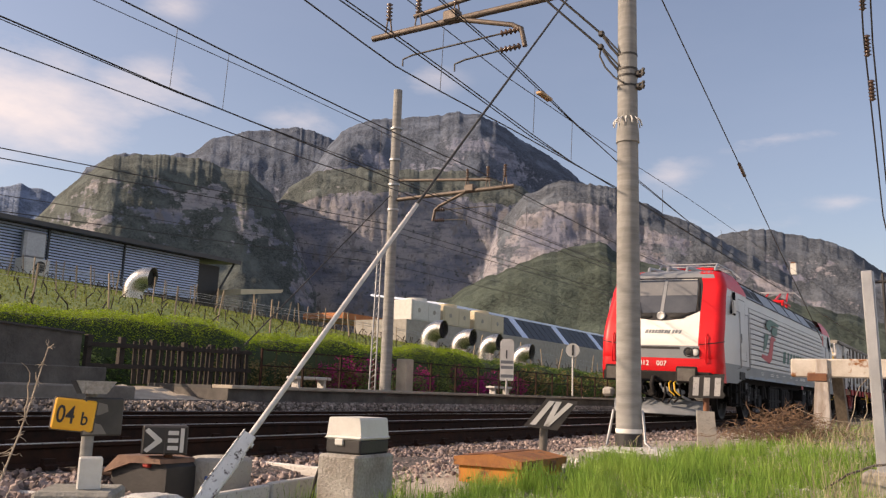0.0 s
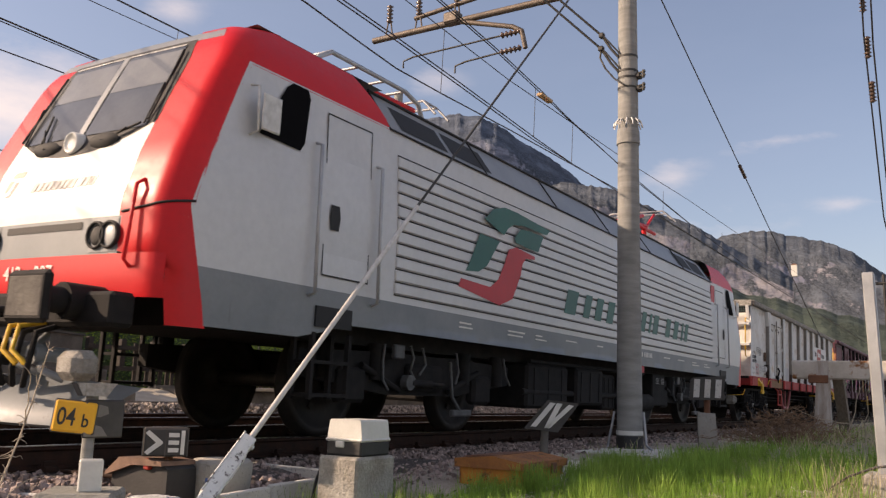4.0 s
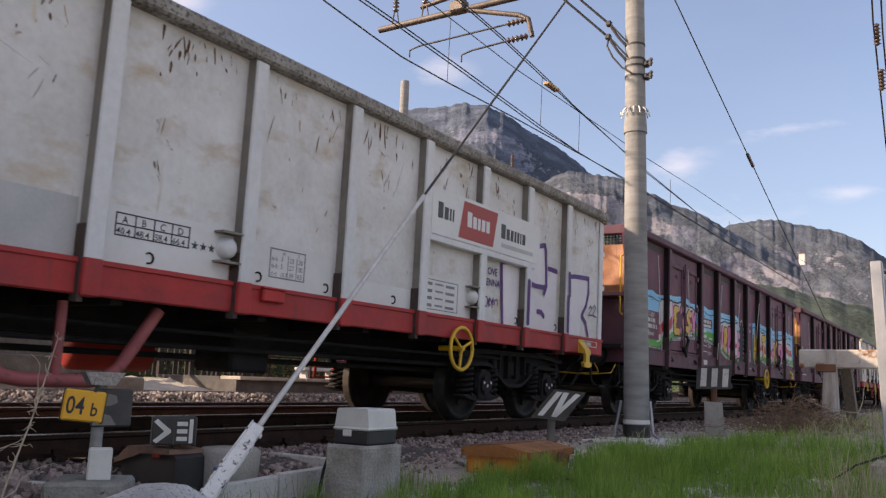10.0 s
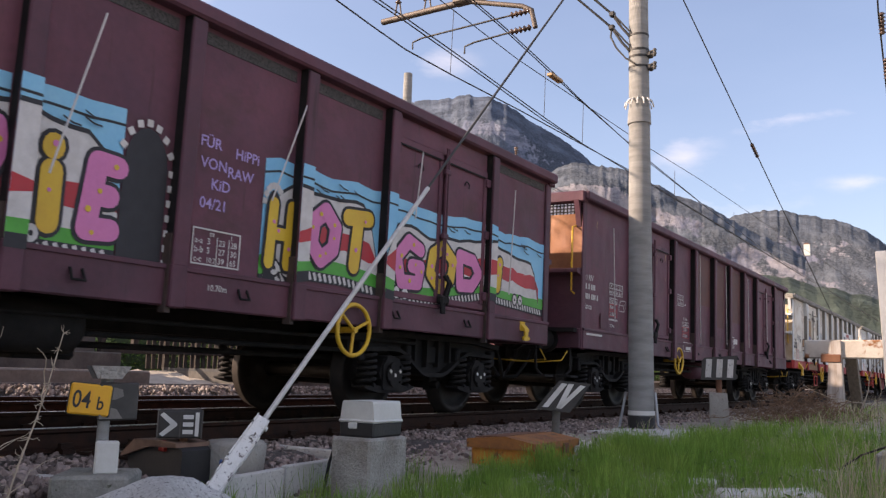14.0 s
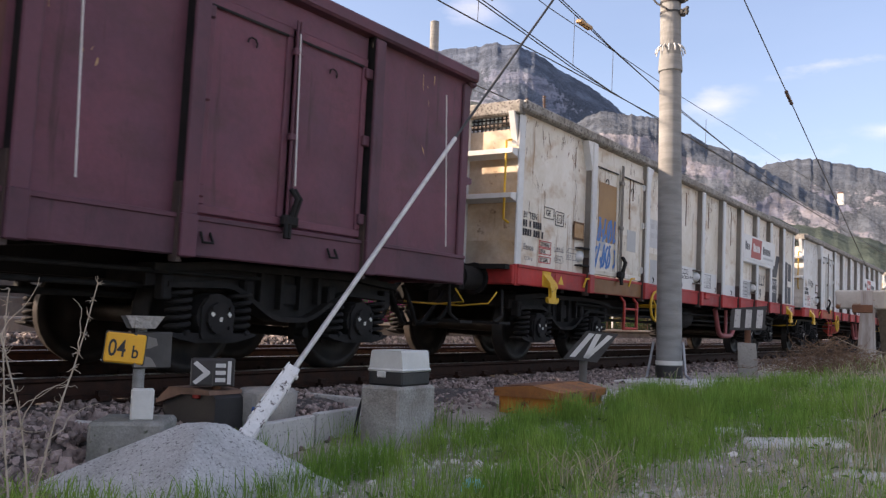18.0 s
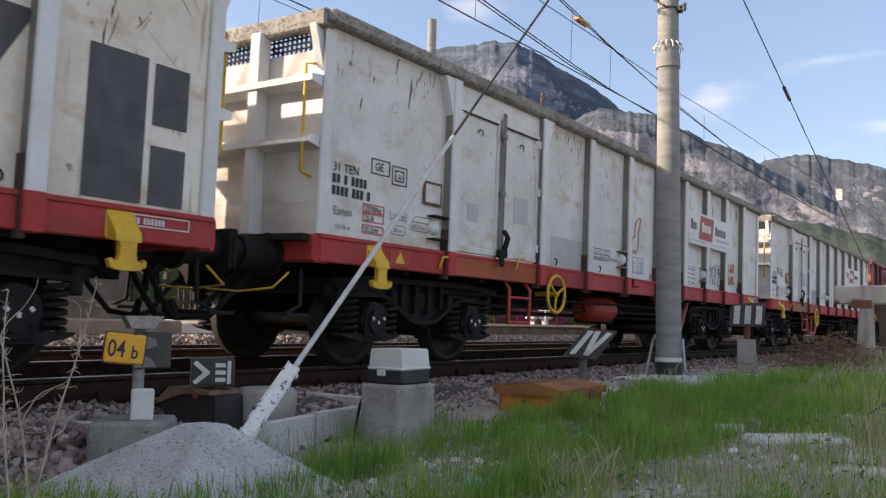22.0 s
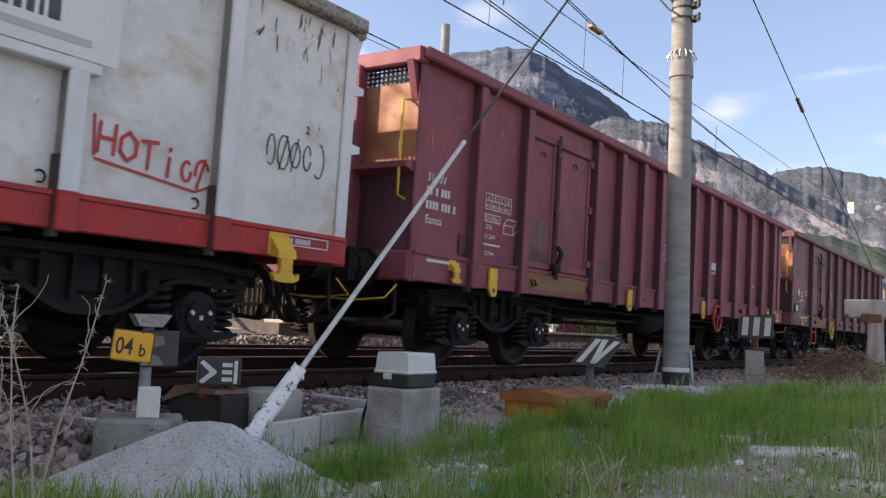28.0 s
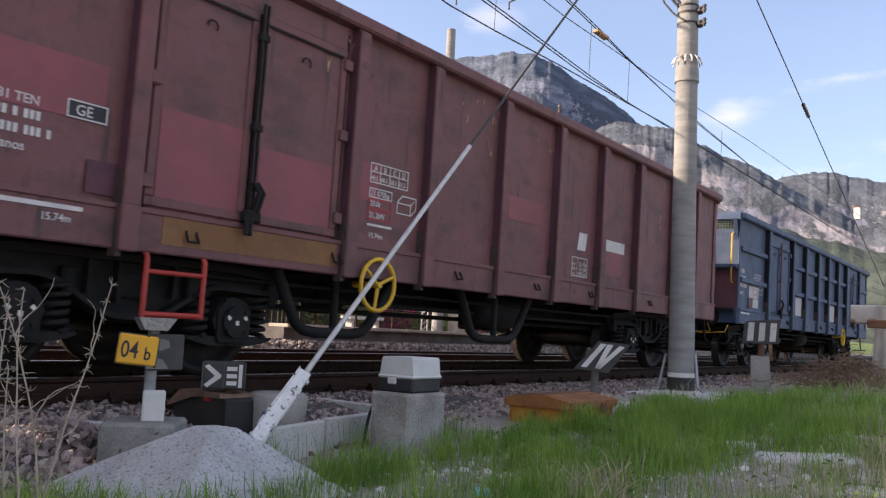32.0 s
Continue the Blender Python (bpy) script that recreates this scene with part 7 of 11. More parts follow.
        anchor = [(-0.075, 1.0), (0.065, 1.0), (0.06, 0.90), (0.07, 0.855), (0.115, 0.835), (0.12, 0.865), (0.145, 0.855), (0.14, 0.81), (0.08, 0.785), (-0.08, 0.785), (-0.13, 0.80), (-0.15, 0.85), (-0.12, 0.865), (-0.115, 0.84), (-0.075, 0.855), (-0.065, 0.90)]
        s.prism([(c(d), h(z)) for d, z in anchor], x + 0.06 * hk, x + 0.105 * hk, "x")
        P("tow_hook", s, M_YELLOWPART, "bent yellow towing hook")
    for u in style.get("tabs", ()):
        x = W + 0.06
        s = Shape().prism([(y0 + u - 0.08, 1.17), (y0 + u + 0.08, 1.17), (y0 + u + 0.08, 0.9), (y0 + u + 0.05, 0.85), (y0 + u - 0.03, 0.85), (y0 + u - 0.08, 0.92)], x, x + 0.03, "x")
        tb = P("lifting_tab", s, M_YELLOWPART, "flat yellow lifting tab")
        part("eye", Shape().tube([(x + 0.025, y0 + u + 0.01, 0.92), (x + 0.033, y0 + u + 0.01, 0.92)], 0.028, 10), M_BLACK, tb)
    # sheet-side door step, hand wheel, trestle, tanks, levers
    st = style.get("ladder")
    if st:
        u = st
        s = Shape()
        for a in (0.0, 0.5):
            s.tube([(W - 0.02, y0 + u + a, 0.98), (W + 0.05, y0 + u + a, 0.9), (W + 0.05, y0 + u + a, 0.48)], 0.022, 6)
        s.tube([(W + 0.05, y0 + u, 0.5), (W + 0.05, y0 + u + 0.5, 0.5)], 0.024, 6)
        s.tube([(W + 0.05, y0 + u, 0.8), (W + 0.05, y0 + u + 0.5, 0.8)], 0.02, 6)
        P("side_step", s, style.get("step_paint", M_REDPART), "red tubular step")
    if style.get("wheel"):
        s = Shape()
        yw, zw, xw = y0 + style["wheel"], 0.88, W + 0.1
        s.tube([(xw, yw + 0.24 * math.cos(a * math.pi / 12), zw + 0.24 * math.sin(a * math.pi / 12)) for a in range(25)], 0.022, 6, caps=False)
        for a in range(3):
            w = a * 2 * math.pi / 3 + 0.4
            s.tube([(xw, yw, zw), (xw, yw + 0.24 * math.cos(w), zw + 0.24 * math.sin(w))], 0.017, 6)
        s.tube([(xw - 0.3, yw, zw), (xw + 0.03, yw, zw)], 0.03, 8)
        P("hand_wheel", s, style.get("wheel_paint", M_YELLOWPART), "three-spoked brake hand wheel")
    for u in style.get("trestle", ()):
        s = Shape()
        for x in (W - 0.15,):
            s.tube([(x, y0 + u, 0.95), (x, y0 + u + 0.20, 0.60), (x, y0 + u + 0.27, 0.49), (x, y0 + u + 0.38, 0.43), (x, y0 + u + 0.52, 0.41), (x, y0 + u + 1.0, 0.41), (x, y0 + u + 1.14, 0.43), (x, y0 + u + 1.24, 0.50), (x, y0 + u + 1.32, 0.61), (x, y0 + u + 1.55, 0.95)], 0.05, 10)
            s.tube([(x, y0 + u + 0.75, 0.95), (x, y0 + u + 0.75, 0.43)], 0.036, 8)
        P("guard_frame", s, style.get("frame_paint", M_FADED), "bent tubular guard below the sill")
    s = Shape()
    yt = y0 + style.get("tank", 7.05)
    s.lathe([(0.02, 0), (0.14, 0.02), (0.2, 0.08), (0.2, 0.92), (0.14, 0.98), (0.02, 1.0)], 18, Matrix.Translation((style.get("tank_x", 0.85), yt, style.get("tank_z", 0.74))) @ Matrix.Rotation(radians(-90), 4, "X"))
    if style.get("far_step"):
        far = y0 + style["far_step"]
        P("far_step", Shape().tube([(-W, far, 1.0), (-W - 0.03, far, 0.45), (-W - 0.03, far - 0.4, 0.45), (-W, far - 0.4, 1.0)], 0.025, 6), M_REDPART, "bright red step on the sunny side")
    P("air_tank", s, style.get("tank_paint", M_UNDER), style.get("tank_label", "black cylindrical air tank"))
    s = Shape()
    for a, b, x, z, r in ((2.6, 12.2, 1.05, 0.82, 0.02), (2.6, 12.2, 0.9, 0.7, 0.025), (3.4, 11.4, 0.6, 0.62, 0.03)):
        s.tube([(x, y0 + a, z), (x, y0 + b, z)], r, 6)
    s.box(0.3, 0.8, y0 + 7.6, y0 + 8.1, 0.5, 0.9, 0.03)
    s.lathe([(0.02, 0), (0.17, 0.01), (0.17, 0.35), (0.05, 0.4)], 16, Matrix.Translation((0.3, y0 + 4.9, 0.75)) @ Matrix.Rotation(radians(-90), 4, "X"))
    P("brake_rigging", s, M_UNDER, "rods, cylinder and levers under the floor")
    # tie rings along the sill
    ring = Shape().tube([(W + 0.05, -0.045, 1.12), (W + 0.09, -0.05, 1.04), (W + 0.09, 0.05, 1.04), (W + 0.05, 0.045, 1.12)], 0.012, 5).mesh("lashing_ring")
    if style.get("ring"):
        ring = Shape().tube([(W + 0.012, 0.04 * math.cos(w), 1.315 + 0.04 * math.sin(w)) for w in (2.3, 1.6, 0.9, 0.2, -0.5, -1.2, -1.9)], 0.0075, 5).mesh("lashing_ring")
    for u in ((4.75, 6.14, 7.25, 8.12, 9.19, 11.9, 13.1) if style.get("ring") else (2.45, 4.0, 5.9, 7.6, 9.1, 11.2, 12.6)):
        part("lashing_ring", ring, style.get("ring") or M_UNDER, wg, "", pose(0, y0 + u, 0))
    for yc in (y0 + 2.28, y1 - 2.28):
        freight_bogie(wg, yc)
    return wg


# ---- the locomotive ----
M_WIND = surf("windscreen_glass", (0.06, 0.068, 0.082), (0.08, 0.088, 0.10), 2, 0.08)
M_BLIND = surf("sun_blind", (0.15, 0.155, 0.16), (0.19, 0.195, 0.195), 3, 0.12)
# flat black for the cab's unlit inside behind the open window
M_CABDARK = surf("cab_shade_black", (0.006, 0.006, 0.007), None, 3, 0.9)
M_CABDARK.node_tree.nodes["Principled BSDF"].inputs["Specular IOR Level"].default_value = 0.05
LOCO = 19.4


def nose_y(z):
    """How far the front lies behind the buffer faces, by height."""
    pts = ((0.85, 0.66), (1.25, 0.60), (1.9, 0.62), (2.3, 0.74), (2.9, 1.0), (3.42, 1.24), (3.60, 1.37), (3.72, 1.7))
    for (a, ya), (b, yb) in zip(pts, pts[1:]):
        if z <= b:
            return ya + (yb - ya) * max(0.0, z - a) / (b - a)
    return pts[-1][1]


def half_w(z):
    return 1.5 if z < 2.0 else 1.5 - 0.06 * smoothstep(2.0, 3.2, z) - (0.22 * ((z - 3.2) / 0.48) ** 1.6 if z > 3.2 else 0)


def plan(q, z, off=0.0):
    """The outline at height z: q from 0 (middle of the front) to 1 (end of the corner), then along the side to 2."""
    w, yf = half_w(z), nose_y(z)
    r = 0.2
    xa = w - r
    bow = 0.03
    if q < 0.7:
        x = xa * q / 0.7
        return Vector((x, yf + bow * (x / xa) ** 2 - off, z))
    if q < 1:
        a = (q - 0.7) / 0.3 * math.pi / 2
        return Vector((xa + (r + off) * math.sin(a), yf + bow + (r * 1.25) - (r * 1.25 + off) * math.cos(a), z))
    y1 = yf + bow + r * 1.25
    return Vector((w + off, y1 + (LOCO / 2 - y1) * (q - 1), z))


def red_edge(z):
    """Where the red corner ends along the side."""
    return 1.11 - 0.27 * (z - 0.92) if z < 1.886 else 0.85 + 0.40 * (z - 1.886)


def locomotive():
    lo = thing("locomotive", "silver, red and white electric locomotive with grey skirt", "locomotive", "vehicles of the train")
    P = lambda n, s, m, lab="", par=None: part(n, s, m, par or lo, lab)
    half = LOCO / 2

    def ends(fn):
        """fn(shape, place) builds one end; the other is turned round. place maps (x, y from the buffer face, z)."""
        for e in (-1, 1):
            fn(e, lambda v: Vector((v[0] if e < 0 else -v[0], (v[1] - half) if e < 0 else (half - v[1]), v[2])))

    def patch(place, q0, q1, z0, z1, nq, nz, off=0.0, mirror=True, zfn=None, qfn=None):
        s = Shape()
        for sx in ((1, -1) if mirror is True else (mirror,)):
            def fn(u, v):
                z = z0 + (z1 - z0) * v
                qa, qb = (q0, q1) if qfn is None else qfn(z)
                q = qa + (qb - qa) * u
                if zfn:
                    z = zfn(q, v)
                p = plan(q, z, off)
                return place((sx * p.x, p.y, p.z))
            s.grid(nq, nz, fn)
        return s

    def q_of_side(y, z):
        y1 = nose_y(z) + 0.03 + 0.2 * 1.25
        return 1 + (y - y1) / (half - y1)

    def one_end(e, place):
        lab = lambda t: t
        # white nose panel, with a dipping upper edge below the windscreen
        top = lambda q: 2.38 + 0.25 * (min(1.0, q / 0.514) ** 2.2)
        P("nose_panel", patch(place, 0, 0.514, 0, 1, 14, 10, 0.0, True, lambda q, v: 1.76 + (top(q) - 1.76) * v), M_LOCOWHITE, "white nose panel")
        P("nose_band", patch(place, 0, 0.53, 1.46, 1.76, 12, 3), M_LOCOGREY, "grey band with headlights")
        s = Shape()
        for sx in (1, -1):
            a = [plan(q, z, 0.006) for z in (1.67, 1.73) for q in (0.0, 0.283)]
            s.add([place((sx * p.x, p.y, p.z)) for p in a], [(0, 1, 3, 2)])
        P("air_slot", s, M_SLOT)
        P("front_skirt", patch(place, 0, 0.86, 1.12, 1.46, 12, 4), M_LOCORED, "red lower front")
        for sd in (1, -1):
            P("corner_column", patch(place, 0.514, 0.9, 1.76, 3.715, 14, 18, 0.0, sd, None, lambda z: (0.514, max(1.0, q_of_side(red_edge(z), z)))), M_LOCORED, "red rounded corner column")
            P("corner_skirt", patch(place, 0.53, 1.0, 0.92, 1.76, 12, 6, 0.0, sd, None, lambda z: (0.53 if z > 1.46 else 0.86, max(1.0, q_of_side(red_edge(z), z)))), M_LOCORED, "red lower corner")
        # windscreen
        low = lambda q: top(q) + 0.0
        P("windscreen_surround", patch(place, 0, 0.522, 0, 1, 16, 8, 0.004, True, lambda q, v: low(q) - 0.01 + (3.50 - low(q)) * v), M_SLOT, "black windscreen surround")
        s = patch(place, 0.018, 0.462, 0, 1, 12, 8, 0.012, True, lambda q, v: 2.57 + (3.43 - 2.57) * v)
        ws = P("windscreen", s, M_WIND, "two-part glass windscreen")
        part("sun_blind", patch(place, 0.03, 0.45, 0, 1, 12, 3, 0.015, True, lambda q, v: 3.02 + 0.36 * v), M_BLIND, ws, "pale lowered sun blinds")
        part("glazing_edge", patch(place, 0.0, 0.466, 0, 1, 12, 1, 0.016, True, lambda q, v: 3.425 + 0.018 * v), M_GREYROD, ws, "bright top edge of the glazing")
        part("middle_bar", patch(place, 0.0, 0.022, 0, 1, 2, 6, 0.02, True, lambda q, v: 2.56 + 0.88 * v), M_LOCOROOF, ws, "grey bar between the panes")
        for sx, q0_, z0_, q1_, z1_ in ((1, 0.487, 2.62, 0.478, 3.36), (-1, 0.487, 2.60, 0.478, 3.34), (-1, 0.28, 2.52, 0.345, 2.86), (1, 0.30, 2.52, 0.44, 2.60)):
            a, b = plan(q0_, z0_, 0.04), plan(q1_, z1_, 0.035)
            wp_ = P("wiper", Shape().tube([place((sx * a.x, a.y, a.z)), place((sx * b.x, b.y, b.z))], 0.011, 5), M_RUBBER)
            part("wiper_arm", Shape().tube([place((sx * (a.x - 0.05), a.y, a.z - 0.03)), place((sx * ((a.x + b.x) / 2), (a.y + b.y) / 2 - 0.02, (a.z + b.z) / 2))], 0.009, 5), M_RUBBER, wp_)
        for sx in (1, -1):
            c = plan(0.22, 2.475, 0.02)
            part("wiper_housing", Shape().lathe([(0.02, 0.03), (0.16, 0.025), (0.19, 0.0)], 16, Matrix.Translation(place((sx * c.x, c.y, c.z))) @ Matrix.Rotation(radians(90 if e < 0 else -90), 4, "X") @ Matrix.Diagonal((1, 0.38, 1, 1))), M_RUBBER, ws, "black wiper motor cover")
        c = plan(0, 2.49, 0.05)
        s = Shape().lathe([(0.0, 0.012), (0.075, 0.008), (0.082, 0.02), (0.098, 0.015), (0.105, -0.1)], 16, Matrix.Translation(place((0, c.y, c.z))) @ Matrix.Rotation(radians(90 if e < 0 else -90), 4, "X"))
        P("centre_headlight", s, M_LAMP, "round headlight below the windscreen")
        for sx in (1, -1):
            s = Shape()
            s.grid(8, 2, lambda u, v: place((lambda p: (sx * p.x, p.y, p.z))(plan(0.345 + 0.175 * u, 1.475 + 0.275 * v, 0.006))))
            pod = P("lamp_plate", s, M_LOCOROOF, "grey plate round the lamps")
            for qa, mm, nm in ((0.478, M_LAMP, "headlight"), (0.392, M_SLOT, "tail_light")):
                c = plan(qa, 1.61, 0.012)
                at = Matrix.Translation(place((sx * c.x, c.y, c.z))) @ Matrix.Rotation(radians(90 if e < 0 else -90), 4, "X")
                part(nm, Shape().lathe([(0.0, 0.012), (0.05, 0.01), (0.08, 0.0), (0.1, -0.03)], 18, at), mm, pod)
                part("bezel", Shape().lathe([(0.092, 0.0), (0.096, 0.022), (0.112, 0.02), (0.116, -0.03)], 18, at), M_RUBBER, pod)
        for sx in (1, -1):
            s = Shape()
            pts = [plan(q, 1.79 + 0.10 * max(0.0, (q - 0.52) / 0.48), 0.004) for q in (0.53, 0.62, 0.7, 0.76, 0.82, 0.88, 0.94, 1.0)]
            s.tube([place((sx * p.x, p.y, p.z)) for p in pts], 0.011, 5)
            P("corner_seam", s, M_SLOT, "dark joint in the red corner")
        # running number on the red front, leading end only shows
        if e < 0:
            c = plan(0.02, 1.32, 0.004)
            for words, xo, size in (("E", -0.62, 0.11), ("412", -0.47, 0.17), ("007", -0.04, 0.17)):
                m = Matrix.Translation(place((xo, c.y - 0.005 + 0.1 * (xo / 1.05) ** 2 * 0, 1.27))) @ Matrix.Rotation(radians(90), 4, "X")
                part("lettering", lettering(words, size), M_WHITE, lo, "white numerals on red", m)
            # mark and name on the nose, as plain slanted shapes
            s = Shape()
            for k, (x, w) in enumerate(((0.0, 0.07), (0.09, 0.055), (0.165, 0.06), (0.24, 0.055), (0.31, 0.02), (0.34, 0.05), (0.40, 0.06), (0.475, 0.045), (0.53, 0.02), (0.56, 0.06), (0.66, 0.06), (0.735, 0.06), (0.81, 0.02), (0.84, 0.045))):
                x += -0.36
                for a in (x,):
                    yy = lambda xx, z: nose_y(z) + 0.03 * (xx / 1.05) ** 2 - 0.006
                    q = [(a, 2.05), (a + w, 2.05), (a + w + 0.03, 2.14), (a + 0.03, 2.14)]
                    s.add([place((xx, yy(xx, z), z)) for xx, z in q], [(0, 1, 2, 3)])
            nm_ = P("name_mark", s, M_LOCOGREY, "row of small slanted grey shapes")
            nm_["kind"] = "stuff"
            s = Shape()
            s2 = Shape()
            for sh, qs in ((s, (((-0.77, 2.22), (-0.57, 2.22), (-0.55, 2.28), (-0.72, 2.28)), ((-0.82, 2.08), (-0.74, 2.08), (-0.69, 2.20), (-0.77, 2.20)))), (s2, (((-0.80, 2.03), (-0.66, 2.03), (-0.60, 2.18), (-0.67, 2.18), (-0.70, 2.06)),))):
                for q in qs:
                    sh.add([place((xx, nose_y(z) + 0.03 * (xx / 1.05) ** 2 - 0.006, z)) for xx, z in q], [tuple(range(len(q)))])
            P("nose_emblem", s, M_GREEN)
            P("nose_emblem", s2, M_CRIMSON)
        # roof cap over the cab
        s = Shape()
        for sx in (1, -1):
            s.grid(10, 5, lambda u, v: place((sx * min(1.0, u * 1.0) * (half_w(3.44) - 0.42 * 0), 0, 0)) if False else place((lambda p: (sx * p.x, p.y, p.z))(plan(0.72 * u, 3.47 + 0.25 * v, 0.0))))
        P("cab_roof_front", s, M_LOCOROOF)
        s = Shape()
        for sx in (1, -1):
            def fn(u, v):
                z = 3.2 + 0.5 * v
                ya = nose_y(z) + 0.27
                y = ya + (3.45 - ya) * u
                x = half_w(z) - 0.02 * 0
                yy = y - 0.35 * v * (1 - u) * 0
                return place((sx * x, yy - 0.42 * v * u, z))
            P("cab_roof_side", Shape().grid(8, 5, fn), M_LOCORED, "red cab roof edge")
        s = Shape()
        s.grid(6, 8, lambda u, v: place(((u * 2 - 1) * 1.2, 1.66 + 1.9 * v, 3.708 + 0.05 * (1 - (u * 2 - 1) ** 2) * v)))
        P("cab_roof", s, M_LOCOROOF)
        # buffers, coupling, hoses, plough, handrails
        for sx in (-1, 1):
            x = sx * 0.86
            s = Shape()
            pa, pb = place((x, 0.06, 1.06)), place((x, 0.62, 1.06))
            s.tube([pb, pb + (pa - pb) * 0.6], 0.14, 14)
            s.tube([pb + (pa - pb) * 0.5, pa], 0.1, 14)
            a = place((x - 0.25, 0.0, 0.87))
            b = place((x + 0.25, 0.07, 1.25))
            s.box(min(a.x, b.x), max(a.x, b.x), min(a.y, b.y), max(a.y, b.y), 0.87, 1.25, 0.04)
            P("buffer", s, M_UNDER, "square dirty buffer")
            s = Shape()
            a, b = place((x - 0.21, -0.004, 0.9)), place((x + 0.21, 0.02, 1.22))
            s.box(min(a.x, b.x), max(a.x, b.x), min(a.y, b.y), max(a.y, b.y), 0.91, 1.21, 0.01)
            P("buffer_face", s, M_CONC_DARK, "worn greasy buffer face")
            s = Shape()
            pts = [plan(0.62, z, 0.06) for z in (1.35, 1.4, 2.0, 2.05)]
            pts[0], pts[3] = plan(0.62, 1.35, 0.0), plan(0.62, 2.05, 0.0)
            s.tube([place((sx * p.x, p.y, p.z)) for p in pts], 0.016, 6)
            P("handrail", s, M_LOCORED)
        s = Shape()
        a, b = place((-1.3, 0.35, 0)), place((1.3, 0.62, 0))
        s.box(-1.3, 1.3, min(a.y, b.y) + 0.05, max(a.y, b.y), 0.88, 1.14, 0.03)
        P("buffer_beam", s, M_UNDER)
        s = Shape()
        s.grid(12, 6, lambda u, v: place(((u * 2 - 1) * (1.03 + 0.14 * v), 0.26 + 0.26 * abs(u * 2 - 1) ** 1.5 + 0.34 * v ** 1.6, 0.14 + 0.30 * v + 0.06 * math.cos((u * 2 - 1) * 1.5) * v)))
        s.grid(12, 1, lambda u, v: place(((u * 2 - 1) * 1.03, 0.26 + 0.26 * abs(u * 2 - 1) ** 1.5 + 0.04 * v, 0.14 - 0.02 * v)))
        P("snow_plough", s, M_LOCOGREY if e < 0 else M_UNDER, "grey steel track clearer" if e < 0 else "black track clearer")
        s = Shape()
        s.tube([place(p) for p in ((0, 0.55, 1.0), (0, 0.25, 0.98), (0.0, 0.15, 0.8), (0.03, 0.22, 0.62))], 0.05, 8)
        for x in (-0.62, -0.45, -0.28, 0.28, 0.45, 0.62):
            s.tube([place(p) for p in ((x, 0.5, 0.9), (x, 0.28, 0.82), (x * 1.1, 0.2, 0.55), (x * 0.8, 0.3, 0.42))], 0.024, 6)
        P("coupling", s, M_UNDER, "hook and brake hoses")
        for x, zz in ((-0.3, 0.72), (0.3, 0.70), (-0.05, 0.62), (0.62, 0.66), (-0.7, 0.62)):
            s = Shape()
            s.tube([place((x, 0.55, zz)), place((x, 0.3, zz))], 0.06, 10)
            s.tube([place((x, 0.32, zz)), place((x, 0.26, zz))], 0.08, 10)
            s.tube([place(p) for p in ((x - 0.2, 0.5, zz + 0.15), (x - 0.12, 0.34, zz + 0.05), (x + 0.1, 0.3, zz - 0.12), (x + 0.22, 0.4, zz - 0.18))], 0.03, 7)
            P("coupler_socket", s, M_LOCOGREY if x > 0 else M_UNDER)
        for sx in (-1, 1):
            s = Shape()
            a_, b_ = place((sx * 1.12 - 0.14, 0.2, 0.5)), place((sx * 1.12 + 0.14, 0.42, 0.66))
            s.box(min(a_.x, b_.x), max(a_.x, b_.x), min(a_.y, b_.y), max(a_.y, b_.y), 0.48, 0.70, 0.06)
            P("step_block", s, M_CONC_RUST, "dusty rusty step block")
        for x in (-0.52, 0.38, 0.5):
            s = Shape().tube([place(p) for p in ((x, 0.5, 0.92), (x + 0.02, 0.2, 0.86), (x + 0.06, 0.14, 0.68), (x + 0.16, 0.2, 0.58))], 0.02, 6)
            P("cable", s, M_YELLOWPART, "yellow cable loop")
        # driver's door, handrails, side window
        for sx in (1, -1):
            X = lambda z, o: sx * (half_w(z) + o)
            s = Shape()
            ya, yb = 2.42, 3.12
            s.add([place((X(z, 0.008), y, z)) for y, z in ((ya, 1.52), (yb, 1.52), (yb, 3.08), (ya, 3.08))], [(0, 1, 2, 3)])
            door = P("cab_door", s, M_SILVER)
            s = Shape()
            for q in ((ya, ya + 0.012, 1.52, 3.08), (yb - 0.012, yb, 1.52, 3.08), (ya, yb, 1.52, 1.535), (ya, yb, 3.065, 3.08)):
                s.add([place((X(z, 0.011), y, z)) for y, z in ((q[0], q[2]), (q[1], q[2]), (q[1], q[3]), (q[0], q[3]))], [(0, 1, 2, 3)])
            part("door_seam", s, M_SLOT, door)
            s = Shape()
            s.add([place((X(z, 0.012), y, z)) for y, z in ((2.5, 1.96), (2.62, 1.96), (2.64, 2.08), (2.62, 2.2), (2.5, 2.2), (2.48, 2.08))], [tuple(range(6))])
            part("door_handle_recess", s, M_SLOT, door)
            for y in (2.28, 3.22):
                s = Shape()
                s.tube([place((X(z, o), y, z)) for z, o in ((1.32, 0.0), (1.34, 0.07), (2.72, 0.07), (2.74, 0.0))], 0.018, 6)
                P("door_handrail", s, M_STEEL, "vertical steel handrail")
            s = Shape()
            q = [(1.52, 2.62), (2.04, 2.60), (2.1, 2.68), (2.16, 3.12), (2.12, 3.2), (1.92, 3.2), (1.84, 3.14)]
            s.add([place((X(z, 0.014), y, z)) for y, z in q], [tuple(range(len(q)))])
            P("side_window", s, M_CABDARK, "open cab side window filled with painted shade")
            s = Shape()
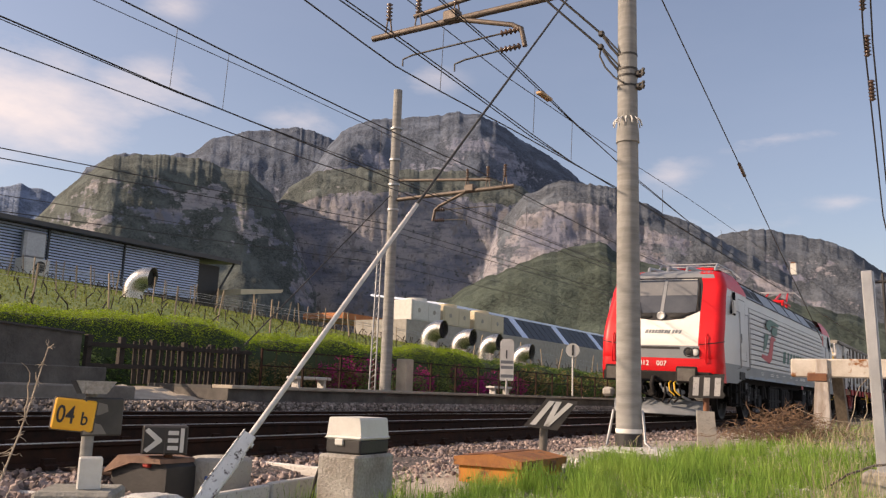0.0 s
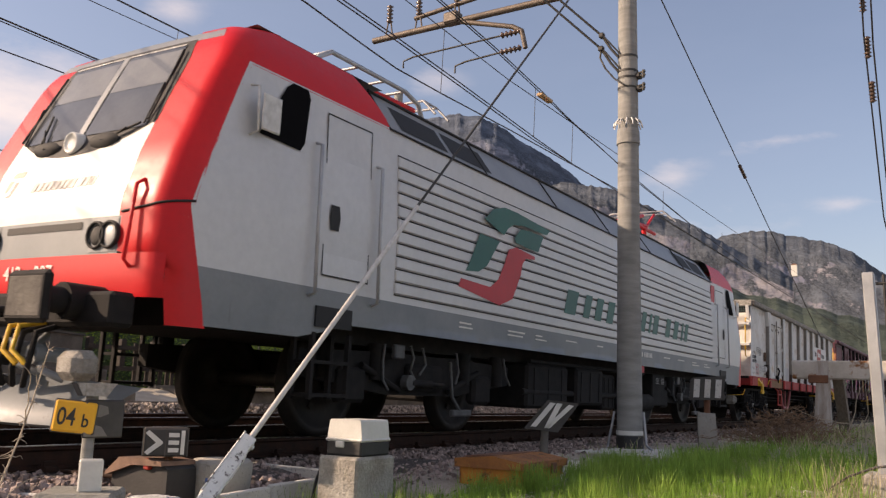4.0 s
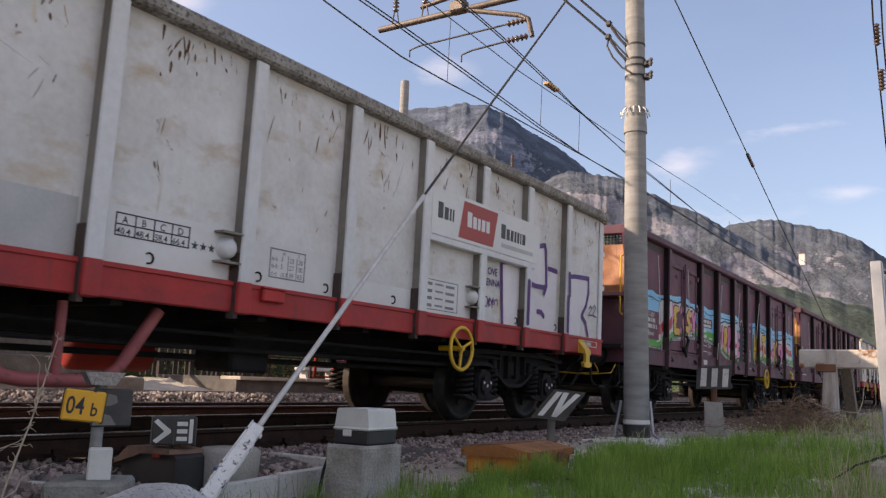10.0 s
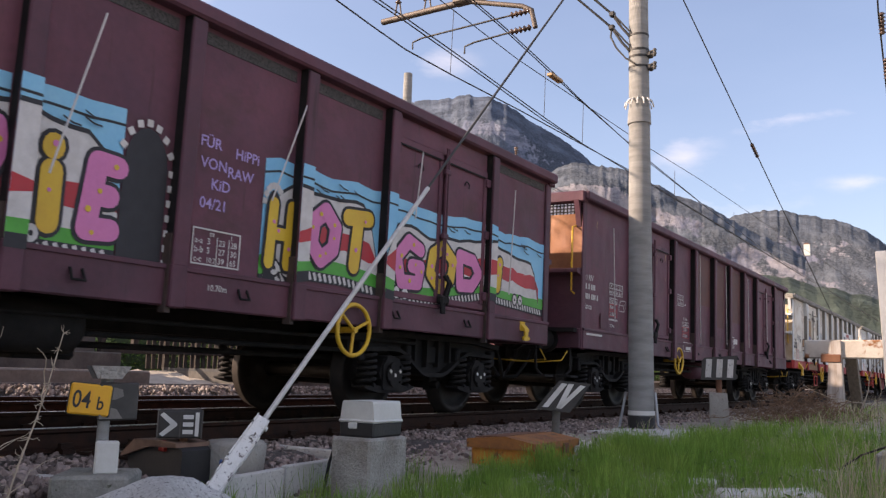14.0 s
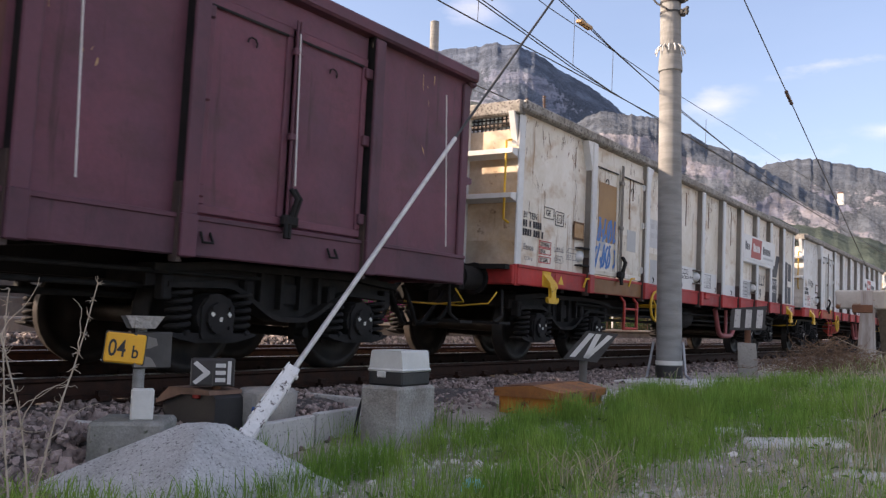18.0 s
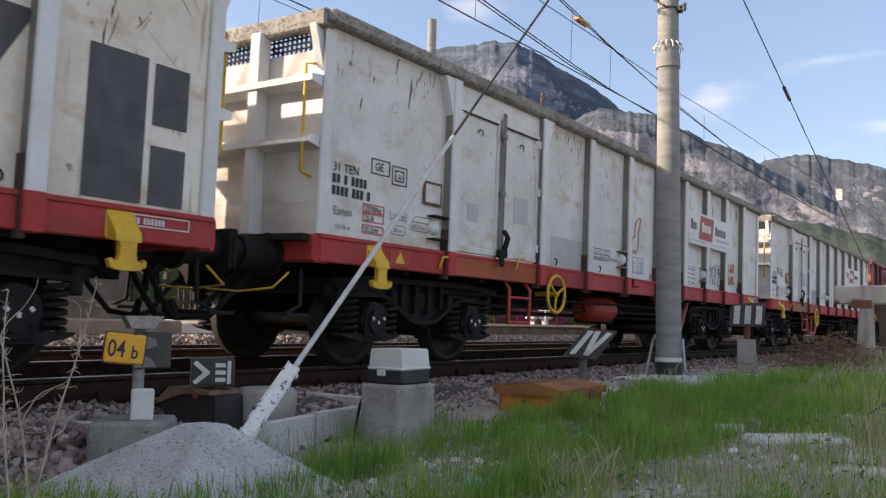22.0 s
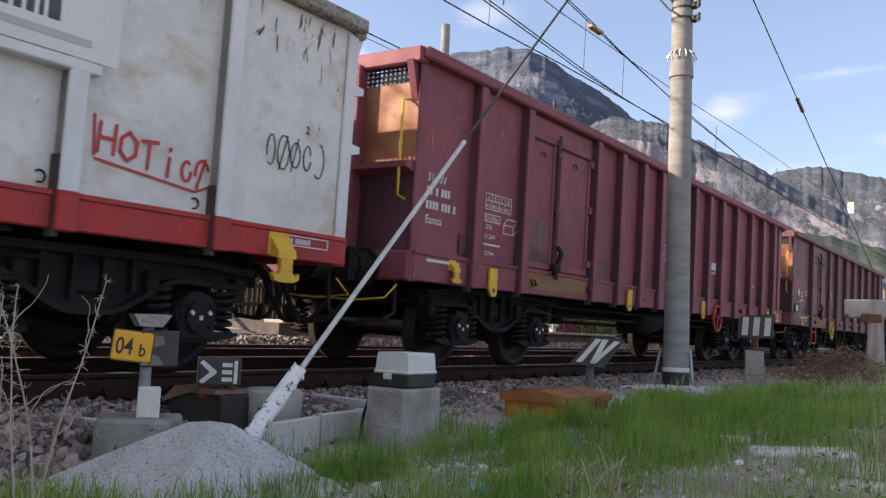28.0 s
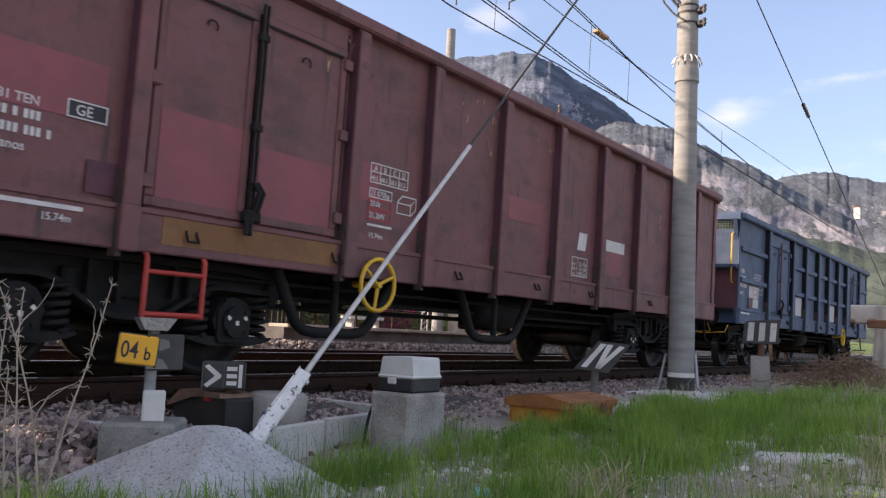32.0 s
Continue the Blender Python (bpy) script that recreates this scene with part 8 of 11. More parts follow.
            s.tube([place((X(z, o), 1.42, z)) for z, o in ((2.58, 0.0), (2.6, 0.1), (3.0, 0.1), (3.02, 0.0))], 0.012, 6)
            q = [place((X(2.6, 0.10), 1.44, 0)), place((X(2.6, 0.125), 1.66, 0))]
            s.box(min(q[0].x, q[1].x), max(q[0].x, q[1].x), min(q[0].y, q[1].y), max(q[0].y, q[1].y), 2.62, 2.94, 0.01)
            P("wing_mirror", s, M_GREYROD)
            # steps under the door
            s = Shape()
            q = [place((X(1.2, 0.012), 2.38, 0)), place((X(1.2, 0.012), 2.9, 0))]
            ya2, yb2 = sorted((q[0].y, q[1].y))
            s.box(q[0].x - 0.01, q[0].x + 0.01, ya2, yb2, 1.05, 1.24)
            P("step_recess", s, M_SLOT)
            xs_ = sorted((X(1, -0.25), X(1, 0.02)))
            for z in (0.42, 0.72):
                P("step", Shape().box(xs_[0], xs_[1], ya2, yb2, z, z + 0.03), M_UNDER)
            for y in (ya2, yb2):
                for x in (xs_[0], xs_[1] - 0.05):
                    P("step_bar", Shape().box(x, x + 0.05, y - 0.02, y + 0.02, 0.4, 1.0), M_UNDER)

    ends(one_end)
    # sides
    for sx in (1, -1):
        s = Shape()
        for e in (-1, 1):
            def fn(u, v):
                z = 1.40 + (3.22 - 1.40) * v
                ya = red_edge(z)
                y = ya + (half - ya) * u
                return (sx * half_w(z), (y - half) * (1 if e < 0 else -1), z)
            s.grid(16, 8, fn)
        P("body_side", s, M_SILVER, "silver side with horizontal corrugations")
        s = Shape()
        for e in (-1, 1):
            def fn(u, v):
                z = 1.0 + 0.40 * v
                ya = red_edge(z)
                y = ya + (half - ya) * u
                z2 = z if v > 0.01 else (0.94 if y < 2.2 else (0.94 + 0.16 * smoothstep(2.2, 2.9, y)))
                return (sx * half_w(1.0), (y - half) * (1 if e < 0 else -1), z2)
            s.grid(24, 4, fn)
        P("side_skirt", s, M_LOCOGREY, "grey lower side")
        # pressed ribs with dark grooves between
        a, b = 3.58 - half, 15.84 - half
        n = 11
        for k in range(n + 1):
            z = 1.475 + (2.96 - 1.475) * k / n
            s = Shape()
            x = sx * (half_w(z) + 0.004)
            s.box(x - 0.006, x + 0.006, a, b, z - 0.0055, z + 0.0055)
            P("groove", s, M_SLOT)
        for k in range(n):
            z = 1.475 + (2.96 - 1.475) * (k + 0.5) / n
            s = Shape()
            x = sx * (half_w(z) + 0.002)
            s.box(min(x - sx * 0.02, x + sx * 0.02), max(x - sx * 0.02, x + sx * 0.02), a, b, z - 0.057, z + 0.057, 0.012)
            P("side_rib", s, M_SILVER)
        # sloping roof flank
        s = Shape()
        s.grid(20, 3, lambda u, v: (sx * (1.44 - 0.34 * v), (3.42 - half) + (LOCO - 6.84) * u, 3.21 + 0.46 * v))
        P("roof_flank", s, M_LOCOROOF, "grey roof flank")
        s = Shape()
        for k in range(7):
            y = 3.42 - half + (LOCO - 6.84) * k / 6
            s.tube([(sx * 1.45, y, 3.2), (sx * 1.10, y, 3.685)], 0.012, 5)
        s.tube([(sx * 1.105, 3.42 - half, 3.68), (sx * 1.105, half - 3.42, 3.68)], 0.02, 5)
        s.tube([(sx * 1.452, 3.42 - half, 3.205), (sx * 1.452, half - 3.42, 3.205)], 0.012, 5)
        P("roof_seam", s, M_SLOT)
        for e in (-1, 1):
            for y in (3.7, 4.75):
                s = Shape()
                ya, yb = sorted((e * (half - y), e * (half - y - 0.95)))
                s.add([(sx * (1.44 - 0.34 * v + 0.006), yy, 3.21 + 0.46 * v) for v, yy in ((0.15, ya), (0.15, yb), (0.8, yb), (0.8, ya))], [(0, 1, 2, 3)])
                P("roof_grille", s, M_SLOT, "dark intake grille")
    s = Shape().grid(4, 20, lambda u, v: ((u * 2 - 1) * 1.12, (3.2 - half) + (LOCO - 6.4) * v, 3.67 + 0.05 * (1 - (u * 2 - 1) ** 2)))
    P("roof", s, M_LOCOROOF)
    s = Shape().box(-1.1, 1.1, 1.2 - half, half - 1.2, 0.95, 1.35)
    P("floor_frame", s, M_UNDER)
    # roof gear
    for y, rise, lab in ((-5.5, 0.02, "folded red pantograph frame"), (4.3, 0.36, "half-raised red pantograph frame")):
        zb = 3.98 if rise < 0.2 else 4.17
        s = Shape()
        for x in (-0.5, 0.5):
            s.tube([(x, y - 0.7, zb), (x, y + 0.8, zb)], 0.04, 6)
        s.tube([(-0.55, y - 0.6, zb + 0.03), (0.55, y - 0.6, zb + 0.03)], 0.06, 8)
        s.tube([(0.25, y - 0.6, zb + 0.06), (0.1, y + 1.15, zb + 0.15 + rise)], 0.055, 8, 0.04)
        for x in (-0.45, 0.45):
            s.tube([(x, y - 0.3, zb + 0.05), (x, y + 0.4, zb + 0.1)], 0.035, 6)
            s.tube([(x, y + 0.4, zb + 0.1), (x * 0.8, y + 1.15, zb + 0.15 + rise)], 0.035, 6)
        P("pantograph", s, M_LOCORED, lab)
        s = Shape()
        for d in (-0.16, 0.16):
            s.tube([(-0.82, y + 1.15 + d, zb + rise), (-0.62, y + 1.15 + d, zb + 0.2 + rise), (0.62, y + 1.15 + d, zb + 0.2 + rise), (0.82, y + 1.15 + d, zb + rise)], 0.018, 6)
        for x in (-0.62, 0.62):
            s.tube([(x, y + 0.99, zb + 0.2 + rise), (x, y + 1.31, zb + 0.2 + rise)], 0.016, 6)
        if rise < 0.2:
            for x in (-0.75, 0.75):
                s.tube([(x, y - 1.3, zb - 0.22), (x, y - 1.2, zb), (x, y - 1.0, zb + 0.12), (x, y + 0.4, zb + 0.13), (x, y + 0.7, zb + 0.05), (x, y + 0.85, zb - 0.2)], 0.03, 6)
            for d in (-1.0, -0.5, 0.0, 0.4):
                s.tube([(-0.75, y + d, zb + 0.13), (0.75, y + d, zb + 0.13)], 0.018, 6)
        P("collector_head", s, M_STEEL, "pale grey collector bow")
        for x in (-0.5, 0.5):
            for d in (-0.6, 0.1):
                P("insulator", Shape().tube([(x, y + d, 3.66), (x, y + d, zb)], 0.055, 8), M_LOCORED, "red insulator")
    s = Shape()
    for x in (-0.7, -0.2, 0.3):
        s.tube([(x, 1.9 - half, 3.68), (x, 2.0 - half, 3.84), (x + 0.15, 2.9 - half, 3.86), (x + 0.1, 3.2 - half, 3.7)], 0.045, 7)
    P("roof_pipe", s, M_STEEL, "pale roof conduits")
    # bogies: axle spacing 2.65
    for yc in (-5.0, 5.0):
        s = Shape()
        for sx in (-1, 1):
            x = sx * 1.08
            s.prism([(-2.1, 0.62), (-2.1, 0.86), (-0.9, 0.9), (0.9, 0.9), (2.1, 0.86), (2.1, 0.62), (0.7, 0.45), (-0.7, 0.45)], x - 0.07, x + 0.07, "x")
            for sy in (-1, 1):
                s.box(x - 0.1 if sx < 0 else x, x if sx < 0 else x + 0.14, sy * 1.325 - 0.22, sy * 1.325 + 0.22, 0.36, 0.72, 0.04)
                s.tube([(x + sx * 0.08, sy * 1.325 - 0.42, 0.6), (x + sx * 0.08, sy * 1.325 - 0.42, 0.98)], 0.09, 10)
                s.tube([(x + sx * 0.08, sy * 1.325 + 0.42, 0.6), (x + sx * 0.08, sy * 1.325 + 0.42, 0.98)], 0.09, 10)
                s.tube([(x + sx * 0.12, sy * 0.5, 0.5), (x + sx * 0.12, sy * 1.2, 0.75)], 0.035, 8)
            s.box(x - 0.05, x + 0.16, -0.35, 0.35, 0.5, 0.8, 0.04)
        s.box(-1.0, 1.0, -0.4, 0.4, 0.5, 0.85)
        bg = P("bogie", s, M_UNDER, "black two-axle motor bogie")
        bg.location = (0, yc, 0)
        for y in (-1.325, 1.325):
            wheelset(bg, 0.55, y)
        # hoses, dampers and cable boxes that hang on the frame
        for sx in (-1, 1):
            x = sx * 1.27
            for pts in ([(-0.90, 0.98), (-0.92, 0.80), (-0.90, 0.60), (-0.80, 0.50)], [(-0.42, 0.99), (-0.34, 0.86), (-0.40, 0.72), (-0.30, 0.62)], [(-0.18, 0.98), (-0.10, 0.80), (-0.22, 0.68)], [(0.55, 0.97), (0.62, 0.74), (0.56, 0.60)], [(1.75, 0.96), (1.82, 0.74), (1.95, 0.62)]):
                part("hose", Shape().tube([(x, a, b) for a, b in pts], 0.014, 6), M_HOSE, bg, "thin grey air hose")
            part("damper", Shape().tube([(x, -0.38, 0.59), (x, 0.04, 0.585)], 0.042, 10).tube([(x, 0.04, 0.585), (x, 0.30, 0.58)], 0.022, 8), M_BOGIE, bg, "dull grey shock absorber")
            part("hub_cap", Shape().tube([(x - sx * 0.06, -0.42, 0.59), (x + sx * 0.03, -0.42, 0.59)], 0.085, 14), M_HOSE, bg, "grey axle hub cap")
            part("cable_box", Shape().box(min(x - 0.03, x + 0.03), max(x - 0.03, x + 0.03), -0.74, -0.56, 0.84, 0.99, 0.012), M_HOSE, bg, "small grey cable box")
            part("sand_pipe", Shape().tube([(x, 0.42, 0.85), (x, 0.50, 0.45), (x, 0.72, 0.26)], 0.02, 6), M_HOSE, bg)
            part("rail_guard", Shape().box(min(x - 0.05, x + 0.02), max(x - 0.05, x + 0.02), 0.52, 0.95, 0.22, 0.30, 0.015), M_HOSE, bg, "dusty grey rail guard")
    # underfloor boxes, tanks and pipes between the bogies
    for sx in (1, -1):
        for xo, ya, yb, za, zb in ((1.25, -2.5, -1.1, 0.32, 0.95), (1.3, -0.9, 0.2, 0.38, 0.95), (1.2, 0.4, 1.0, 0.3, 0.9)):
            case = P("equipment_case", Shape().box(min(sx * 0.4, sx * xo), max(sx * 0.4, sx * xo), ya, yb, za, zb, 0.04), M_UNDER, "black underfloor equipment case")
            for j in range(3):
                yj = ya + (yb - ya) * (j + 0.5) / 3
                part("case_rib", Shape().box(sx * xo - 0.012, sx * xo + 0.012, yj - 0.02, yj + 0.02, za + 0.06, zb - 0.06), M_BOGIE, case)
    s = Shape()
    for sx in (1, -1):
        x = sx * 1.22
        s.tube([(x, -2.6, 0.55), (x, 0.9, 0.55), (x, 1.05, 0.7), (x, 1.05, 0.95)], 0.045, 8)
        s.tube([(x, 1.2, 0.45), (x, 2.6, 0.45)], 0.16, 14)
        s.tube([(x, -2.4, 0.98), (x, 2.4, 0.98)], 0.03, 6)
    P("air_pipe", s, M_BOGIE, "dark pipes and tank")
    for sx in (1, -1):
        case = P("battery_case", Shape().box(min(sx * 0.5, sx * 1.29), max(sx * 0.5, sx * 1.29), 2.72, 3.46, 0.40, 0.99, 0.02), M_UNDER, "black battery case with pale lines")
        for a in (2.92, 3.23):
            for j in range(4):
                part("pale_line", Shape().box(sx * 1.292 - 0.002, sx * 1.292 + 0.002, a, a + 0.17, 0.82 + 0.03 * j, 0.828 + 0.03 * j), M_CHALK_LOCO, case)
    # lettering on the side: slanted plain shapes for the name and the mark
    X = half_w(1.9) + 0.028
    lf = -half
    widths = (1.15, 0.72, 0.78, 0.82, 0.30, 0.62, 0.80, 0.62, 0.30, 0.80, 0, 0.78, 0.80, 0.30, 0.60)
    total = sum(w + 0.14 for w in widths) + 0.3
    k = (14.0 - 7.75) / total
    y = 7.75
    for w in widths:
        if w == 0:
            y += 0.44 * k
            continue
        s = Shape()
        wd = w * k
        def slab(ya, yb, za, zb):
            f = lambda z: (z - 1.70) * 0.36
            s.add([(X, lf + yy + f(z), z) for yy, z in ((ya, za), (yb, za), (yb, zb), (ya, zb))], [(0, 1, 2, 3)])
        slab(y, y + max(0.12, wd * 0.66), 1.70, 2.06)
        P("name_shape", s, M_GREEN, "slanted green shape")
        y += (w + 0.14) * k
    # double-S emblem: two green bows and a crimson one
    def bow(pts, mat):
        s = Shape()
        n_ = len(pts) // 2
        v = [(X, lf + p[0], p[1]) for p in pts]
        s.add(v, [(i, i + 1, 2 * n_ - 2 - i, 2 * n_ - 1 - i) for i in range(n_ - 1)])
        P("emblem", s, mat)
    bow([(5.35, 2.62), (5.55, 2.78), (5.85, 2.86), (6.2, 2.86), (7.2, 2.80), (7.1, 2.72), (6.4, 2.72), (6.1, 2.68), (5.95, 2.60), (5.85, 2.50)], M_GREEN)
    bow([(6.15, 2.52), (6.3, 2.66), (6.55, 2.68), (7.0, 2.68), (6.85, 2.44), (6.45, 2.44), (6.35, 2.46), (6.2, 2.45)], M_GREEN)
    bow([(5.25, 2.42), (5.05, 2.06), (4.95, 1.92), (5.25, 1.95), (5.45, 2.05), (5.75, 2.40)], M_GREEN)
    bow([(6.75, 2.36), (6.2, 2.40), (6.0, 2.34), (5.9, 2.15), (5.75, 1.92), (5.55, 1.80), (4.85, 1.82), (4.8, 1.72), (5.8, 1.60), (6.15, 1.72), (6.35, 2.05), (6.4, 2.22), (6.5, 2.30), (6.75, 2.32)], M_CRIMSON)
    # small white notices along the skirt
    rows = []
    r = random.Random(5)
    for yy in (4.9, 6.1, 6.9, 7.9, 9.1, 10.0, 12.4, 13.3, 14.3, 15.2):
        for j in range(r.choice((1, 2, 2))):
            rows.append((lf + yy, 1.30 - 0.05 * j, r.uniform(0.2, 0.5), 0.018))
    side_bars(lo, rows, M_WHITE, 1.505, "notice")["kind"] = "stuff"
    side_bars(lo, [(lf + 10.75 + 0.075 * j_ + 0.05 * (j_ > 1) + 0.05 * (j_ > 5), 1.26, 0.05, 0.085) for j_ in range(12)], M_WHITE, 1.505, "running_number")["kind"] = "stuff"
    s = Shape().box(1.50, 1.51, lf + 11.0, lf + 11.3, 0.98, 1.09)
    P("red_tag", s, M_CRIMSON)
    s = Shape().box(1.452, 1.458, lf + 15.9, lf + 16.2, 2.74, 3.14)
    P("red_plate", s, M_CRIMSON, "small red plate by the cab door")
    return lo


# ---- the wagons ----
def paint(name, a, b, streak, amount, speck=None, cut=0.66, stain=None, stain_at=0.6):
    return surf(name, a, b, 1.1, 0.62, 0.0, bump=0.004, bscale=14, fine=0.22, dent=0.06, spec=0.3, streak=streak, streak_amount=amount, speck=speck, speck_scale=7, speck_cut=cut, stain=stain, stain_at=stain_at)


M_W_WHITE = paint("wagon_white", (0.68, 0.685, 0.665), (0.53, 0.53, 0.50), (0.42, 0.35, 0.26), 0.36, (0.22, 0.15, 0.09), 0.69, (0.45, 0.35, 0.23), 0.53)
M_W_OLD = paint("wagon_white_rusted", (0.74, 0.71, 0.64), (0.58, 0.53, 0.43), (0.30, 0.19, 0.10), 0.62, (0.18, 0.10, 0.055), 0.68, (0.40, 0.26, 0.14), 0.54)
M_W_POST = paint("wagon_white_post", (0.66, 0.675, 0.67), (0.57, 0.58, 0.57), (0.40, 0.34, 0.28), 0.2)
M_W_RED = paint("sill_red", (0.45, 0.040, 0.036), (0.29, 0.042, 0.042), (0.13, 0.055, 0.04), 0.5, (0.34, 0.16, 0.11), 0.72, (0.22, 0.045, 0.045), 0.52)
M_W_RAIL = surf("grimy_rail", (0.34, 0.325, 0.29), (0.17, 0.155, 0.13), 5.0, 0.85, bump=0.008, bscale=60, speck=(0.10, 0.09, 0.08), speck_scale=30, speck_cut=0.52, fine=0.3)
M_W_WEB = paint("grimy_shaded_web", (0.27, 0.25, 0.22), (0.15, 0.135, 0.115), (0.07, 0.055, 0.04), 0.6)
M_MAROON = paint("wagon_maroon", (0.150, 0.055, 0.076), (0.098, 0.043, 0.061), (0.05, 0.03, 0.03), 0.5, (0.17, 0.07, 0.075), 0.70, (0.085, 0.042, 0.046), 0.53)
M_MAROON_POST = paint("maroon_post", (0.122, 0.048, 0.066), (0.075, 0.037, 0.050), (0.04, 0.026, 0.025), 0.5)
M_MAROON2 = paint("wagon_oxide_red", (0.245, 0.068, 0.084), (0.175, 0.053, 0.069), (0.12, 0.055, 0.052), 0.3, (0.10, 0.045, 0.05), 0.74, (0.165, 0.050, 0.062), 0.52)
M_MAROON3 = paint("wagon_patched_brown", (0.150, 0.074, 0.072), (0.185, 0.078, 0.080), (0.060, 0.042, 0.038), 0.62, (0.10, 0.055, 0.045), 0.64, (0.085, 0.052, 0.050), 0.50)
M_BLUE = paint("wagon_blue", (0.060, 0.092, 0.155), (0.042, 0.064, 0.11), (0.03, 0.03, 0.035), 0.3)
M_SUNRUST_END = surf("sunlit_rusted_end", (0.34, 0.155, 0.07), (0.24, 0.095, 0.05), 1.3, 0.65, bump=0.006, bscale=12, fine=0.3, dent=0.2, streak=(0.08, 0.04, 0.025), streak_amount=0.3)
M_RUSTSILL = paint("rusty_red_sill", (0.40, 0.09, 0.035), (0.26, 0.07, 0.03), (0.12, 0.05, 0.02), 0.4)
M_DOORSILL = paint("raw_sill", (0.24, 0.12, 0.05), (0.17, 0.08, 0.035), (0.08, 0.04, 0.02), 0.3)

M_W_END = surf("dented_white_end", (0.66, 0.65, 0.62), (0.54, 0.50, 0.43), 1.4, 0.55, bump=0.006, bscale=10, fine=0.2, dent=0.20, streak=(0.33, 0.22, 0.12), streak_amount=0.2, speck=(0.16, 0.10, 0.05), speck_scale=6, speck_cut=0.70)
M_W_OLDEND = surf("rusted_white_end", (0.64, 0.58, 0.48), (0.46, 0.33, 0.19), 1.2, 0.6, bump=0.006, bscale=10, fine=0.25, dent=0.20, streak=(0.28, 0.16, 0.07), streak_amount=0.45, speck=(0.12, 0.06, 0.03), speck_scale=5, speck_cut=0.62)
WHITE = dict(bar=M_W_WEB, end_ribs=(2.0, 2.55), web=M_W_WEB, ring=M_BOGIE, swage=(), end=M_W_END, end_label="white end wall stained with ochre rust", body=M_W_WHITE, sill=M_W_RED, post=M_W_POST, rail=M_W_RAIL, gusset=True, top=3.26, ladder=3.5, wheel=10.45, trestle=(4.85,),
             label="dirty white open freight wagon with a red sill", side_label="dirty white steel side with scratches")
MAROON = dict(hook_size=0.6, bar=M_MAROON_POST, end_split=2.06, end_low=M_MAROON_POST, sill_z=0.93, end_ribs=(2.02,), web=M_UNDER, body=M_MAROON, sill=M_MAROON_POST, post=M_MAROON_POST, top=3.31, wheel=10.5, posts=(0.02, 2.2, 4.36, 5.70, 7.12, 8.40, 9.72, 11.0, 13.08, 14.72), rear=(((11.1, 12.0), (12.04, 12.98)),), hooks=(),
              swage=(), label="dark maroon open freight wagon")
STYLES = [
    dict(WHITE, tank=7.05, tank_x=-0.9, tank_z=0.64, tank_paint=M_REDPART, tank_label="bright red cylindrical air tank", far_step=11.7, label="dirty white open freight wagon with red sill and purple graffiti"),
    dict(MAROON, inset=(0.28, 0.06), label="dark maroon open freight wagon covered in colourful graffiti", mesh=True, end=M_SUNRUST_END, hooks=(14.0,)),
    dict(MAROON, label="plain dark maroon open freight wagon", end=M_SUNRUST_END, wheel=4.6, tank=7.3, tank_paint=M_MAROON_POST, tank_label="dull maroon air tank"),
    dict(WHITE, body=M_W_OLD, end=M_W_OLDEND, label="rust-stained old white open freight wagon with stencilled graffiti", wheel=4.7, tank=7.0, trestle=(8.65,)),
    dict(WHITE, label="white open freight wagon with a red air tank", wheel=4.62, tank=6.75, tank_paint=M_REDPART, tank_label="bright red cylindrical air tank", trestle=(8.85,)),
    dict(WHITE, label="white open freight wagon with scrawled tags near its tail", wheel=5.1),
    dict(MAROON, web=M_MAROON_POST, body=M_MAROON2, sill=M_MAROON2, post=M_MAROON2, inset=(0.03, -0.19), label="brick-red open freight wagon with yellow brackets", box=14.42, doors=((2.24, 2.93), (2.97, 3.95)), posts=(0.02, 1.08, 2.14, 4.1, 4.95, 5.78, 6.56, 7.37, 8.2, 9.0, 9.77, 10.7, 11.75, 12.67, 13.6, 14.34), rear=(), wheel=9.58, wheel_paint=M_REDPART, hooks=(0.72, 13.95), tabs=(1.5, 5.4, 8.8, 13.25), hand=True, end=M_SUNRUST_END),
    dict(MAROON, web=M_MAROON_POST, bar=M_UNDER, body=M_MAROON3, sill=M_MAROON3, post=M_MAROON3, inset=(0.03, 0.06), label="brown open freight wagon with brighter repainted patches", box=14.45, posts=(0.02, 1.9, 4.13, 5.3, 6.68, 8.03, 9.33, 10.62, 12.1, 13.2, 14.36), rear=(), ladder=2.1, wheel=4.55, trestle=(3.5, 6.25), frame_paint=M_UNDER, hooks=(0.75,), doors=((2.03, 2.94), (2.98, 3.98)), end=M_SUNRUST_END),
    dict(MAROON, body=M_BLUE, sill=M_BLUE, post=M_BLUE, label="faded blue open freight wagon", top=3.2, hooks=(), rails=(1.78, 2.42)),
]


# ---- paint on the sides: markings, boards, graffiti ----
M_INK = surf("black_marking", (0.03, 0.03, 0.035), None, 8, 0.7)
M_GREYINK = surf("grey_marking", (0.22, 0.22, 0.225), None, 8, 0.7)
M_CHALK = surf("white_marking", (0.62, 0.60, 0.58), (0.5, 0.48, 0.46), 8, 0.7)
M_BOARD = surf("board_white", (0.66, 0.665, 0.65), (0.58, 0.585, 0.57), 1.5, 0.6)
M_BOARDRED = surf("board_red", (0.36, 0.06, 0.05), (0.31, 0.06, 0.05), 2, 0.6)
M_PATCH = surf("primer_grey", (0.45, 0.46, 0.455), (0.39, 0.40, 0.395), 3, 0.7)
M_TAN = surf("tan_primer", (0.36, 0.22, 0.10), (0.28, 0.17, 0.08), 2, 0.75, streak=(0.14, 0.08, 0.04), streak_amount=0.4)
M_OXIDE = surf("oxide_patch", (0.26, 0.07, 0.082), (0.19, 0.06, 0.068), 2, 0.65)
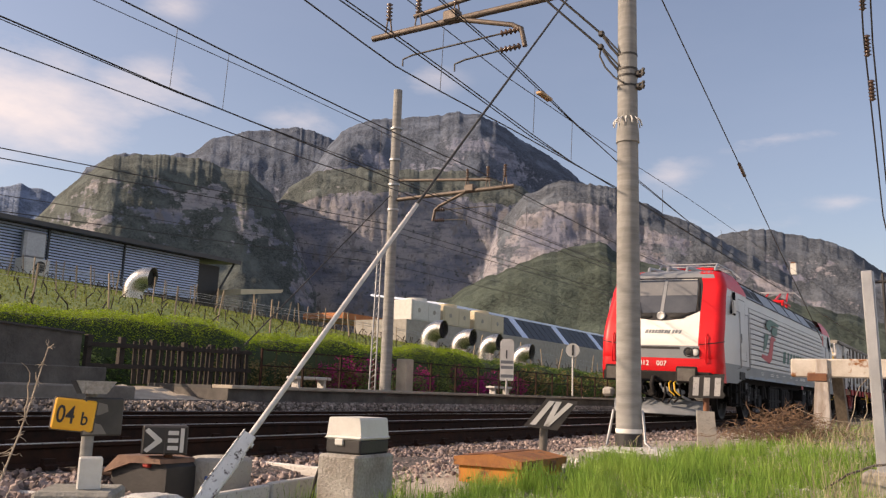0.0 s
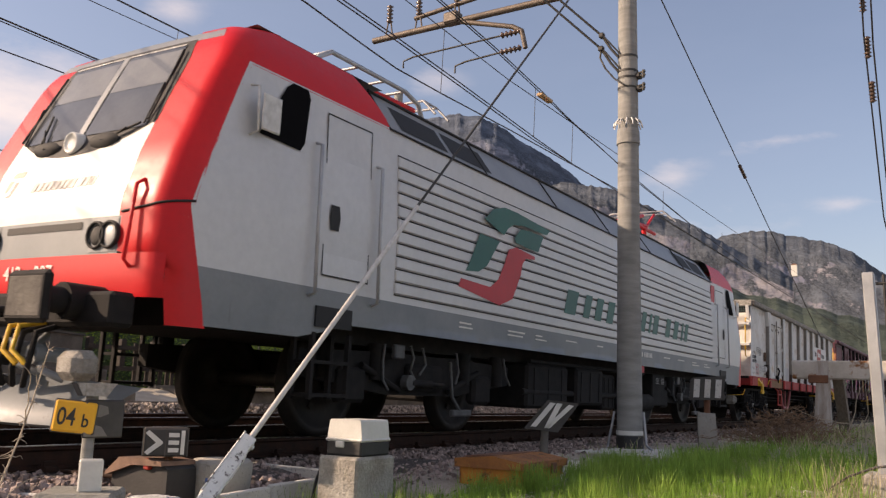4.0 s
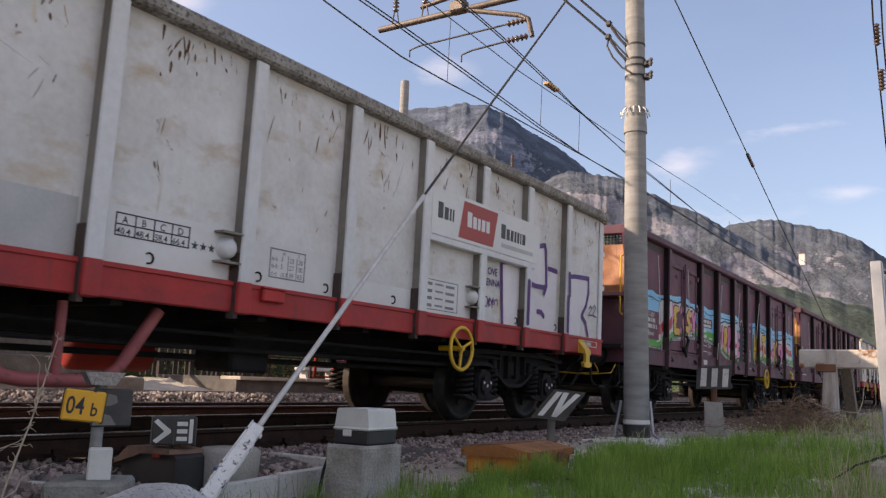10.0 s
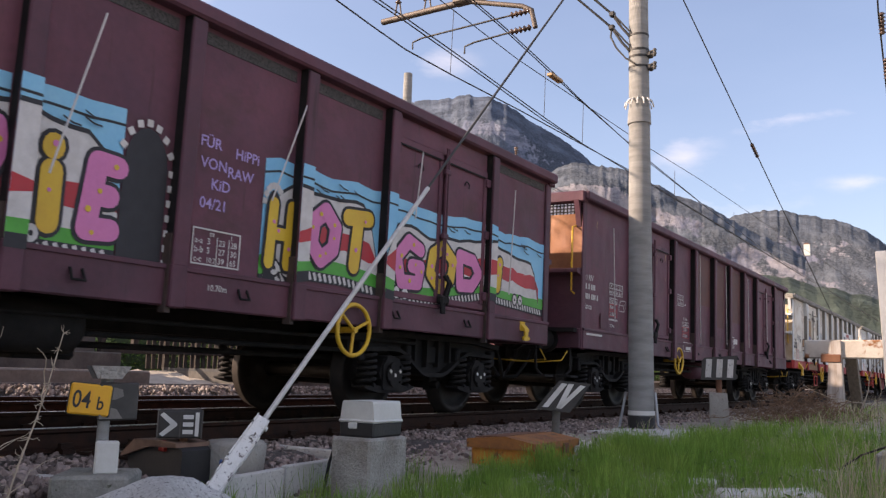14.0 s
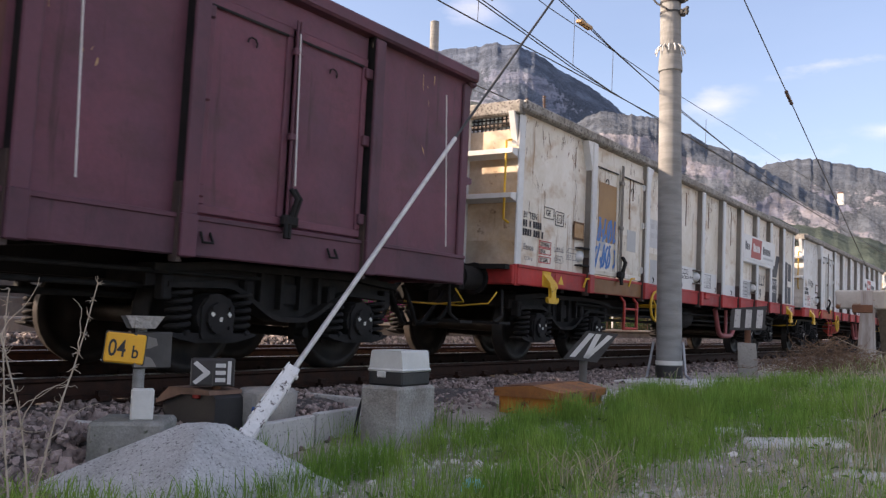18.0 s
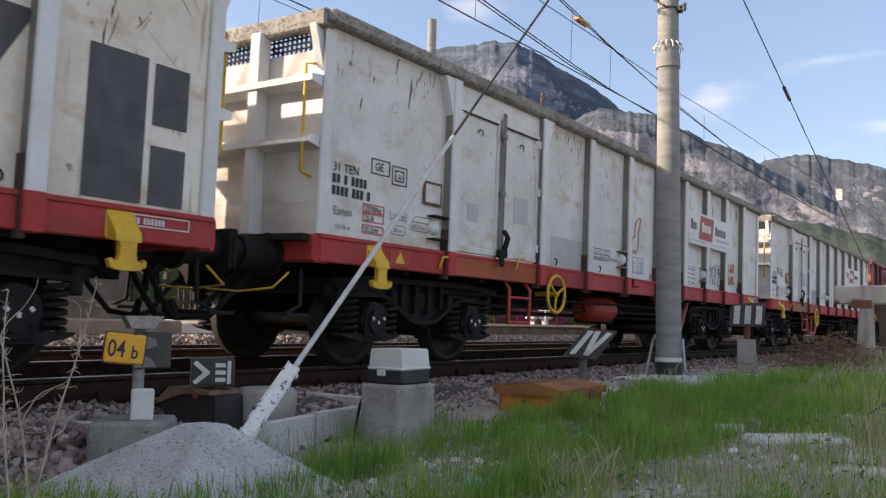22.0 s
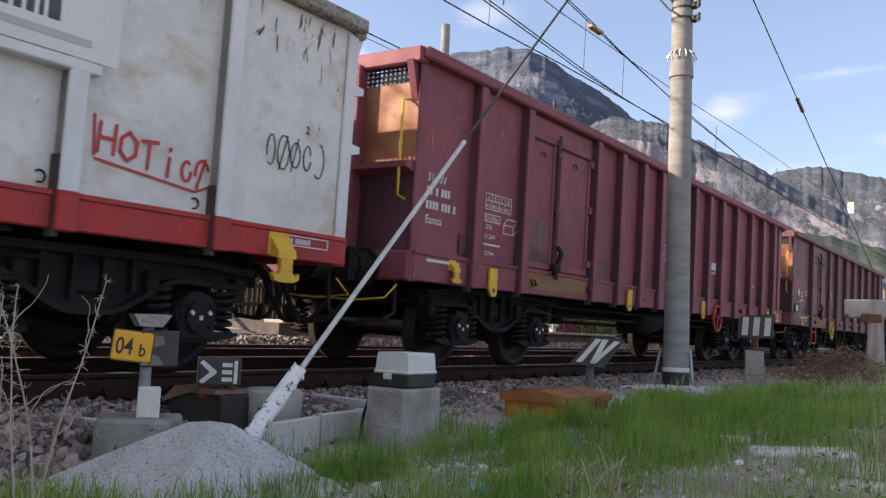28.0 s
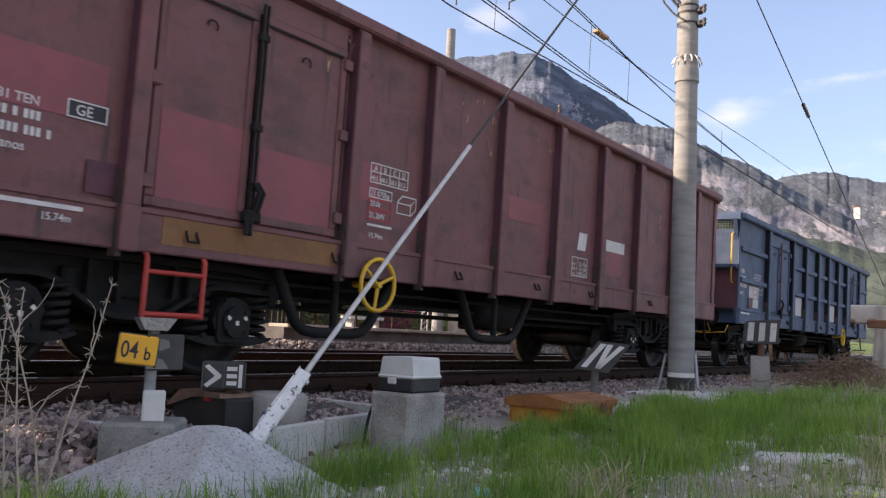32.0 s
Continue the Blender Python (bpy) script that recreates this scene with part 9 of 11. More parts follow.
M_SCRATCH = surf("scratch_rust", (0.07, 0.045, 0.03), (0.20, 0.105, 0.05), 12, 0.85)
M_STAIN = surf("ochre_stain", (0.46, 0.31, 0.17), (0.36, 0.21, 0.10), 10, 0.85)
M_YELLOWED = surf("yellowed_rust_run", (0.55, 0.48, 0.36), (0.62, 0.57, 0.47), 8, 0.8)
M_SKYP = surf("spray_sky_blue", (0.16, 0.45, 0.68), (0.24, 0.54, 0.72), 2, 0.55)
M_GRASSP = surf("spray_green", (0.05, 0.30, 0.03), (0.08, 0.38, 0.05), 3, 0.55)
M_PINK = surf("spray_pink", (0.66, 0.20, 0.42), (0.58, 0.17, 0.38), 2, 0.55)
M_YEL = surf("spray_yellow", (0.68, 0.46, 0.03), (0.60, 0.36, 0.03), 2, 0.55)
M_SPRAYRED = surf("spray_red", (0.48, 0.03, 0.04), None, 2, 0.55)
M_LAVENDER = surf("spray_lavender", (0.42, 0.32, 0.62), (0.36, 0.27, 0.55), 3, 0.6)
M_SPRAYWHITE = surf("spray_white", (0.72, 0.70, 0.71), (0.63, 0.60, 0.61), 2, 0.6, bump=0.003, bscale=14, stain=(0.50, 0.42, 0.32), stain_at=0.6)
M_PURPLE = surf("spray_purple", (0.075, 0.02, 0.14), (0.10, 0.03, 0.17), 3, 0.6)
M_SPRAYBLUE = surf("spray_blue", (0.04, 0.15, 0.42), (0.06, 0.19, 0.46), 3, 0.6)
M_SPRAYORANGE = surf("spray_orange", (0.46, 0.17, 0.06), (0.38, 0.15, 0.06), 3, 0.7)
M_GREYPATCH = surf("dull_grey_patch", (0.34, 0.34, 0.33), (0.29, 0.285, 0.27), 3, 0.7, bump=0.003, bscale=14)
M_GREYWASH = surf("grey_wash", (0.52, 0.53, 0.52), (0.44, 0.45, 0.45), 4, 0.7, stain=(0.38, 0.30, 0.2), stain_at=0.55)
M_STENCIL = surf("stencil_dark", (0.05, 0.052, 0.058), (0.085, 0.087, 0.09), 5, 0.7)
Y0, SIDE = -BOX / 2, 1.40


def rect(parent, u0, u1, z0, z1, mat, x=SIDE + 0.004, name="patch", label="", slant=0.0):
    s = Shape()
    s.prism([(Y0 + u0, z0), (Y0 + u1, z0), (Y0 + u1 + slant, z1), (Y0 + u0 + slant, z1)], x - 0.003, x + 0.0015, "x")
    return part(name, s, mat, parent, label)


def frame_rect(parent, u0, u1, z0, z1, mat, x=SIDE + 0.006, name="marking"):
    s = Shape()
    outline_box(s, x, Y0 + u0, Y0 + u1, z0, z1, 0.010)
    return part(name, s, mat, parent)


def words(parent, text, u, z, size, mat, x=SIDE + 0.007, label="", bold=0.0):
    ob = side_text(parent, text, Y0 + u, z, size, mat, x, label=label)
    return ob


def bars(parent, rows, mat, x=SIDE + 0.006, name="marking", label=""):
    return side_bars(parent, [(Y0 + u, z, w, h) for u, z, w, h in rows], mat, x, name, label)


def ribbon(s, pts, w, x):
    """A flat painted stroke through (u, z) points."""
    n = len(pts)
    v = []
    for i, (u, z) in enumerate(pts):
        a, b = pts[max(0, i - 1)], pts[min(n - 1, i + 1)]
        d = Vector((b[0] - a[0], b[1] - a[1])).normalized()
        k = w * 0.5
        v += [(x, Y0 + u - d.y * k, z + d.x * k), (x, Y0 + u + d.y * k, z - d.x * k)]
    s.add(v, [(2 * i, 2 * i + 1, 2 * i + 3, 2 * i + 2) for i in range(n - 1)])


def taper(s, pts, w, x, r):
    """A ragged stroke that thins out at both ends."""
    n = len(pts)
    v = []
    for i, (u, z) in enumerate(pts):
        k = w * 0.5 * math.sin(math.pi * (i + 0.4) / n) * r.uniform(0.5, 1.3)
        v += [(x, Y0 + u - k, z), (x, Y0 + u + k, z)]
    s.add(v, [(2 * i, 2 * i + 1, 2 * i + 3, 2 * i + 2) for i in range(n - 1)])


def digits(parent, u, z, groups, size, mat, x=SIDE + 0.006, label="painted number, as bars"):
    """A number as a row of slim bars, grouped."""
    s = Shape()
    for g in groups:
        for _ in range(g):
            s.box(x - 0.001, x + 0.002, Y0 + u, Y0 + u + size * 0.46, z, z + size)
            u += size * 0.68
        u += size * 0.5
    ob = part("running_number", s, mat, parent, label)
    ob["kind"] = "stuff"
    return ob


def load_table(parent, u, z, w, h, mat, x=SIDE + 0.006):
    """The framed table of loads by length."""
    s = Shape()
    for a in ((0, w, 0, 0.012), (0, w, h - 0.012, h), (0, 0.012, 0, h), (w - 0.012, w, 0, h), (w * 0.5, w * 0.515, 0, h * 0.8), (w * 0.75, w * 0.765, 0, h * 0.8)):
        s.box(x - 0.001, x + 0.002, Y0 + u + a[0], Y0 + u + a[1], z + a[2], z + a[3])
    part("table_frame", s, mat, parent)
    for k, row in enumerate((("a-a", "3", "23", "28"), ("b-b", "5", "27", "30"), ("c-c", "10.7", "39", "65"))):
        for c, txt in zip((0.05, 0.3, 0.54, 0.79), row):
            words(parent, txt, u + w * c, z + h * (0.58 - 0.25 * k), h * (0.24 if c != 0.3 or k < 2 else 0.2), mat, x + 0.001)
    words(parent, "m", u + w * 0.34, z + h * 0.8, h * 0.22, mat, x + 0.001)
    words(parent, "t", u + w * 0.78, z + h * 0.8, h * 0.22, mat, x + 0.001)


def strokes(parent, lines, w, mat, x=SIDE + 0.008, name="graffiti_stroke", label=""):
    for pts in lines:
        s = Shape()
        ribbon(s, pts, w, x)
        ob = part(name, s, mat, parent, label)
    return ob


def scribble(parent, u0, u1, z0, z1, seed, w, mat, n=7, x=SIDE + 0.008, label=""):
    """Loops and hooks that cannot be read, in a row."""
    r = random.Random(seed)
    lines = []
    for k in range(n):
        c = u0 + (u1 - u0) * (k + 0.5) / n
        hw, hz = (u1 - u0) / n * 0.5, (z1 - z0) * 0.5
        a0, turn = r.uniform(0, 6.28), r.choice((-1, 1)) * r.uniform(2.5, 6.5)
        sx, sz = r.uniform(0.5, 1.0), r.uniform(0.6, 1.0)
        lines.append([(c + hw * sx * math.cos(a0 + turn * q / 10), (z0 + z1) / 2 + hz * sz * math.sin(a0 + turn * q / 10)) for q in range(11)])
        if r.random() < 0.6:
            lines.append([(c - hw * 0.6, z0), (c + hw * r.uniform(-0.2, 0.9), z1)])
    return strokes(parent, lines, w, mat, x, label=label)


def scratches(parent, n, seed, mat, u0=0.2, u1=14.6, z0=1.4, z1=3.08, long=0.22, w=0.012, name="scratch", upright=0.16):
    """Knocks and scratches in the paint, mostly near the top and mostly upright, in loose bunches."""
    r = random.Random(seed)
    s = Shape()
    for _ in range(n):
        u, z = r.uniform(u0, u1), z0 + (z1 - z0) * r.random() ** 0.55
        if any(abs(u - p) < 0.2 for p in POSTS_A):
            continue
        lean = r.gauss(1.5, upright)
        for _ in range(r.choice((1, 1, 1, 2, 3))):
            a = lean + r.gauss(0, 0.12)
            ln = (0.15 + 0.85 * r.random() ** 2) * long
            uu, zz = u + r.gauss(0, 0.05), min(z + r.gauss(0, 0.07), z1)
            pts = []
            for q in range(5):
                pts.append((uu, zz))
                a += r.gauss(0, 0.08)
                uu, zz = uu + math.cos(a) * ln / 4, min(zz + math.sin(a) * ln / 4, z1 + 0.02)
            x = SIDE + (0.0285 if 2.35 < u < 4.1 else 0.0035)
            taper(s, pts, w * r.uniform(0.35, 1.1), x, r)
    ob = part(name, s, mat, parent)
    ob["kind"] = "stuff"
    return ob


def white_marks(wg, seed, board=True, number=True):
    r = random.Random(seed)
    if number:
        words(wg, "31 TEN", 0.36, 1.835, 0.115, M_INK)
        digits(wg, 0.365, 1.725, (2, 1, 4), 0.085, M_INK, label="dark painted number, as bars")
        digits(wg, 0.365, 1.615, (4, 3, 1), 0.085, M_INK, label="dark painted number, as bars")
        words(wg, "Eanos", 0.39, 1.44, 0.11, M_GREYINK)
        words(wg, "GE", 0.95, 1.93, 0.11, M_INK)
        frame_rect(wg, 0.90, 1.18, 1.89, 2.04, M_INK)
        frame_rect(wg, 1.22, 1.46, 1.83, 2.02, M_INK)
        frame_rect(wg, 1.27, 1.41, 1.87, 1.98, M_INK)
        for z, t in ((1.52, "23700kg"), (1.43, "25.0t"), (1.32, "25.2kN")):
            words(wg, t, 0.83, z, 0.072, M_INK)
            frame_rect(wg, 0.80, 1.12, z - 0.015, z + 0.07, M_CRIMSON)
        words(wg, "G1", 1.31, 1.895, 0.06, M_INK)
        words(wg, "15.74 m", 0.42, 1.31, 0.065, M_GREYINK)
        words(wg, "14.4 m", 1.25, 1.50, 0.075, M_GREYINK)
        words(wg, "39 m", 1.27, 1.36, 0.07, M_GREYINK)
        words(wg, "82.7 m", 1.60, 1.43, 0.065, M_GREYINK)
        strokes(wg, [[(1.22, 1.47), (1.22, 1.57)], [(1.48, 1.47), (1.48, 1.57)], [(1.22, 1.49), (1.48, 1.49)], [(1.23, 1.385), (1.26, 1.34), (1.45, 1.34), (1.48, 1.385), (1.45, 1.43), (1.26, 1.43), (1.23, 1.385)],
                     [(1.57, 1.41), (1.86, 1.41), (1.86, 1.50), (1.57, 1.50), (1.57, 1.41)], [(1.57, 1.50), (1.64, 1.56), (1.93, 1.56), (1.86, 1.50)], [(1.93, 1.56), (1.93, 1.47), (1.86, 1.41)]], 0.009, M_GREYINK, SIDE + 0.006, "marking")
    rect(wg, 1.74, 2.06, 1.70, 1.95, M_SCRATCH, SIDE + 0.02, "card_holder", "rusty card holder")
    if seed > 1:
        rect(wg, 1.77, 2.03, 1.73, 1.92, M_CHALK if seed % 2 else M_STAIN, SIDE + 0.024, "card", "worn paper card")
    else:
        rect(wg, 1.765, 2.035, 1.725, 1.925, M_STAIN, SIDE + 0.022, "card_back", "pale rusty back of the holder")
        s = Shape()
        for k in range(9):
            s.box(SIDE + 0.024, SIDE + 0.028, Y0 + 1.765 + 0.031 * k, Y0 + 1.773 + 0.031 * k, 1.72, 1.93)
        for k in range(7):
            s.box(SIDE + 0.026, SIDE + 0.030, Y0 + 1.76, Y0 + 2.04, 1.735 + 0.029 * k, 1.742 + 0.029 * k)
        part("card_mesh", s, M_SCRATCH, wg, "rusty wire mesh over the card")["kind"] = "stuff"
    s = Shape().lathe([(0.0, 0.06), (0.07, 0.05), (0.09, 0.0)], 12, Matrix.Translation((SIDE, Y0 + 1.95, 1.48)) @ Matrix.Rotation(radians(90), 4, "Y"))
    part("bump_stop", s, M_W_POST, wg)
    for z in (1.34, 1.58):
        part("bracket", Shape().box(SIDE, SIDE + 0.1, Y0 + 1.84, Y0 + 2.12, z, z + 0.018), M_UNDER, wg)
    for u_, z_ in ((2.02, 1.17), (3.62, 1.27)):
        part("release_lever", Shape().tube([(SIDE + 0.06, Y0 + u_, z_ - 0.12), (SIDE + 0.1, Y0 + u_, z_), (SIDE + 0.1, Y0 + u_ + 0.13, z_ + 0.005)], 0.015, 5), M_YELLOWPART, wg, "small bent yellow lever")
    for u0, u1, z0, z1 in ((2.56, 2.78, 1.62, 1.82), (3.58, 3.92, 1.70, 2.03)):
        rect(wg, u0, u1, z0, z1, M_PATCH, SIDE + 0.028)
    rect(wg, 4.62, 5.53, 1.24, 1.65, M_PATCH if seed % 3 else M_GREYPATCH)
    for u0, u1, z1 in ((5.72, 6.92, 1.66), (7.12, 8.2, 1.62), (8.45, 9.5, 1.44 + 0.1 * r.random()), (9.72, 10.75, 1.66)):
        rect(wg, u0, u1, 1.24, z1, M_BOARD)
    load_table(wg, 7.38, 1.33, 0.45, 0.26, M_GREYINK)
    sb = part("sill_box", Shape().box(SIDE + 0.05, SIDE + 0.10, Y0 + 7.25, Y0 + 7.51, 1.11, 1.22, 0.012), M_W_RED, wg, "small box on the red sill")
    part("box_lid", Shape().box(SIDE + 0.05, SIDE + 0.112, Y0 + 7.24, Y0 + 7.52, 1.216, 1.232, 0.005), M_W_RED, sb)
    for k in range(4):
        u = 5.83 + 0.165 * k
        frame_rect(wg, u, u + 0.175, 1.52, 1.61, M_INK)
        frame_rect(wg, u, u + 0.175, 1.44, 1.53, M_INK)
        words(wg, "ABCD"[k], u + 0.055, 1.535, 0.075, M_INK)
        words(wg, ("40.4", "48.4", "58.4", "66.4")[k], u + 0.012, 1.453, 0.07, M_INK)
    s = Shape()
    for k in range(3):
        s.add([(SIDE + 0.007, Y0 + 6.555 + 0.085 * k + rr * math.sin(q * math.pi / 5), 1.475 + rr * math.cos(q * math.pi / 5)) for q in range(10) for rr in ((0.04 if q % 2 == 0 else 0.016),)], [tuple(range(10))])
    part("marking", s, M_INK, wg, "three black stars")
    for u in (6.86, 10.74):
        s = Shape().lathe([(0.0, 0.10), (0.05, 0.095), (0.085, 0.06), (0.095, 0.0)], 14, Matrix.Translation((SIDE, Y0 + u, 1.50)) @ Matrix.Rotation(radians(90), 4, "Y"))
        part("bump_stop", s, M_W_POST, wg)
        for z in (1.37, 1.61):
            part("bracket", Shape().box(SIDE, SIDE + 0.115, Y0 + u - 0.12, Y0 + u + 0.10, z, z + 0.018), M_W_WEB, wg, "grimy bracket plate")
    for u, z in ((9.82, 1.55), (9.82, 1.47), (9.82, 1.39), (9.82, 1.31)):
        bars(wg, [(u, z, 0.10, 0.035), (u + 0.16, z + 0.01, 0.16, 0.02), (u + 0.38, z, 0.18, 0.03)], M_GREYINK)
    frame_rect(wg, 9.76, 10.46, 1.28, 1.62, M_GREYINK)
    if board:
        rect(wg, 9.66, 12.30, 2.10, 2.62, M_BOARD, SIDE + 0.124, "name_board", "white name board")
        rect(wg, 10.22, 11.02, 2.14, 2.58, M_BOARDRED, SIDE + 0.127, "name_shape", "slanted red block", 0.10)
        for u0, ws, mt, xx in ((9.78, (0.10, 0.08, 0.03, 0.03), M_STENCIL, 0.127), (10.40, (0.10, 0.08, 0.06, 0.08, 0.08), M_BOARD, 0.130), (11.22, (0.11, 0.08, 0.07, 0.05, 0.05, 0.03, 0.08), M_STENCIL, 0.127)):
            for j, wd in enumerate(ws):
                rect(wg, u0, u0 + wd, 2.29, 2.47 if j == 0 else 2.43, mt, SIDE + xx, "name_shape", "plain letter-sized shape")
                u0 += wd + 0.03
        rect(wg, 11.24, 12.1, 2.18, 2.23, M_PATCH, SIDE + 0.127, "name_shape", "thin grey line below the name")
        part("panel_frame", Shape().box(SIDE, SIDE + 0.122, Y0 + 9.66, Y0 + 12.2, 2.02, 2.10, 0.01), M_W_POST, wg)
    scratches(wg, 80, seed, M_SCRATCH, z0=1.9, long=0.20, w=0.015)
    scratches(wg, 85, seed + 20, M_SCRATCH, z0=2.65, long=0.30, w=0.024)
    scratches(wg, 22, seed + 30, M_SCRATCH, z0=2.1, z1=2.95, long=0.5, w=0.010, upright=0.9)
    scratches(wg, 26, seed + 50, M_STAIN, z0=1.7, long=0.16, w=0.020, name="rust_run", upright=0.5)
    scratches(wg, 22, seed + 90, M_YELLOWED, z0=2.0, long=0.45, w=0.03, name="rust_run")
    # warning triangle and grey labels on the red sill
    frame_rect(wg, 13.92, 14.52, 1.10, 1.19, M_CHALK, SIDE + 0.056)
    digits(wg, 13.95, 1.12, (5, 6), 0.045, M_CHALK, SIDE + 0.056, "pale stencilled plate, as bars")
    rect(wg, 1.18, 1.5, 1.02, 1.19, M_REDPART, SIDE + 0.055, "warning_patch", "bright red patch")
    s = Shape().prism([(Y0 + 1.26, 1.05), (Y0 + 1.42, 1.05), (Y0 + 1.34, 1.17)], SIDE + 0.055, SIDE + 0.06, "x")
    part("warning_triangle", s, M_YELLOWPART, wg, "yellow warning triangle")
    rect(wg, 2.25, 4.15, 1.0, 1.2, M_DOORSILL if seed % 2 == 0 or seed == 1 else M_RUSTSILL, SIDE + 0.053, "bare_sill", "bare rusty sill below the doors")


def maroon_marks(wg, seed, u=0.3, tab=1.3, mat=None, tall=0.125, z=1.98):
    mat = mat or M_CHALK
    k = tall / 0.125
    words(wg, "31 TEN" if k < 1 else "31 RIV", u, z, tall, mat)
    digits(wg, u, z - 0.14 * k, (2, 1, 3), 0.085 * k, mat, label="white painted number, as bars")
    digits(wg, u, z - 0.29 * k, (4, 3, 1), 0.085 * k, mat, label="white painted number, as bars")
    words(wg, "Eanos", u, z - 0.44 * k, tall, mat)
    for k, t in enumerate("ABCD"):
        frame_rect(wg, tab + 0.14 * k, tab + 0.15 + 0.14 * k, 1.94, 2.03, mat)
        frame_rect(wg, tab + 0.14 * k, tab + 0.15 + 0.14 * k, 1.84, 1.95, mat)
        words(wg, t, tab + 0.05 + 0.14 * k, 1.955, 0.075, mat)
        words(wg, ("40.5", "48.5", "58.5", "66.5")[k], tab + 0.012 + 0.14 * k, 1.865, 0.06, mat)
    for z, t in ((1.72, "23 670kg"), (1.62, "20.0t"), (1.51, "21.2kN")):
        words(wg, t, tab + 0.02, z, 0.075, mat)
        frame_rect(wg, tab, tab + 0.34, z - 0.02, z + 0.072, mat if z > 1.7 else M_SPRAYRED)
    frame_rect(wg, tab + 0.42, tab + 0.64, 1.60, 1.71, mat)
    strokes(wg, [[(tab + 0.42, 1.71), (tab + 0.50, 1.78), (tab + 0.72, 1.78), (tab + 0.64, 1.71)], [(tab + 0.72, 1.78), (tab + 0.72, 1.67), (tab + 0.64, 1.60)]], 0.014, mat, SIDE + 0.007, "marking")
    bars(wg, [(tab, 1.43, 0.36, 0.022)], mat)
    words(wg, "15.74m", tab + 0.03, 1.32, 0.07, mat)
    bars(wg, [(u, 1.14, 0.6, 0.03)], mat, SIDE + 0.056)
    rect(wg, u + 0.62, u + 0.93, 1.28, 1.50, M_MAROON_POST, SIDE + 0.02, "card_holder", "dark card holder")
    if seed != 30:
        load_table(wg, 8.6, 1.30, 0.46, 0.26, mat)
    scratches(wg, 60, seed, M_MAROON_POST)
    scratches(wg, 30, seed + 1, M_STAIN, z0=2.0, long=0.2, w=0.02)


def cords(wg, spots):
    for u0, z0_, u1, z1_ in spots:
        s = Shape().tube([(SIDE + 0.10, Y0 + u0, z0_), (SIDE + 0.11, Y0 + u1, z1_)], 0.008, 5)
        part("cord", s, M_CHALK, wg, "white tie cord")


def band(wg, posts, u0, u1, zlo, zhi, mat, name, groups=(), lift=0.0, label=""):
    """Spray paint over the bays and the faces of the posts between two wavy heights."""
    s = Shape()
    spots = [p for p in posts if u0 < p < u1]
    edges = [u0] + [e for p in spots for e in (p - 0.075, p + 0.075)] + [u1]
    for k in range(len(edges) - 1):
        a, b = edges[k], edges[k + 1]
        if b - a < 0.02:
            continue
        mid = (a + b) / 2
        on_post = any(abs(mid - p) < 0.07 for p in posts)
        x = SIDE + (0.1225 if on_post else (0.0285 if any(g0 < mid < g1 for g0, g1 in groups) else 0.0045)) + lift
        n = max(1, int((b - a) / 0.12))
        v = []
        for i in range(n + 1):
            u = a + (b - a) * i / n
            v += [(x, Y0 + u, zlo(u)), (x, Y0 + u, zhi(u))]
        s.add(v, [(2 * i, 2 * i + 2, 2 * i + 3, 2 * i + 1) for i in range(n)])
    return part(name, s, mat, wg, label)


GLYPHS = {
    "E": [[(0.95, 0.98), (0.05, 1.0), (0.0, 0.0), (1.0, 0.03)], [(0.05, 0.52), (0.75, 0.52)]],
    "N": [[(0.0, 0.0), (0.05, 1.0), (0.9, 0.05), (1.0, 1.0)]],
    "P": [[(0.05, 0.0), (0.0, 0.98), (0.75, 1.0), (1.0, 0.72), (0.7, 0.46), (0.1, 0.42)]],
    "R": [[(0.05, 0.0), (0.0, 0.98), (0.75, 1.0), (0.95, 0.72), (0.6, 0.48), (0.1, 0.46)], [(0.5, 0.46), (1.0, 0.0)]],
    "S": [[(0.95, 0.92), (0.4, 1.0), (0.05, 0.76), (0.5, 0.52), (0.95, 0.26), (0.5, 0.0), (0.0, 0.1)]],
    "Y": [[(0.0, 1.0), (0.45, 0.5), (1.0, 1.0)], [(0.5, 0.52), (0.3, 0.0)]],
    "H": [[(0.0, 0.0), (0.08, 1.0)], [(1.0, 1.0), (0.92, 0.0)], [(0.05, 0.5), (0.95, 0.5)]],
    "I": [[(0.42, 0.0), (0.5, 0.66)], [(0.52, 0.96), (0.54, 1.0)]],
    "O": [[(0.5, 1.0), (0.05, 0.75), (0.0, 0.3), (0.45, 0.0), (0.95, 0.25), (1.0, 0.7), (0.5, 1.0)]],
    "T": [[(0.0, 0.94), (1.0, 1.0)], [(0.5, 0.95), (0.42, 0.0)]],
    "G": [[(0.95, 0.85), (0.45, 1.0), (0.02, 0.6), (0.2, 0.05), (0.9, 0.08), (0.98, 0.45), (0.6, 0.45)]],
    "D": [[(0.05, 0.0), (0.0, 1.0), (0.7, 0.92), (1.0, 0.5), (0.65, 0.05), (0.05, 0.0)]],
}


def fat_line(s, lines, w, x):
    """A thick sprayed line with round ends and corners; each piece lies a hair over the last."""
    k = 0
    for pts in lines:
        for (ua, za), (ub, zb) in zip(pts, pts[1:]):
            ribbon(s, [(ua, za), (ub, zb)], w, x + 0.0003 * k)
            k += 1
        for u, z in pts:
            s.add([(x + 0.0003 * k, Y0 + u + w * 0.5 * math.cos(q * math.pi / 6), z + w * 0.5 * math.sin(q * math.pi / 6)) for q in range(12)], [tuple(range(12))])
            k += 1


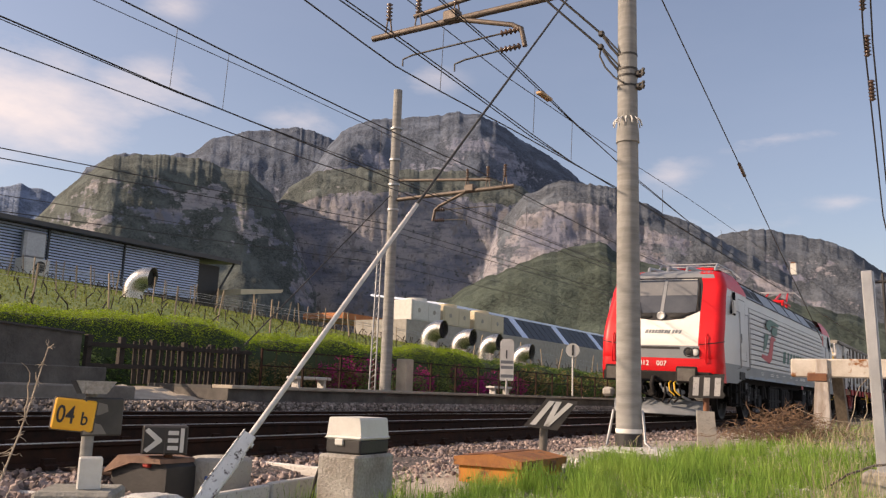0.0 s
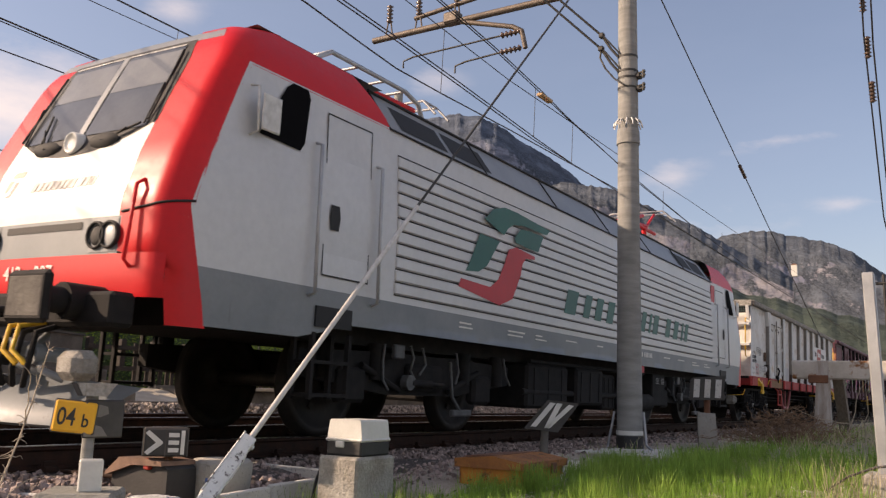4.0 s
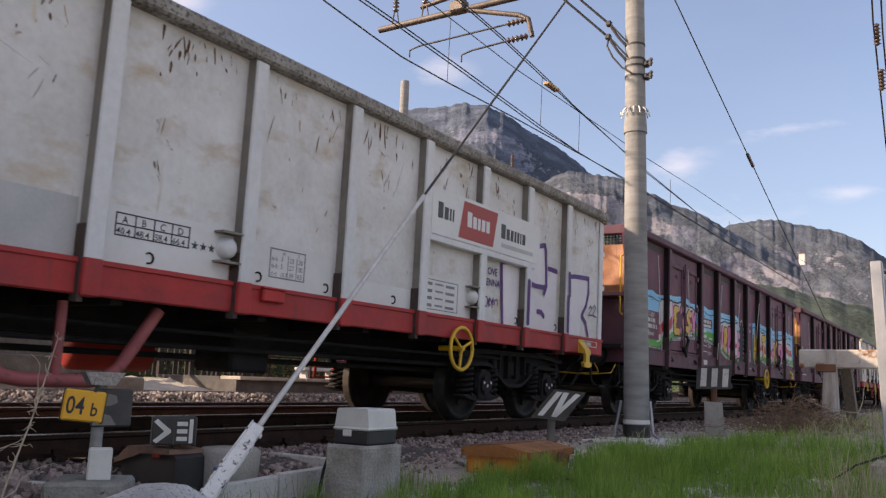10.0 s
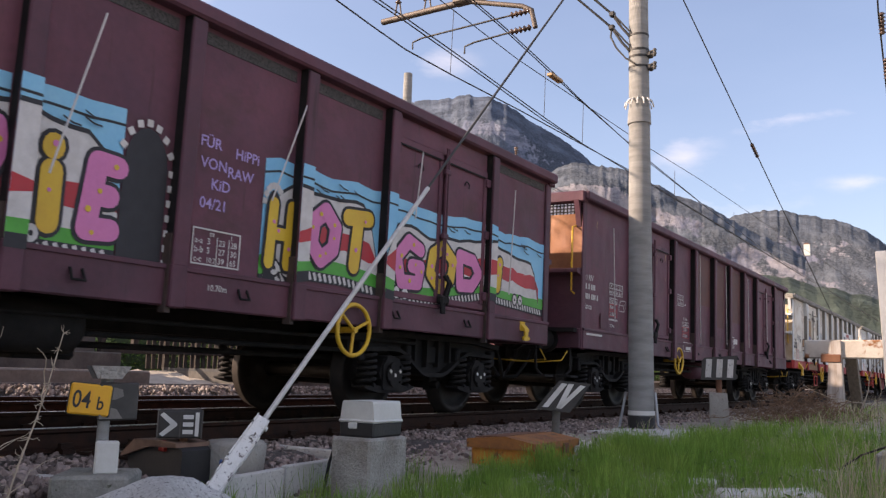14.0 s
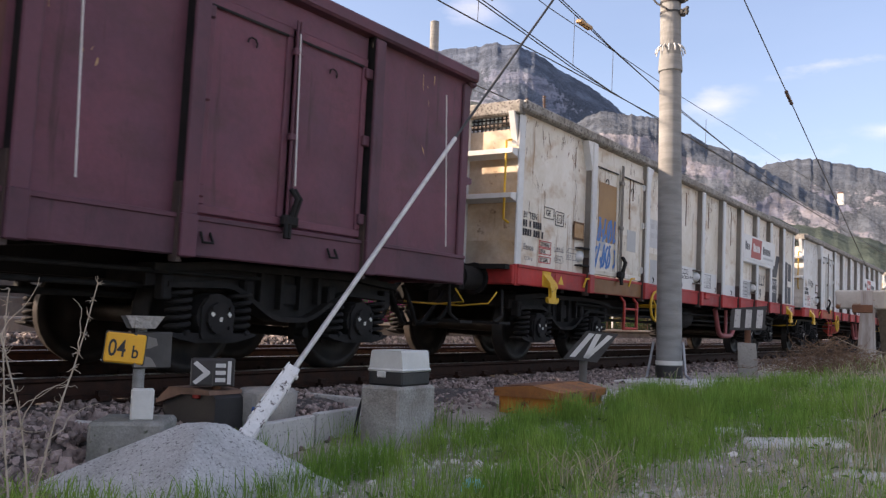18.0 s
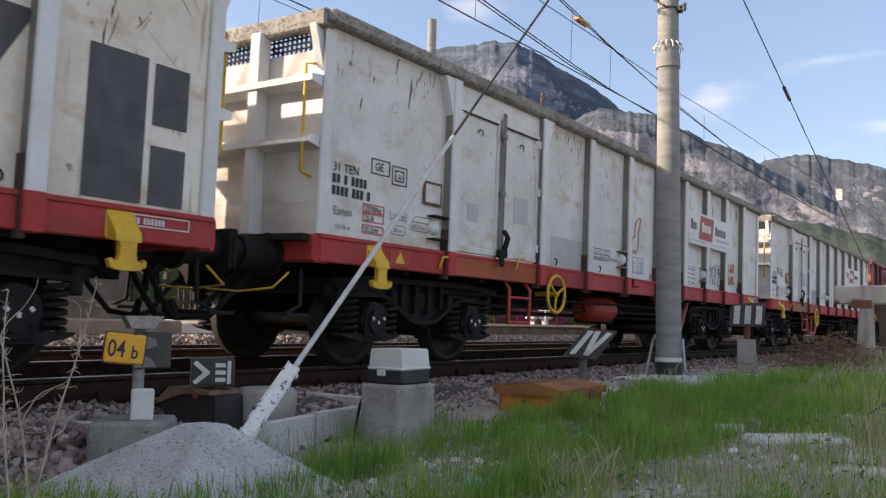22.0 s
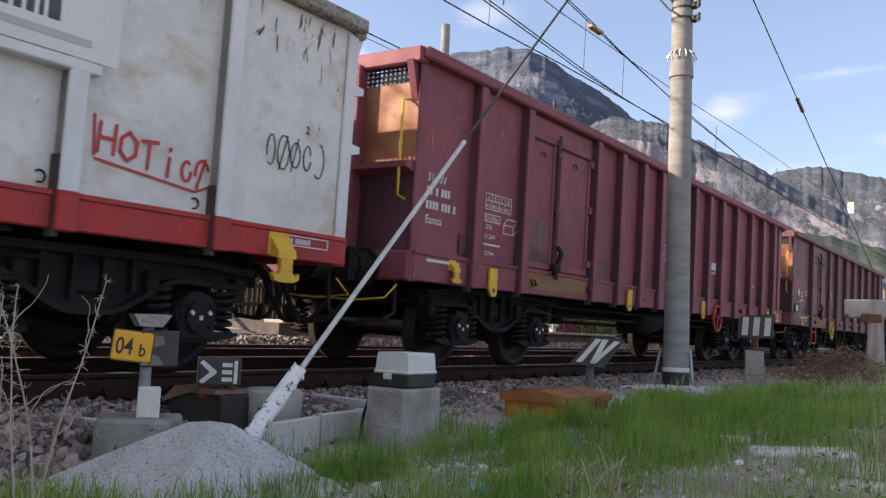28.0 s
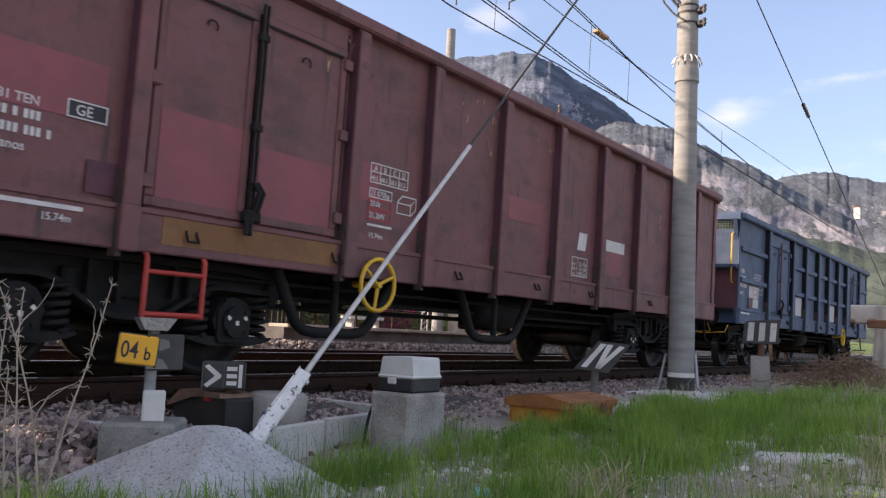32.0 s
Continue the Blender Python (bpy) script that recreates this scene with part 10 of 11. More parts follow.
def bubble(wg, text, u, base, top, w, mats, x, fat=0.15):
    """Fat hand-sprayed letters with a dark outline and a few dots of the other colour."""
    step = w / len(text)
    r = random.Random(len(text) * 7 + int(u * 10))
    for k, ch in enumerate(text):
        u0 = u + step * k + fat * 0.5
        uw = step - fat * 1.1
        z0 = base(u0) + fat * 0.5
        z1 = top - fat * 0.5 + r.uniform(-0.03, 0.03)
        lean = r.uniform(-0.03, 0.05)
        lines = [[(u0 + a * uw + lean * b, z0 + (z1 - z0) * b) for a, b in ln_] for ln_ in GLYPHS[ch]]
        for dx, ww, mat in ((0.0, fat + 0.06, M_INK), (0.006, fat, mats[k % len(mats)])):
            s = Shape()
            fat_line(s, lines, ww, x + dx)
            part("graffiti_letter", s, mat, wg, "spray-painted letter" if dx else "")
        s = Shape()
        for ln_ in lines:
            for (ua, za), (ub, zb) in zip(ln_, ln_[1:]):
                f_ = r.uniform(0.2, 0.8)
                uc, zc, rr = ua + (ub - ua) * f_ + r.uniform(-0.03, 0.03), za + (zb - za) * f_ + r.uniform(-0.03, 0.03), r.uniform(0.014, 0.026)
                s.add([(x + 0.013, Y0 + uc + rr * math.cos(q * math.pi / 4), zc + rr * math.sin(q * math.pi / 4)) for q in range(8)], [tuple(range(8))])
        part("graffiti_dots", s, mats[(k + 1) % len(mats)] if len(mats) > 1 else M_PINK, wg)["kind"] = "stuff"


def tunnel(wg, u, rx, z0, z1):
    """A black tunnel mouth ringed by white stones."""
    zc = z1 - rx * 1.6
    arc = [(u + rx * math.cos(q * math.pi / 8), zc + rx * 1.6 * math.sin(q * math.pi / 8)) for q in range(9)]
    x = SIDE + 0.013
    s = Shape().add([(x, Y0 + a, b) for a, b in [(u - rx, z0)] + [(u + rx, z0)] + arc], [tuple(range(11))])
    part("graffiti_tunnel", s, M_INK, wg, "black painted tunnel mouth")
    for a, b in arc + [(u + rx, z0 + (zc - z0) * k / 6) for k in range(6)] + [(u - rx, zc)]:
        d = Vector((a - u, (b - zc) if b > zc else 0.0))
        d = d.normalized() if d.length > 0.01 else Vector((1, 0))
        t_ = Vector((-d.y, d.x)) * 0.026
        p, q = Vector((a, b)) + d * 0.01, Vector((a, b)) + d * 0.065
        part("graffiti_stone", Shape().add([(x + 0.002, Y0 + w_.x, w_.y) for w_ in (p - t_, q - t_, q + t_, p + t_)], [(0, 1, 2, 3)]), M_CHALK, wg)


def graffiti_wagon(wg, posts):
    G = ((2.3, 4.16), (11.1, 12.98))
    wav = lambda u, s_: 0.10 * noise.noise((u * 0.8, s_, 0)) + 0.05 * noise.noise((u * 3, s_, 4))
    spans = ((0.3, 4.3), (4.42, 5.6), (5.78, 7.9), (9.3, 14.7))
    low = lambda u: max(1.215, lerp_list([(0, 1.22), (1.95, 1.215), (2.2, 1.42), (2.7, 1.46), (3.7, 1.55), (4.5, 1.58), (5.8, 1.52), (6.35, 1.35), (6.9, 1.22), (9.3, 1.22), (9.9, 1.32), (10.4, 1.32), (11.3, 1.22), (12.2, 1.3), (13, 1.42), (14.6, 1.34)], u))
    for a, b in spans:
        band(wg, posts, a, b, lambda u: low(u) + 0.1, lambda u: 2.30 + wav(u, 1), M_SKYP, "graffiti_sky", G, 0.0, "sky-blue spray paint")
        band(wg, posts, a, b, lambda u: low(u) + 0.02, lambda u: low(u) + 0.22 + wav(u, 3) * 0.8, M_GRASSP, "graffiti_meadow", G, 0.0012, "green spray paint")
        band(wg, posts, a, b, lambda u: 2.17 + wav(u, 1), lambda u: 2.19 + wav(u, 1), M_INK, "graffiti_line", G, 0.002)
        band(wg, posts, a, b, lambda u: low(u) - 0.035, lambda u: low(u) + 0.06, M_INK, "graffiti_line", G, 0.004)
        s = Shape()
        u = a + 0.06
        while u < b - 0.08:
            if not any(abs(u - p_) < 0.11 for p_ in posts):
                ribbon(s, [(u, low(u) + 0.05), (u + 0.03, low(u) - 0.02)], 0.034, SIDE + (0.0365 if any(g0 < u < g1 for g0, g1 in G) else 0.0105))
            u += 0.07
        part("graffiti_hatch", s, M_CHALK, wg, "white hatching below the meadow")["kind"] = "stuff"
        r_g = random.Random(int(a * 10))
        lines = []
        for _ in range(int((b - a) * 3)):
            u, z = r_g.uniform(a + 0.1, b - 0.3), 2.22 + r_g.uniform(-0.1, 0.03)
            if not any(abs(u + 0.07 - p_) < 0.2 for p_ in posts):
                lines.append([(u, z), (u + 0.07, z - 0.03), (u + 0.14, z - 0.035)])
        s = Shape()
        for line in lines:
            ribbon(s, line, 0.014, SIDE + 0.034)
        part("graffiti_dash", s, M_INK, wg, "short black dashes in the sky")["kind"] = "stuff"
    # white and red clouds behind the words
    for a, b, z1 in ((0.32, 1.2, 2.1), (1.75, 4.25, 2.17), (5.85, 7.9, 2.06), (9.35, 10.9, 2.08), (10.9, 14.5, 2.02)):
        hump = lambda u: z1 + wav(u, 9) - 0.5 * max(0.0, 1 - min(u - a, b - u) / 0.25) ** 2
        band(wg, posts, a, b, lambda u: low(u) + 0.16 + wav(u, 8) * 0.5, hump, M_CHALK, "graffiti_cloud", G, 0.0025, "white spray paint")
        band(wg, posts, a, b, lambda u: low(u) + 0.3 + wav(u * 2, 8), lambda u: min(hump(u), low(u) + 0.47 + wav(u * 2, 9)), M_SPRAYRED, "graffiti_cloud", G, 0.0035, "red spray paint")
        band(wg, posts, a, b, lambda u: hump(u) - 0.005, lambda u: hump(u) + 0.03, M_INK, "graffiti_line", G, 0.0045)
    for u in (0.5, 3.72, 6.15, 7.2, 9.55, 11.3, 13.9):
        x = SIDE + (0.040 if any(g0 < u < g1 for g0, g1 in G) else 0.0145)
        for du in (-0.075, 0.075):
            for rr, dx, m2 in ((0.085, 0.0, M_INK), (0.062, 0.002, M_CHALK), (0.02, 0.004, M_INK)):
                part("graffiti_wheel", Shape().add([(x + dx, Y0 + u + du + rr * 0.85 * math.cos(q * math.pi / 6), low(u) + 0.09 + rr * math.sin(q * math.pi / 6)) for q in range(12)], [tuple(range(12))]), m2, wg)
    foot = lambda u: low(u) + 0.10
    bubble(wg, "EN", 0.32, foot, 1.86, 0.86, (M_YEL, M_PINK), SIDE + 0.010, 0.16)
    # paint left on the inspection frame above the first word
    part("graffiti_letter", Shape().box(SIDE + 0.012, SIDE + 0.016, Y0 + 0.5, Y0 + 0.92, 1.86, 2.1, 0.0), M_INK, wg)
    part("graffiti_letter", Shape().box(SIDE + 0.017, SIDE + 0.020, Y0 + 0.54, Y0 + 0.88, 1.98, 2.07, 0.0), M_PINK, wg)
    part("graffiti_letter", Shape().box(SIDE + 0.017, SIDE + 0.020, Y0 + 0.60, Y0 + 0.82, 1.86, 1.95, 0.0), M_YEL, wg)
    bubble(wg, "PERSY", 2.30, foot, 2.15, 1.86, (M_PINK, M_YEL, M_PINK, M_YEL, M_PINK), SIDE + 0.036, 0.13)
    part("graffiti_stain", Shape().grid(6, 6, lambda u_, v_: (SIDE + 0.052, Y0 + 2.78 + 0.36 * u_ + 0.06 * v_ + 0.04 * noise.noise((u_ * 5, v_ * 5, 1)), 1.72 + 0.3 * v_ + 0.06 * noise.noise((u_ * 4, v_ * 4, 7)))), M_MAROON, wg, "maroon smear over the letters")
    bubble(wg, "HIPP", 5.86, foot, 2.0, 1.2, (M_YEL, M_PINK), SIDE + 0.010, 0.13)
    bubble(wg, "IE", 7.22, foot, 1.98, 0.72, (M_YEL, M_PINK), SIDE + 0.010, 0.16)
    bubble(wg, "H", 9.34, foot, 1.98, 0.36, (M_YEL,), SIDE + 0.017, 0.11)
    bubble(wg, "OT", 9.84, foot, 2.04, 0.98, (M_PINK, M_YEL), SIDE + 0.010, 0.16)
    bubble(wg, "GOD", 11.13, foot, 1.95, 1.82, (M_PINK, M_YEL, M_PINK), SIDE + 0.036, 0.15)
    bubble(wg, "I", 13.15, foot, 1.98, 0.5, (M_YEL,), SIDE + 0.010, 0.15)
    # wagon number and tables in white on bare patches
    rect(wg, 1.22, 1.85, 1.40, 1.92, M_MAROON, SIDE + 0.012, "bare_patch")
    words(wg, "31 RIV", 1.26, 1.81, 0.12, M_CHALK, SIDE + 0.014)
    digits(wg, 1.26, 1.71, (2, 1, 3), 0.075, M_CHALK, SIDE + 0.014, "white painted number, as bars")
    digits(wg, 1.26, 1.60, (4, 3, 1), 0.075, M_CHALK, SIDE + 0.014, "white painted number, as bars")
    words(wg, "Eanos", 1.26, 1.47, 0.13, M_CHALK, SIDE + 0.014)
    rect(wg, 4.62, 5.45, 1.86, 2.06, M_MAROON, SIDE + 0.012, "bare_patch")
    bars(wg, [(4.66 + 0.12 * k, 1.96, 0.08, 0.07) for k in range(6)] + [(4.66, 1.88, 0.7, 0.05)], M_CHALK, SIDE + 0.014)
    bars(wg, [(4.75, 1.76, 0.25, 0.07), (4.72, 1.64, 0.3, 0.06), (4.74, 1.46, 0.34, 0.015), (4.74, 1.34, 0.34, 0.015), (4.74, 1.36, 0.015, 0.1), (5.2, 1.62, 0.26, 0.04)], M_CHALK, SIDE + 0.014)
    words(wg, "20.0t", 5.16, 1.44, 0.10, M_CHALK, SIDE + 0.014)
    words(wg, "22.2kN", 5.12, 1.28, 0.10, M_CHALK, SIDE + 0.014)
    rect(wg, 4.6, 4.95, 1.06, 1.16, M_CHALK, SIDE + 0.053)
    # scrawled words on the bare bay
    for t, u, z in (("FÜR", 8.58, 2.22), ("HiPPi", 8.95, 2.19), ("VON", 8.60, 2.05), ("RAW", 8.88, 2.02), ("KiD", 8.72, 1.89), ("04/21", 8.62, 1.73)):
        words(wg, t, u, z, 0.125, M_LAVENDER, SIDE + 0.007)
    load_table(wg, 8.58, 1.28, 0.5, 0.29, M_CHALK)
    words(wg, "10.70m", 8.72, 1.08, 0.07, M_CHALK, SIDE + 0.056)
    tunnel(wg, 8.1, 0.19, 1.24, 2.22)
    tunnel(wg, 9.42, 0.07, 1.24, 2.02)
    cords(wg, ((1.5, 2.95, 1.75, 1.2), (3.35, 2.9, 3.45, 2.0), (5.95, 2.9, 5.55, 1.2), (7.6, 2.9, 7.3, 1.7), (9.7, 2.95, 9.3, 1.9), (11.5, 2.85, 11.4, 2.1), (13.6, 2.85, 13.5, 1.5)))


def decorate(i, wg, style):
    posts = style.get("posts", POSTS_A)
    if i == 0:
        white_marks(wg, 1)
        fills = ([(11.5, 1.24), (11.93, 1.24), (11.93, 2.06), (11.5, 2.0)], [(12.19, 1.98), (12.42, 2.2), (12.44, 2.36), (12.68, 2.38), (12.76, 1.9), (12.6, 1.84), (12.19, 1.86)],
                 [(12.19, 1.24), (13.12, 1.24), (13.12, 2.1), (12.84, 2.1), (12.74, 1.7), (12.19, 1.8)], [(13.47, 1.26), (13.98, 1.26), (14.0, 1.56), (14.18, 1.72), (14.25, 2.1), (13.75, 2.1), (13.47, 2.05)])
        for q in fills:
            part("graffiti_fill", Shape().add([(SIDE + 0.0055, Y0 + u, z) for u, z in q], [tuple(range(len(q)))]), M_SPRAYWHITE, wg, "white sprayed inside of a letter")
        s = Shape()
        purple = ([[(11.47, 2.02), (11.55, 1.23)], [(11.47, 2.03), (11.87, 2.08)], [(12.2, 2.16), (12.42, 2.2), (12.42, 2.37), (12.7, 2.43), (12.74, 2.34), (12.78, 1.86), (12.72, 1.76)], [(12.18, 1.86), (12.44, 1.83), (12.74, 1.84)],
                     [(12.84, 2.12), (13.1, 2.11)], [(12.53, 1.49), (12.65, 1.49), (12.72, 1.44)], [(13.47, 2.08), (13.73, 2.12), (14.25, 2.15), (14.27, 1.93), (14.18, 1.72), (14.02, 1.56), (14.18, 1.46), (14.27, 1.28)]])
        for k, line in enumerate(purple):
            s = Shape()
            fat_line(s, [line], 0.068, SIDE + 0.009 + 0.002 * (k % 2))
            part("graffiti_stroke", s, M_PURPLE, wg, "purple spray-painted stroke")
        s = Shape()
        for line in ([(12.03, 1.84), (12.03, 1.3)], [(13.28, 1.76), (13.28, 1.28)], [(13.30, 2.10), (13.32, 1.8)]):
            s = Shape()
            fat_line(s, [line], 0.08, SIDE + 0.128)
            part("graffiti_stroke", s, M_PURPLE, wg, "purple spray over the posts")
        for txt, u, z in (("OVE", 11.13, 1.83), ("ENNA", 11.1, 1.69)):
            words(wg, txt, u, z, 0.13, M_PURPLE, SIDE + 0.008, "purple hand-written word")
        scribble(wg, 11.08, 11.42, 1.42, 1.56, 5, 0.016, M_PURPLE, 4)
        s = Shape()
        fat_line(s, [[(14.30, 1.68), (14.36, 1.74), (14.41, 1.70), (14.28, 1.58), (14.42, 1.60)], [(14.45, 1.70), (14.51, 1.76), (14.56, 1.72), (14.44, 1.60), (14.60, 1.58)]], 0.02, SIDE + 0.008)
        part("graffiti_tag", s, M_PURPLE, wg, "small purple sprayed tag")
    elif i == 1:
        graffiti_wagon(wg, posts)
        scratches(wg, 50, 9, M_MAROON_POST, z0=2.3)
    elif i == 2:
        maroon_marks(wg, 21, 0.3, 1.3)
        cords(wg, ((1.2, 2.9, 1.3, 1.4), (5.95, 3.1, 6.0, 1.25), (7.97, 3.12, 8.03, 1.34), (10.02, 3.05, 10.08, 1.36), (12.02, 2.9, 12.05, 1.6), (14.2, 2.9, 14.3, 1.3)))
        for u0, u1, z0, z1 in ((5.85, 7.0, 2.1, 3.1), (7.25, 8.2, 1.7, 3.1), (8.6, 9.6, 1.9, 3.1)):
            rect(wg, u0, u1, z0, z1, surf("brown_primer", (0.125, 0.046, 0.036), (0.085, 0.034, 0.03), 2, 0.7, streak=(0.16, 0.08, 0.04), streak_amount=0.2), SIDE + 0.0035, "weathered_patch", "brown weathered patch")
        rect(wg, 9.05, 9.35, 1.40, 1.52, M_CHALK)
        for z, t, du in ((1.69, "15.74m", 0.02), (1.58, "23 000kg", 0.0), (1.48, "20.0t", 0.05), (1.36, "21.2kN", 0.0)):
            words(wg, t, 5.13 + du, z, 0.088, M_CHALK)
            if z < 1.6:
                frame_rect(wg, 5.09, 5.52, z - 0.02, z + 0.08, M_SPRAYRED if z < 1.5 else M_CHALK)
        frame_rect(wg, 5.0, 5.5, 1.08, 1.26, M_CHALK, SIDE + 0.056)
        rect(wg, 5.18, 5.46, 1.11, 1.17, M_CHALK, SIDE + 0.056)
        for k, t in enumerate("ABCD"):
            frame_rect(wg, 4.46 + 0.17 * k, 4.64 + 0.17 * k, 2.08, 2.18, M_CHALK)
            frame_rect(wg, 4.46 + 0.17 * k, 4.64 + 0.17 * k, 1.96, 2.09, M_CHALK)
            words(wg, t, 4.52 + 0.17 * k, 2.10, 0.08, M_CHALK)
            words(wg, ("40.5", "48.5", "58.5", "67.0")[k], 4.475 + 0.17 * k, 1.99, 0.07, M_CHALK)
        words(wg, "* *", 5.18, 1.95, 0.12, M_CHALK)
    elif i == 3:
        white_marks(wg, 4)
        rect(wg, 2.5, 3.16, 1.75, 2.62, M_TAN, SIDE + 0.028, "tan_panel", "tan primed door patch")
        scribble(wg, 2.45, 3.2, 1.75, 2.1, 7, 0.05, M_SPRAYBLUE, 4, SIDE + 0.031, "blue scrawl on the door")
        scribble(wg, 2.4, 3.15, 1.36, 1.72, 8, 0.05, M_SPRAYBLUE, 4, SIDE + 0.031)
        for t, u, z, sz in (("RALLY", 10.92, 1.60, 0.34), ("2019", 10.90, 1.28, 0.34)):
            words(wg, t, u, z, sz, M_STENCIL, SIDE + 0.009, "dark stencilled letters")
        s = Shape()
        for q in (((12.32, 2.40), (12.70, 2.38), (12.80, 2.15), (12.92, 2.40), (13.28, 2.40), (12.98, 1.86), (12.58, 1.86)),):
            s.add([(SIDE + 0.006, Y0 + u, z) for u, z in q], [tuple(range(len(q)))])
        part("stencil_shape", s, M_STENCIL, wg, "dark painted Y-shaped block")
        rect(wg, 12.52, 13.02, 1.25, 1.83, M_STENCIL, SIDE + 0.006, "stencil_shape")
        words(wg, "YOUR", 12.55, 1.66, 0.18, M_CHALK, SIDE + 0.009)
        words(wg, "FRIEND", 12.55, 1.48, 0.125, M_CHALK, SIDE + 0.009)
        rect(wg, 13.66, 14.12, 1.27, 2.32, M_STENCIL, SIDE + 0.006, "stencil_shape")
        rect(wg, 14.18, 14.48, 1.27, 1.7, M_STENCIL, SIDE + 0.006, "stencil_shape")
        rect(wg, 14.18, 14.48, 1.85, 2.30, M_STENCIL, SIDE + 0.006, "stencil_shape")
        rect(wg, 4.55, 5.5, 1.85, 2.32, M_GREYWASH, SIDE + 0.0035, "painted_patch", "grey wash over an old scrawl")
        bars(wg, [(4.62 + 0.22 * k, 2.16 - 0.15 * j, 0.15, 0.085) for j in range(2) for k in range(4 - j)], M_PATCH, SIDE + 0.0045, "marking")["kind"] = "stuff"
        rect(wg, 4.45, 5.0, 1.26, 1.75, M_YELLOWED, SIDE + 0.0037, "painted_patch", "yellowed dirty patch")
        rect(wg, 9.72, 10.72, 1.32, 1.62, M_PATCH, SIDE + 0.0048, "painted_patch", "pale grey painted-over patch")
        for u, ln in ((3.62, 0.8), (3.75, 0.5), (5.3, 0.45), (6.3, 0.6), (7.6, 0.5), (9.1, 0.7)):
            rect(wg, u, u + 0.035, 3.0 - ln, 3.0, M_SCRATCH, SIDE + (0.0285 if u < 4.1 else 0.0035), "rust_run", "brown run of rust from the rail", 0.01)
        scratches(wg, 70, 77, M_SCRATCH, long=0.3, w=0.018)
    elif i == 4:
        white_marks(wg, 5)
        scribble(wg, 11.05, 12.1, 1.32, 1.75, 12, 0.022, M_INK, 6, label="black scrawled tag")
        scribble(wg, 12.35, 12.95, 1.65, 1.85, 14, 0.05, M_SPRAYORANGE, 4)
        scribble(wg, 12.5, 12.95, 1.4, 1.58, 15, 0.05, M_SPRAYORANGE, 3)
        s = Shape()
        fat_line(s, [[(7.26, 1.67), (7.22, 1.77), (7.35, 1.86), (7.44, 1.91), (7.48, 2.11), (7.57, 2.21), (7.67, 2.22), (7.66, 2.12), (7.59, 1.99), (7.62, 1.85), (7.57, 1.71), (7.48, 1.64), (7.41, 1.69), (7.33, 1.64), (7.26, 1.67)]], 0.026, SIDE + 0.006)
        part("graffiti_stroke", s, M_SPRAYORANGE, wg, "rust-orange sprayed loop")
    elif i == 5:
        white_marks(wg, 6)
        for k, ch in enumerate("HOTI"):
            u0, zb = 12.28 + 0.17 * k, 1.55 - 0.025 * k
            for line in GLYPHS[ch]:
                s = Shape()
                fat_line(s, [[(u0 + 0.13 * a, zb + 0.2 * b) for a, b in line]], 0.028, SIDE + 0.008)
                part("graffiti_stroke", s, M_SPRAYRED, wg, "red sprayed letter stroke")
        scribble(wg, 12.94, 13.22, 1.42, 1.66, 31, 0.026, M_SPRAYRED, 2, label="red scrawled tag")
        strokes(wg, [[(12.24, 1.80), (12.26, 1.52)], [(12.26, 1.50), (13.1, 1.40), (13.24, 1.46)]], 0.02, M_SPRAYRED)
        scribble(wg, 13.75, 14.45, 1.72, 2.02, 33, 0.013, M_INK, 5)
        words(wg, "2", 14.2, 2.08, 0.1, M_INK)
        scribble(wg, 10.9, 11.6, 1.3, 1.7, 35, 0.03, M_INK, 4)
    elif i == 6:
        maroon_marks(wg, 30, 0.24, 1.36)
        load_table(wg, 6.84, 1.74, 0.4, 0.27, M_CHALK)
        rect(wg, 9.3, 9.68, 1.73, 1.94, M_CHALK, name="notice", label="white notice plate")
        rect(wg, 9.36, 9.66, 1.755, 1.80, M_STENCIL, SIDE + 0.008, name="notice_line")
        bars(wg, [(11.80, 1.95 - 0.075 * j, (0.36, 0.40, 0.44, 0.26, 0.52)[j], 0.034) for j in range(5)], M_CHALK)
        rect(wg, 11.34, 11.6, 1.05, 1.16, M_SPRAYRED, SIDE + 0.06, "card_holder", "small bright red holder")
        s = Shape()
        for q in range(16):
            a, b = q * math.pi / 8, (q + 1) * math.pi / 8
            s.add([(SIDE + 0.054, Y0 + 6.96 + rr * math.cos(w_), 1.12 + rr * 1.05 * math.sin(w_)) for rr, w_ in ((0.055, a), (0.065, a), (0.065, b), (0.055, b))], [(0, 1, 2, 3)])
        part("round_mark", s, M_YELLOWPART, wg, "yellow painted ring")
        words(wg, "LL", 6.915, 1.09, 0.075, M_YELLOWPART, SIDE + 0.054)
        words(wg, "HB 116", 7.08, 1.07, 0.09, M_CHALK, SIDE + 0.054)
        words(wg, "10.37m", 9.35, 1.08, 0.05, M_CHALK, SIDE + 0.054)
        words(wg, "UIC", 14.0, 1.65, 0.12, M_CHALK)
        rect(wg, 2.25, 3.95, 1.0, 1.2, M_DOORSILL, SIDE + 0.053, "bare_sill", "bare ochre sill below the doors")
        rect(wg, 2.2, 2.9, 1.3, 1.9, M_MAROON3, SIDE + 0.0285, "weathered_patch")
        for k in range(5):
            rect(wg, 4.4 + 1.6 * k, 4.75 + 1.6 * k, 1.3, 1.55 + 0.06 * (k % 3), M_MAROON3, SIDE + 0.0035, "weathered_patch", "duller worn patch")
        scratches(wg, 40, 321, M_SCRATCH, z0=1.5, long=0.12, w=0.02)
    elif i == 7:
        maroon_marks(wg, 40, 0.98, 4.44, tall=0.085, z=1.77)
        rect(wg, 1.43, 1.72, 1.75, 1.87, M_INK)
